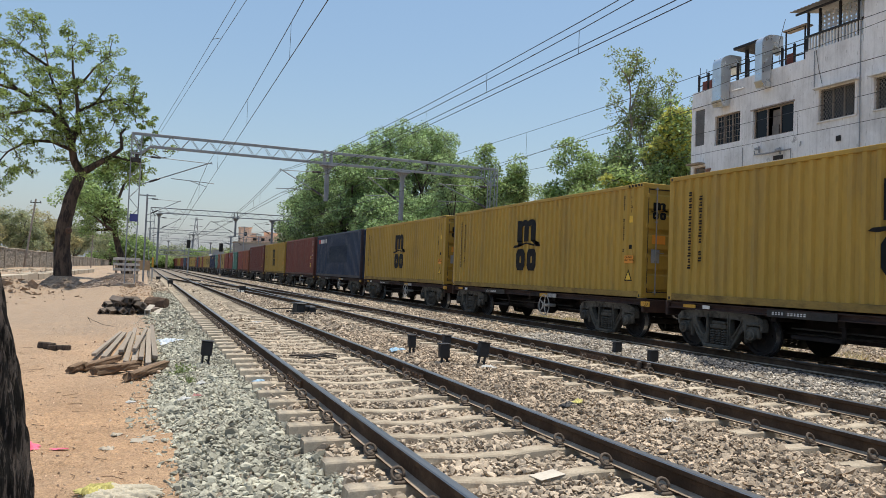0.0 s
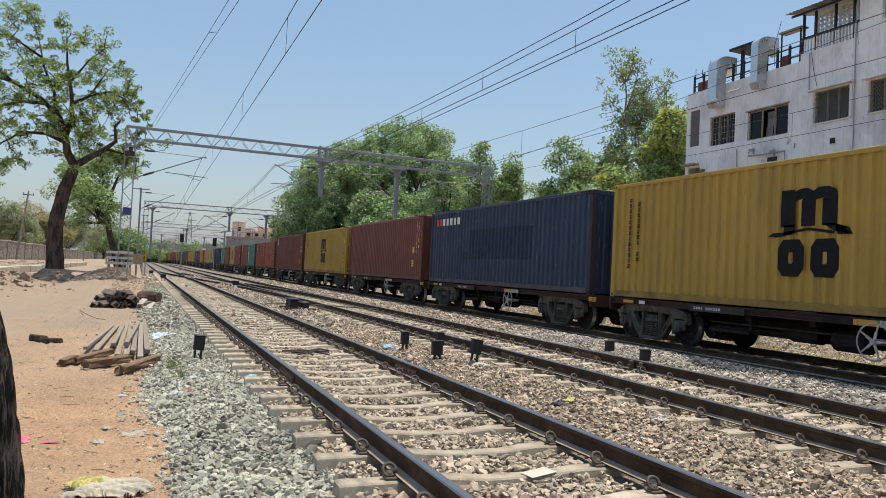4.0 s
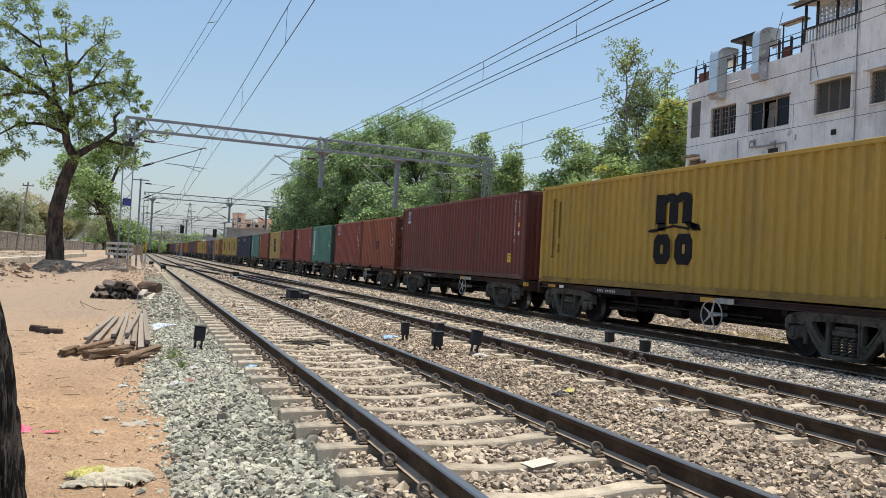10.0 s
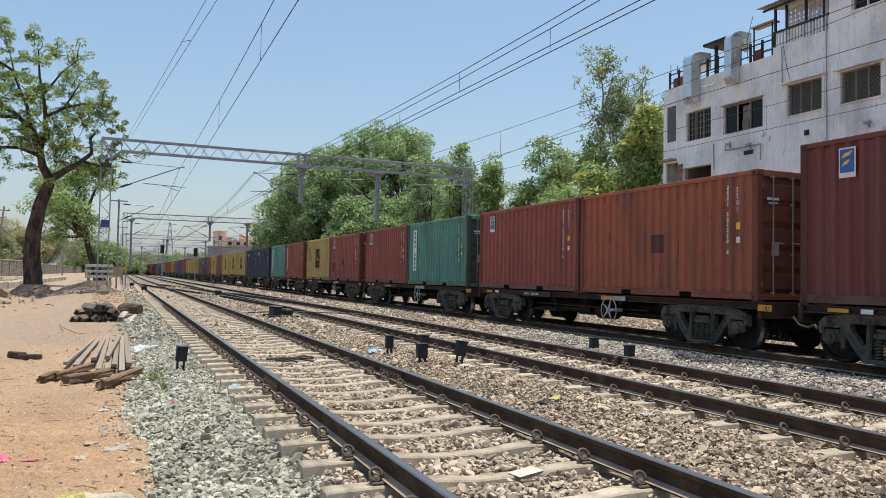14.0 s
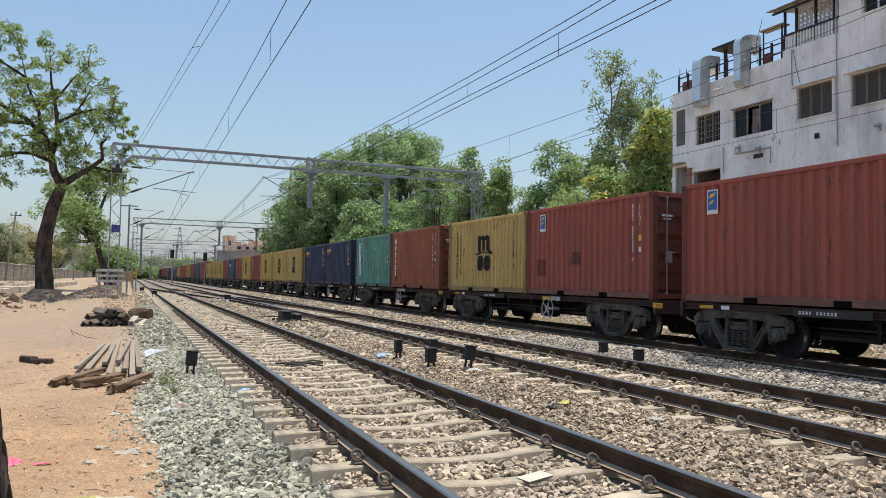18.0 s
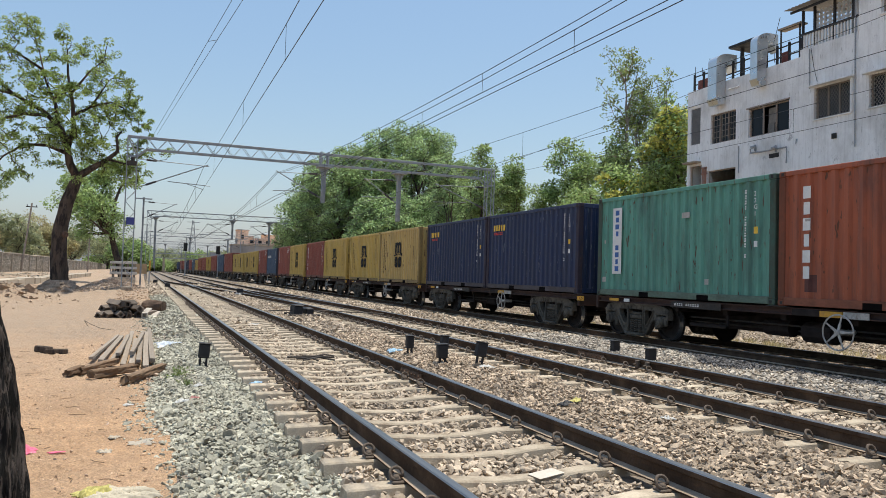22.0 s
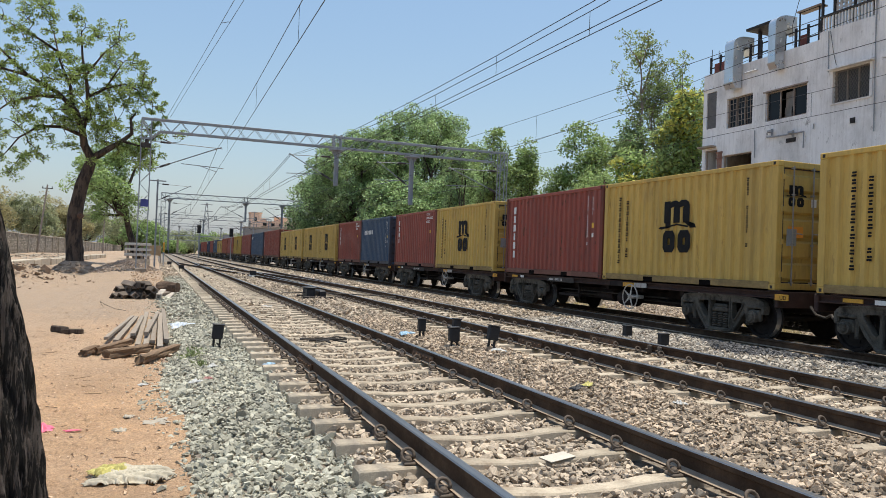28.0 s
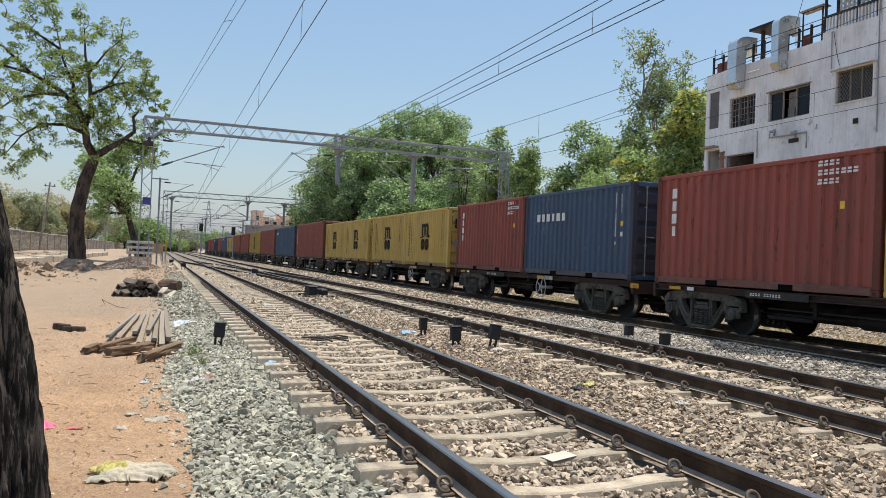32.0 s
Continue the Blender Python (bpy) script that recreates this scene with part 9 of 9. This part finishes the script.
for x, y, tx, hh in ((-13.6, 100, 0.9, 8.6), (-9.5, 150, 0.1, 7.5), (-6.0, 160, -0.1, 8.0)):
    up = thing("utility_pole", None, None, "leaning weathered utility pole with a crossarm", "utility pole", "utility poles by the boundary wall")
    part("pole", Shape().tube([(x, y, -0.5), (x + tx, y, hh)], [0.13, 0.09], 8), M["frame"], up)
    part("crossarm", Shape().box((x + tx - 0.6, y - 0.05, hh - 0.5), (x + tx + 0.6, y + 0.05, hh - 0.4)), M["iron"], up)
    for k in (-0.5, 0.5):
        part("insulator", Shape().tube([(x + tx + k, y, hh - 0.4), (x + tx + k, y, hh - 0.2)], 0.05, 6), M["insulator"], up)

ledge_mat = surface("pale_ledge_concrete", (0.50, 0.43, 0.34), 0.9, vary=0.2, scale=2.0, fine=25.0, bump=0.5, dirt=(0.25, 0.20, 0.15), dirt_amount=0.6, dirt_scale=2.0, per_object=0.12)
low = thing("low_wall", None, None, "low broken pale masonry ledge along a raised strip of earth", "wall")
lr = random.Random(12)
y = 43.0
while y < 118:
    L = lr.uniform(2.6, 5.0)
    x = -8.2 + 0.012 * (y - 43) + lr.uniform(-0.03, 0.03)
    hh = 0.24 + lr.uniform(-0.05, 0.05)
    part("block", Shape().box((x - 0.45, y, -0.7), (x + 0.25, y + L - 0.015, hh), 0.03), ledge_mat, low)
    y += L
stone_mat = surface("thin_coursed_stone", (0.37, 0.325, 0.270), 0.95, vary=0.3, scale=2.0, fine=20.0, bump=0.6, island=0.3, dirt=(0.20, 0.17, 0.14), dirt_amount=0.5, dirt_scale=3.0)
mortar_mat = surface("shaded_mortar", (0.17, 0.145, 0.12), 0.95, vary=0.2, bump=0.2)
bw = thing("boundary_wall", None, None, "long dry wall of thin grey-brown stone courses", "wall")
lr = random.Random(31)
top, y = 2.55, 58.0
while y < 285:
    L = 6.5
    s_, z = Shape(), 0.0
    x = -14.6 + 0.010 * (y - 58)
    top = max(1.7, top - 0.022 + lr.uniform(-0.08, 0.08))
    part("core", Shape().box((x - 0.22, y, -0.4), (x + 0.10, y + L, top - 0.08)), mortar_mat, bw)
    z = 0.05
    while z < top:
        hh, yy = lr.uniform(0.10, 0.19), y + lr.uniform(-0.05, 0.0)
        while yy < y + L - 0.1:
            ln = lr.uniform(0.4, 1.3)
            o = lr.uniform(0, 0.07)
            s_.box((x - 0.1, yy, z), (x + 0.16 + o, min(yy + ln, y + L) - 0.02, z + hh - 0.02), 0.012)
            yy += ln
        z += hh
    part("stonework", s_, stone_mat, bw)["kind"] = "stuff"
    part("pilaster", Shape().box((x + 0.02, y - 0.25, -0.4), (x + 0.25, y + 0.2, top + 0.02), 0.02), stone_mat, bw)
    part("coping", Shape().box((x - 0.3, y + 0.05, top + 0.03), (x + 0.26, y + L - 0.05, top + 0.13), 0.02), ledge_mat, bw)
    y += L
# rubble on the raised strip and the bank
rng = np.random.default_rng(58)
n = 1500
x, y = rng.uniform(-13, -7.9, n), 44 + rng.random(n) ** 1.3 * 60
scatter_stones("rubble", np.stack([x, y, ground_z(x, y) + 0.02], -1), 0.10 * rng.lognormal(0, 0.45, n), ledge_mat, "pale stone rubble strewn over the raised strip", 8, 0.6, ROUGH_STONES)
n = 1500
x, y = rng.normal(-6.4, 1.0, n), rng.normal(39.5, 4.5, n)
scatter_stones("rubble", np.stack([x, y, ground_z(x, y) + 0.02], -1), 0.08 * rng.lognormal(0, 0.6, n), bpy.data.materials["root_earth"], "earth clods and stones on the eroded bank", 9, 0.6, ROUGH_STONES)

# dry grass beyond the freight line
rng = np.random.default_rng(91)
n = 110
gx_, gy_ = rng.uniform(14.8, 16.2, n), rng.uniform(6, 34, n)
keep_ = np.sin(gy_ * 0.55) + 0.4 * np.sin(gy_ * 1.7) > 0.1
cg = np.stack([gx_, gy_, bed_z(gx_, gy_) + 0.03], -1)[keep_]
gv, gf = leaf_cloud(cg, np.full(len(cg), 0.10), 36, 0.16, 0.006, rng, 0.3, -1.6)
tagged(new("dry_grass", big_mesh("dry_grass", gv, gf, leaf_surface("straw_grass", (0.40, 0.35, 0.19)))), "tufts of straw-yellow dry grass between the tracks", "grass", kind="stuff")


# ---- what moves ----
def motions():
    for ob, y, along, z in movers:
        walk(ob, [(t, on_line(y - run_of_train(t), along, z)) for t in range(33)])
    for wagon in near_wagons:
        for bogie in wagon.children:
            for axle in bogie.children:
                if axle.name.startswith("wheelset"):
                    y = axle.location.y
                    walk(axle, [(t / 10, Matrix.Translation((0, y, 0.42)) @ Matrix.Rotation(run_of_train(t / 10) / 0.42, 4, "X")) for t in range(321)])


motions()
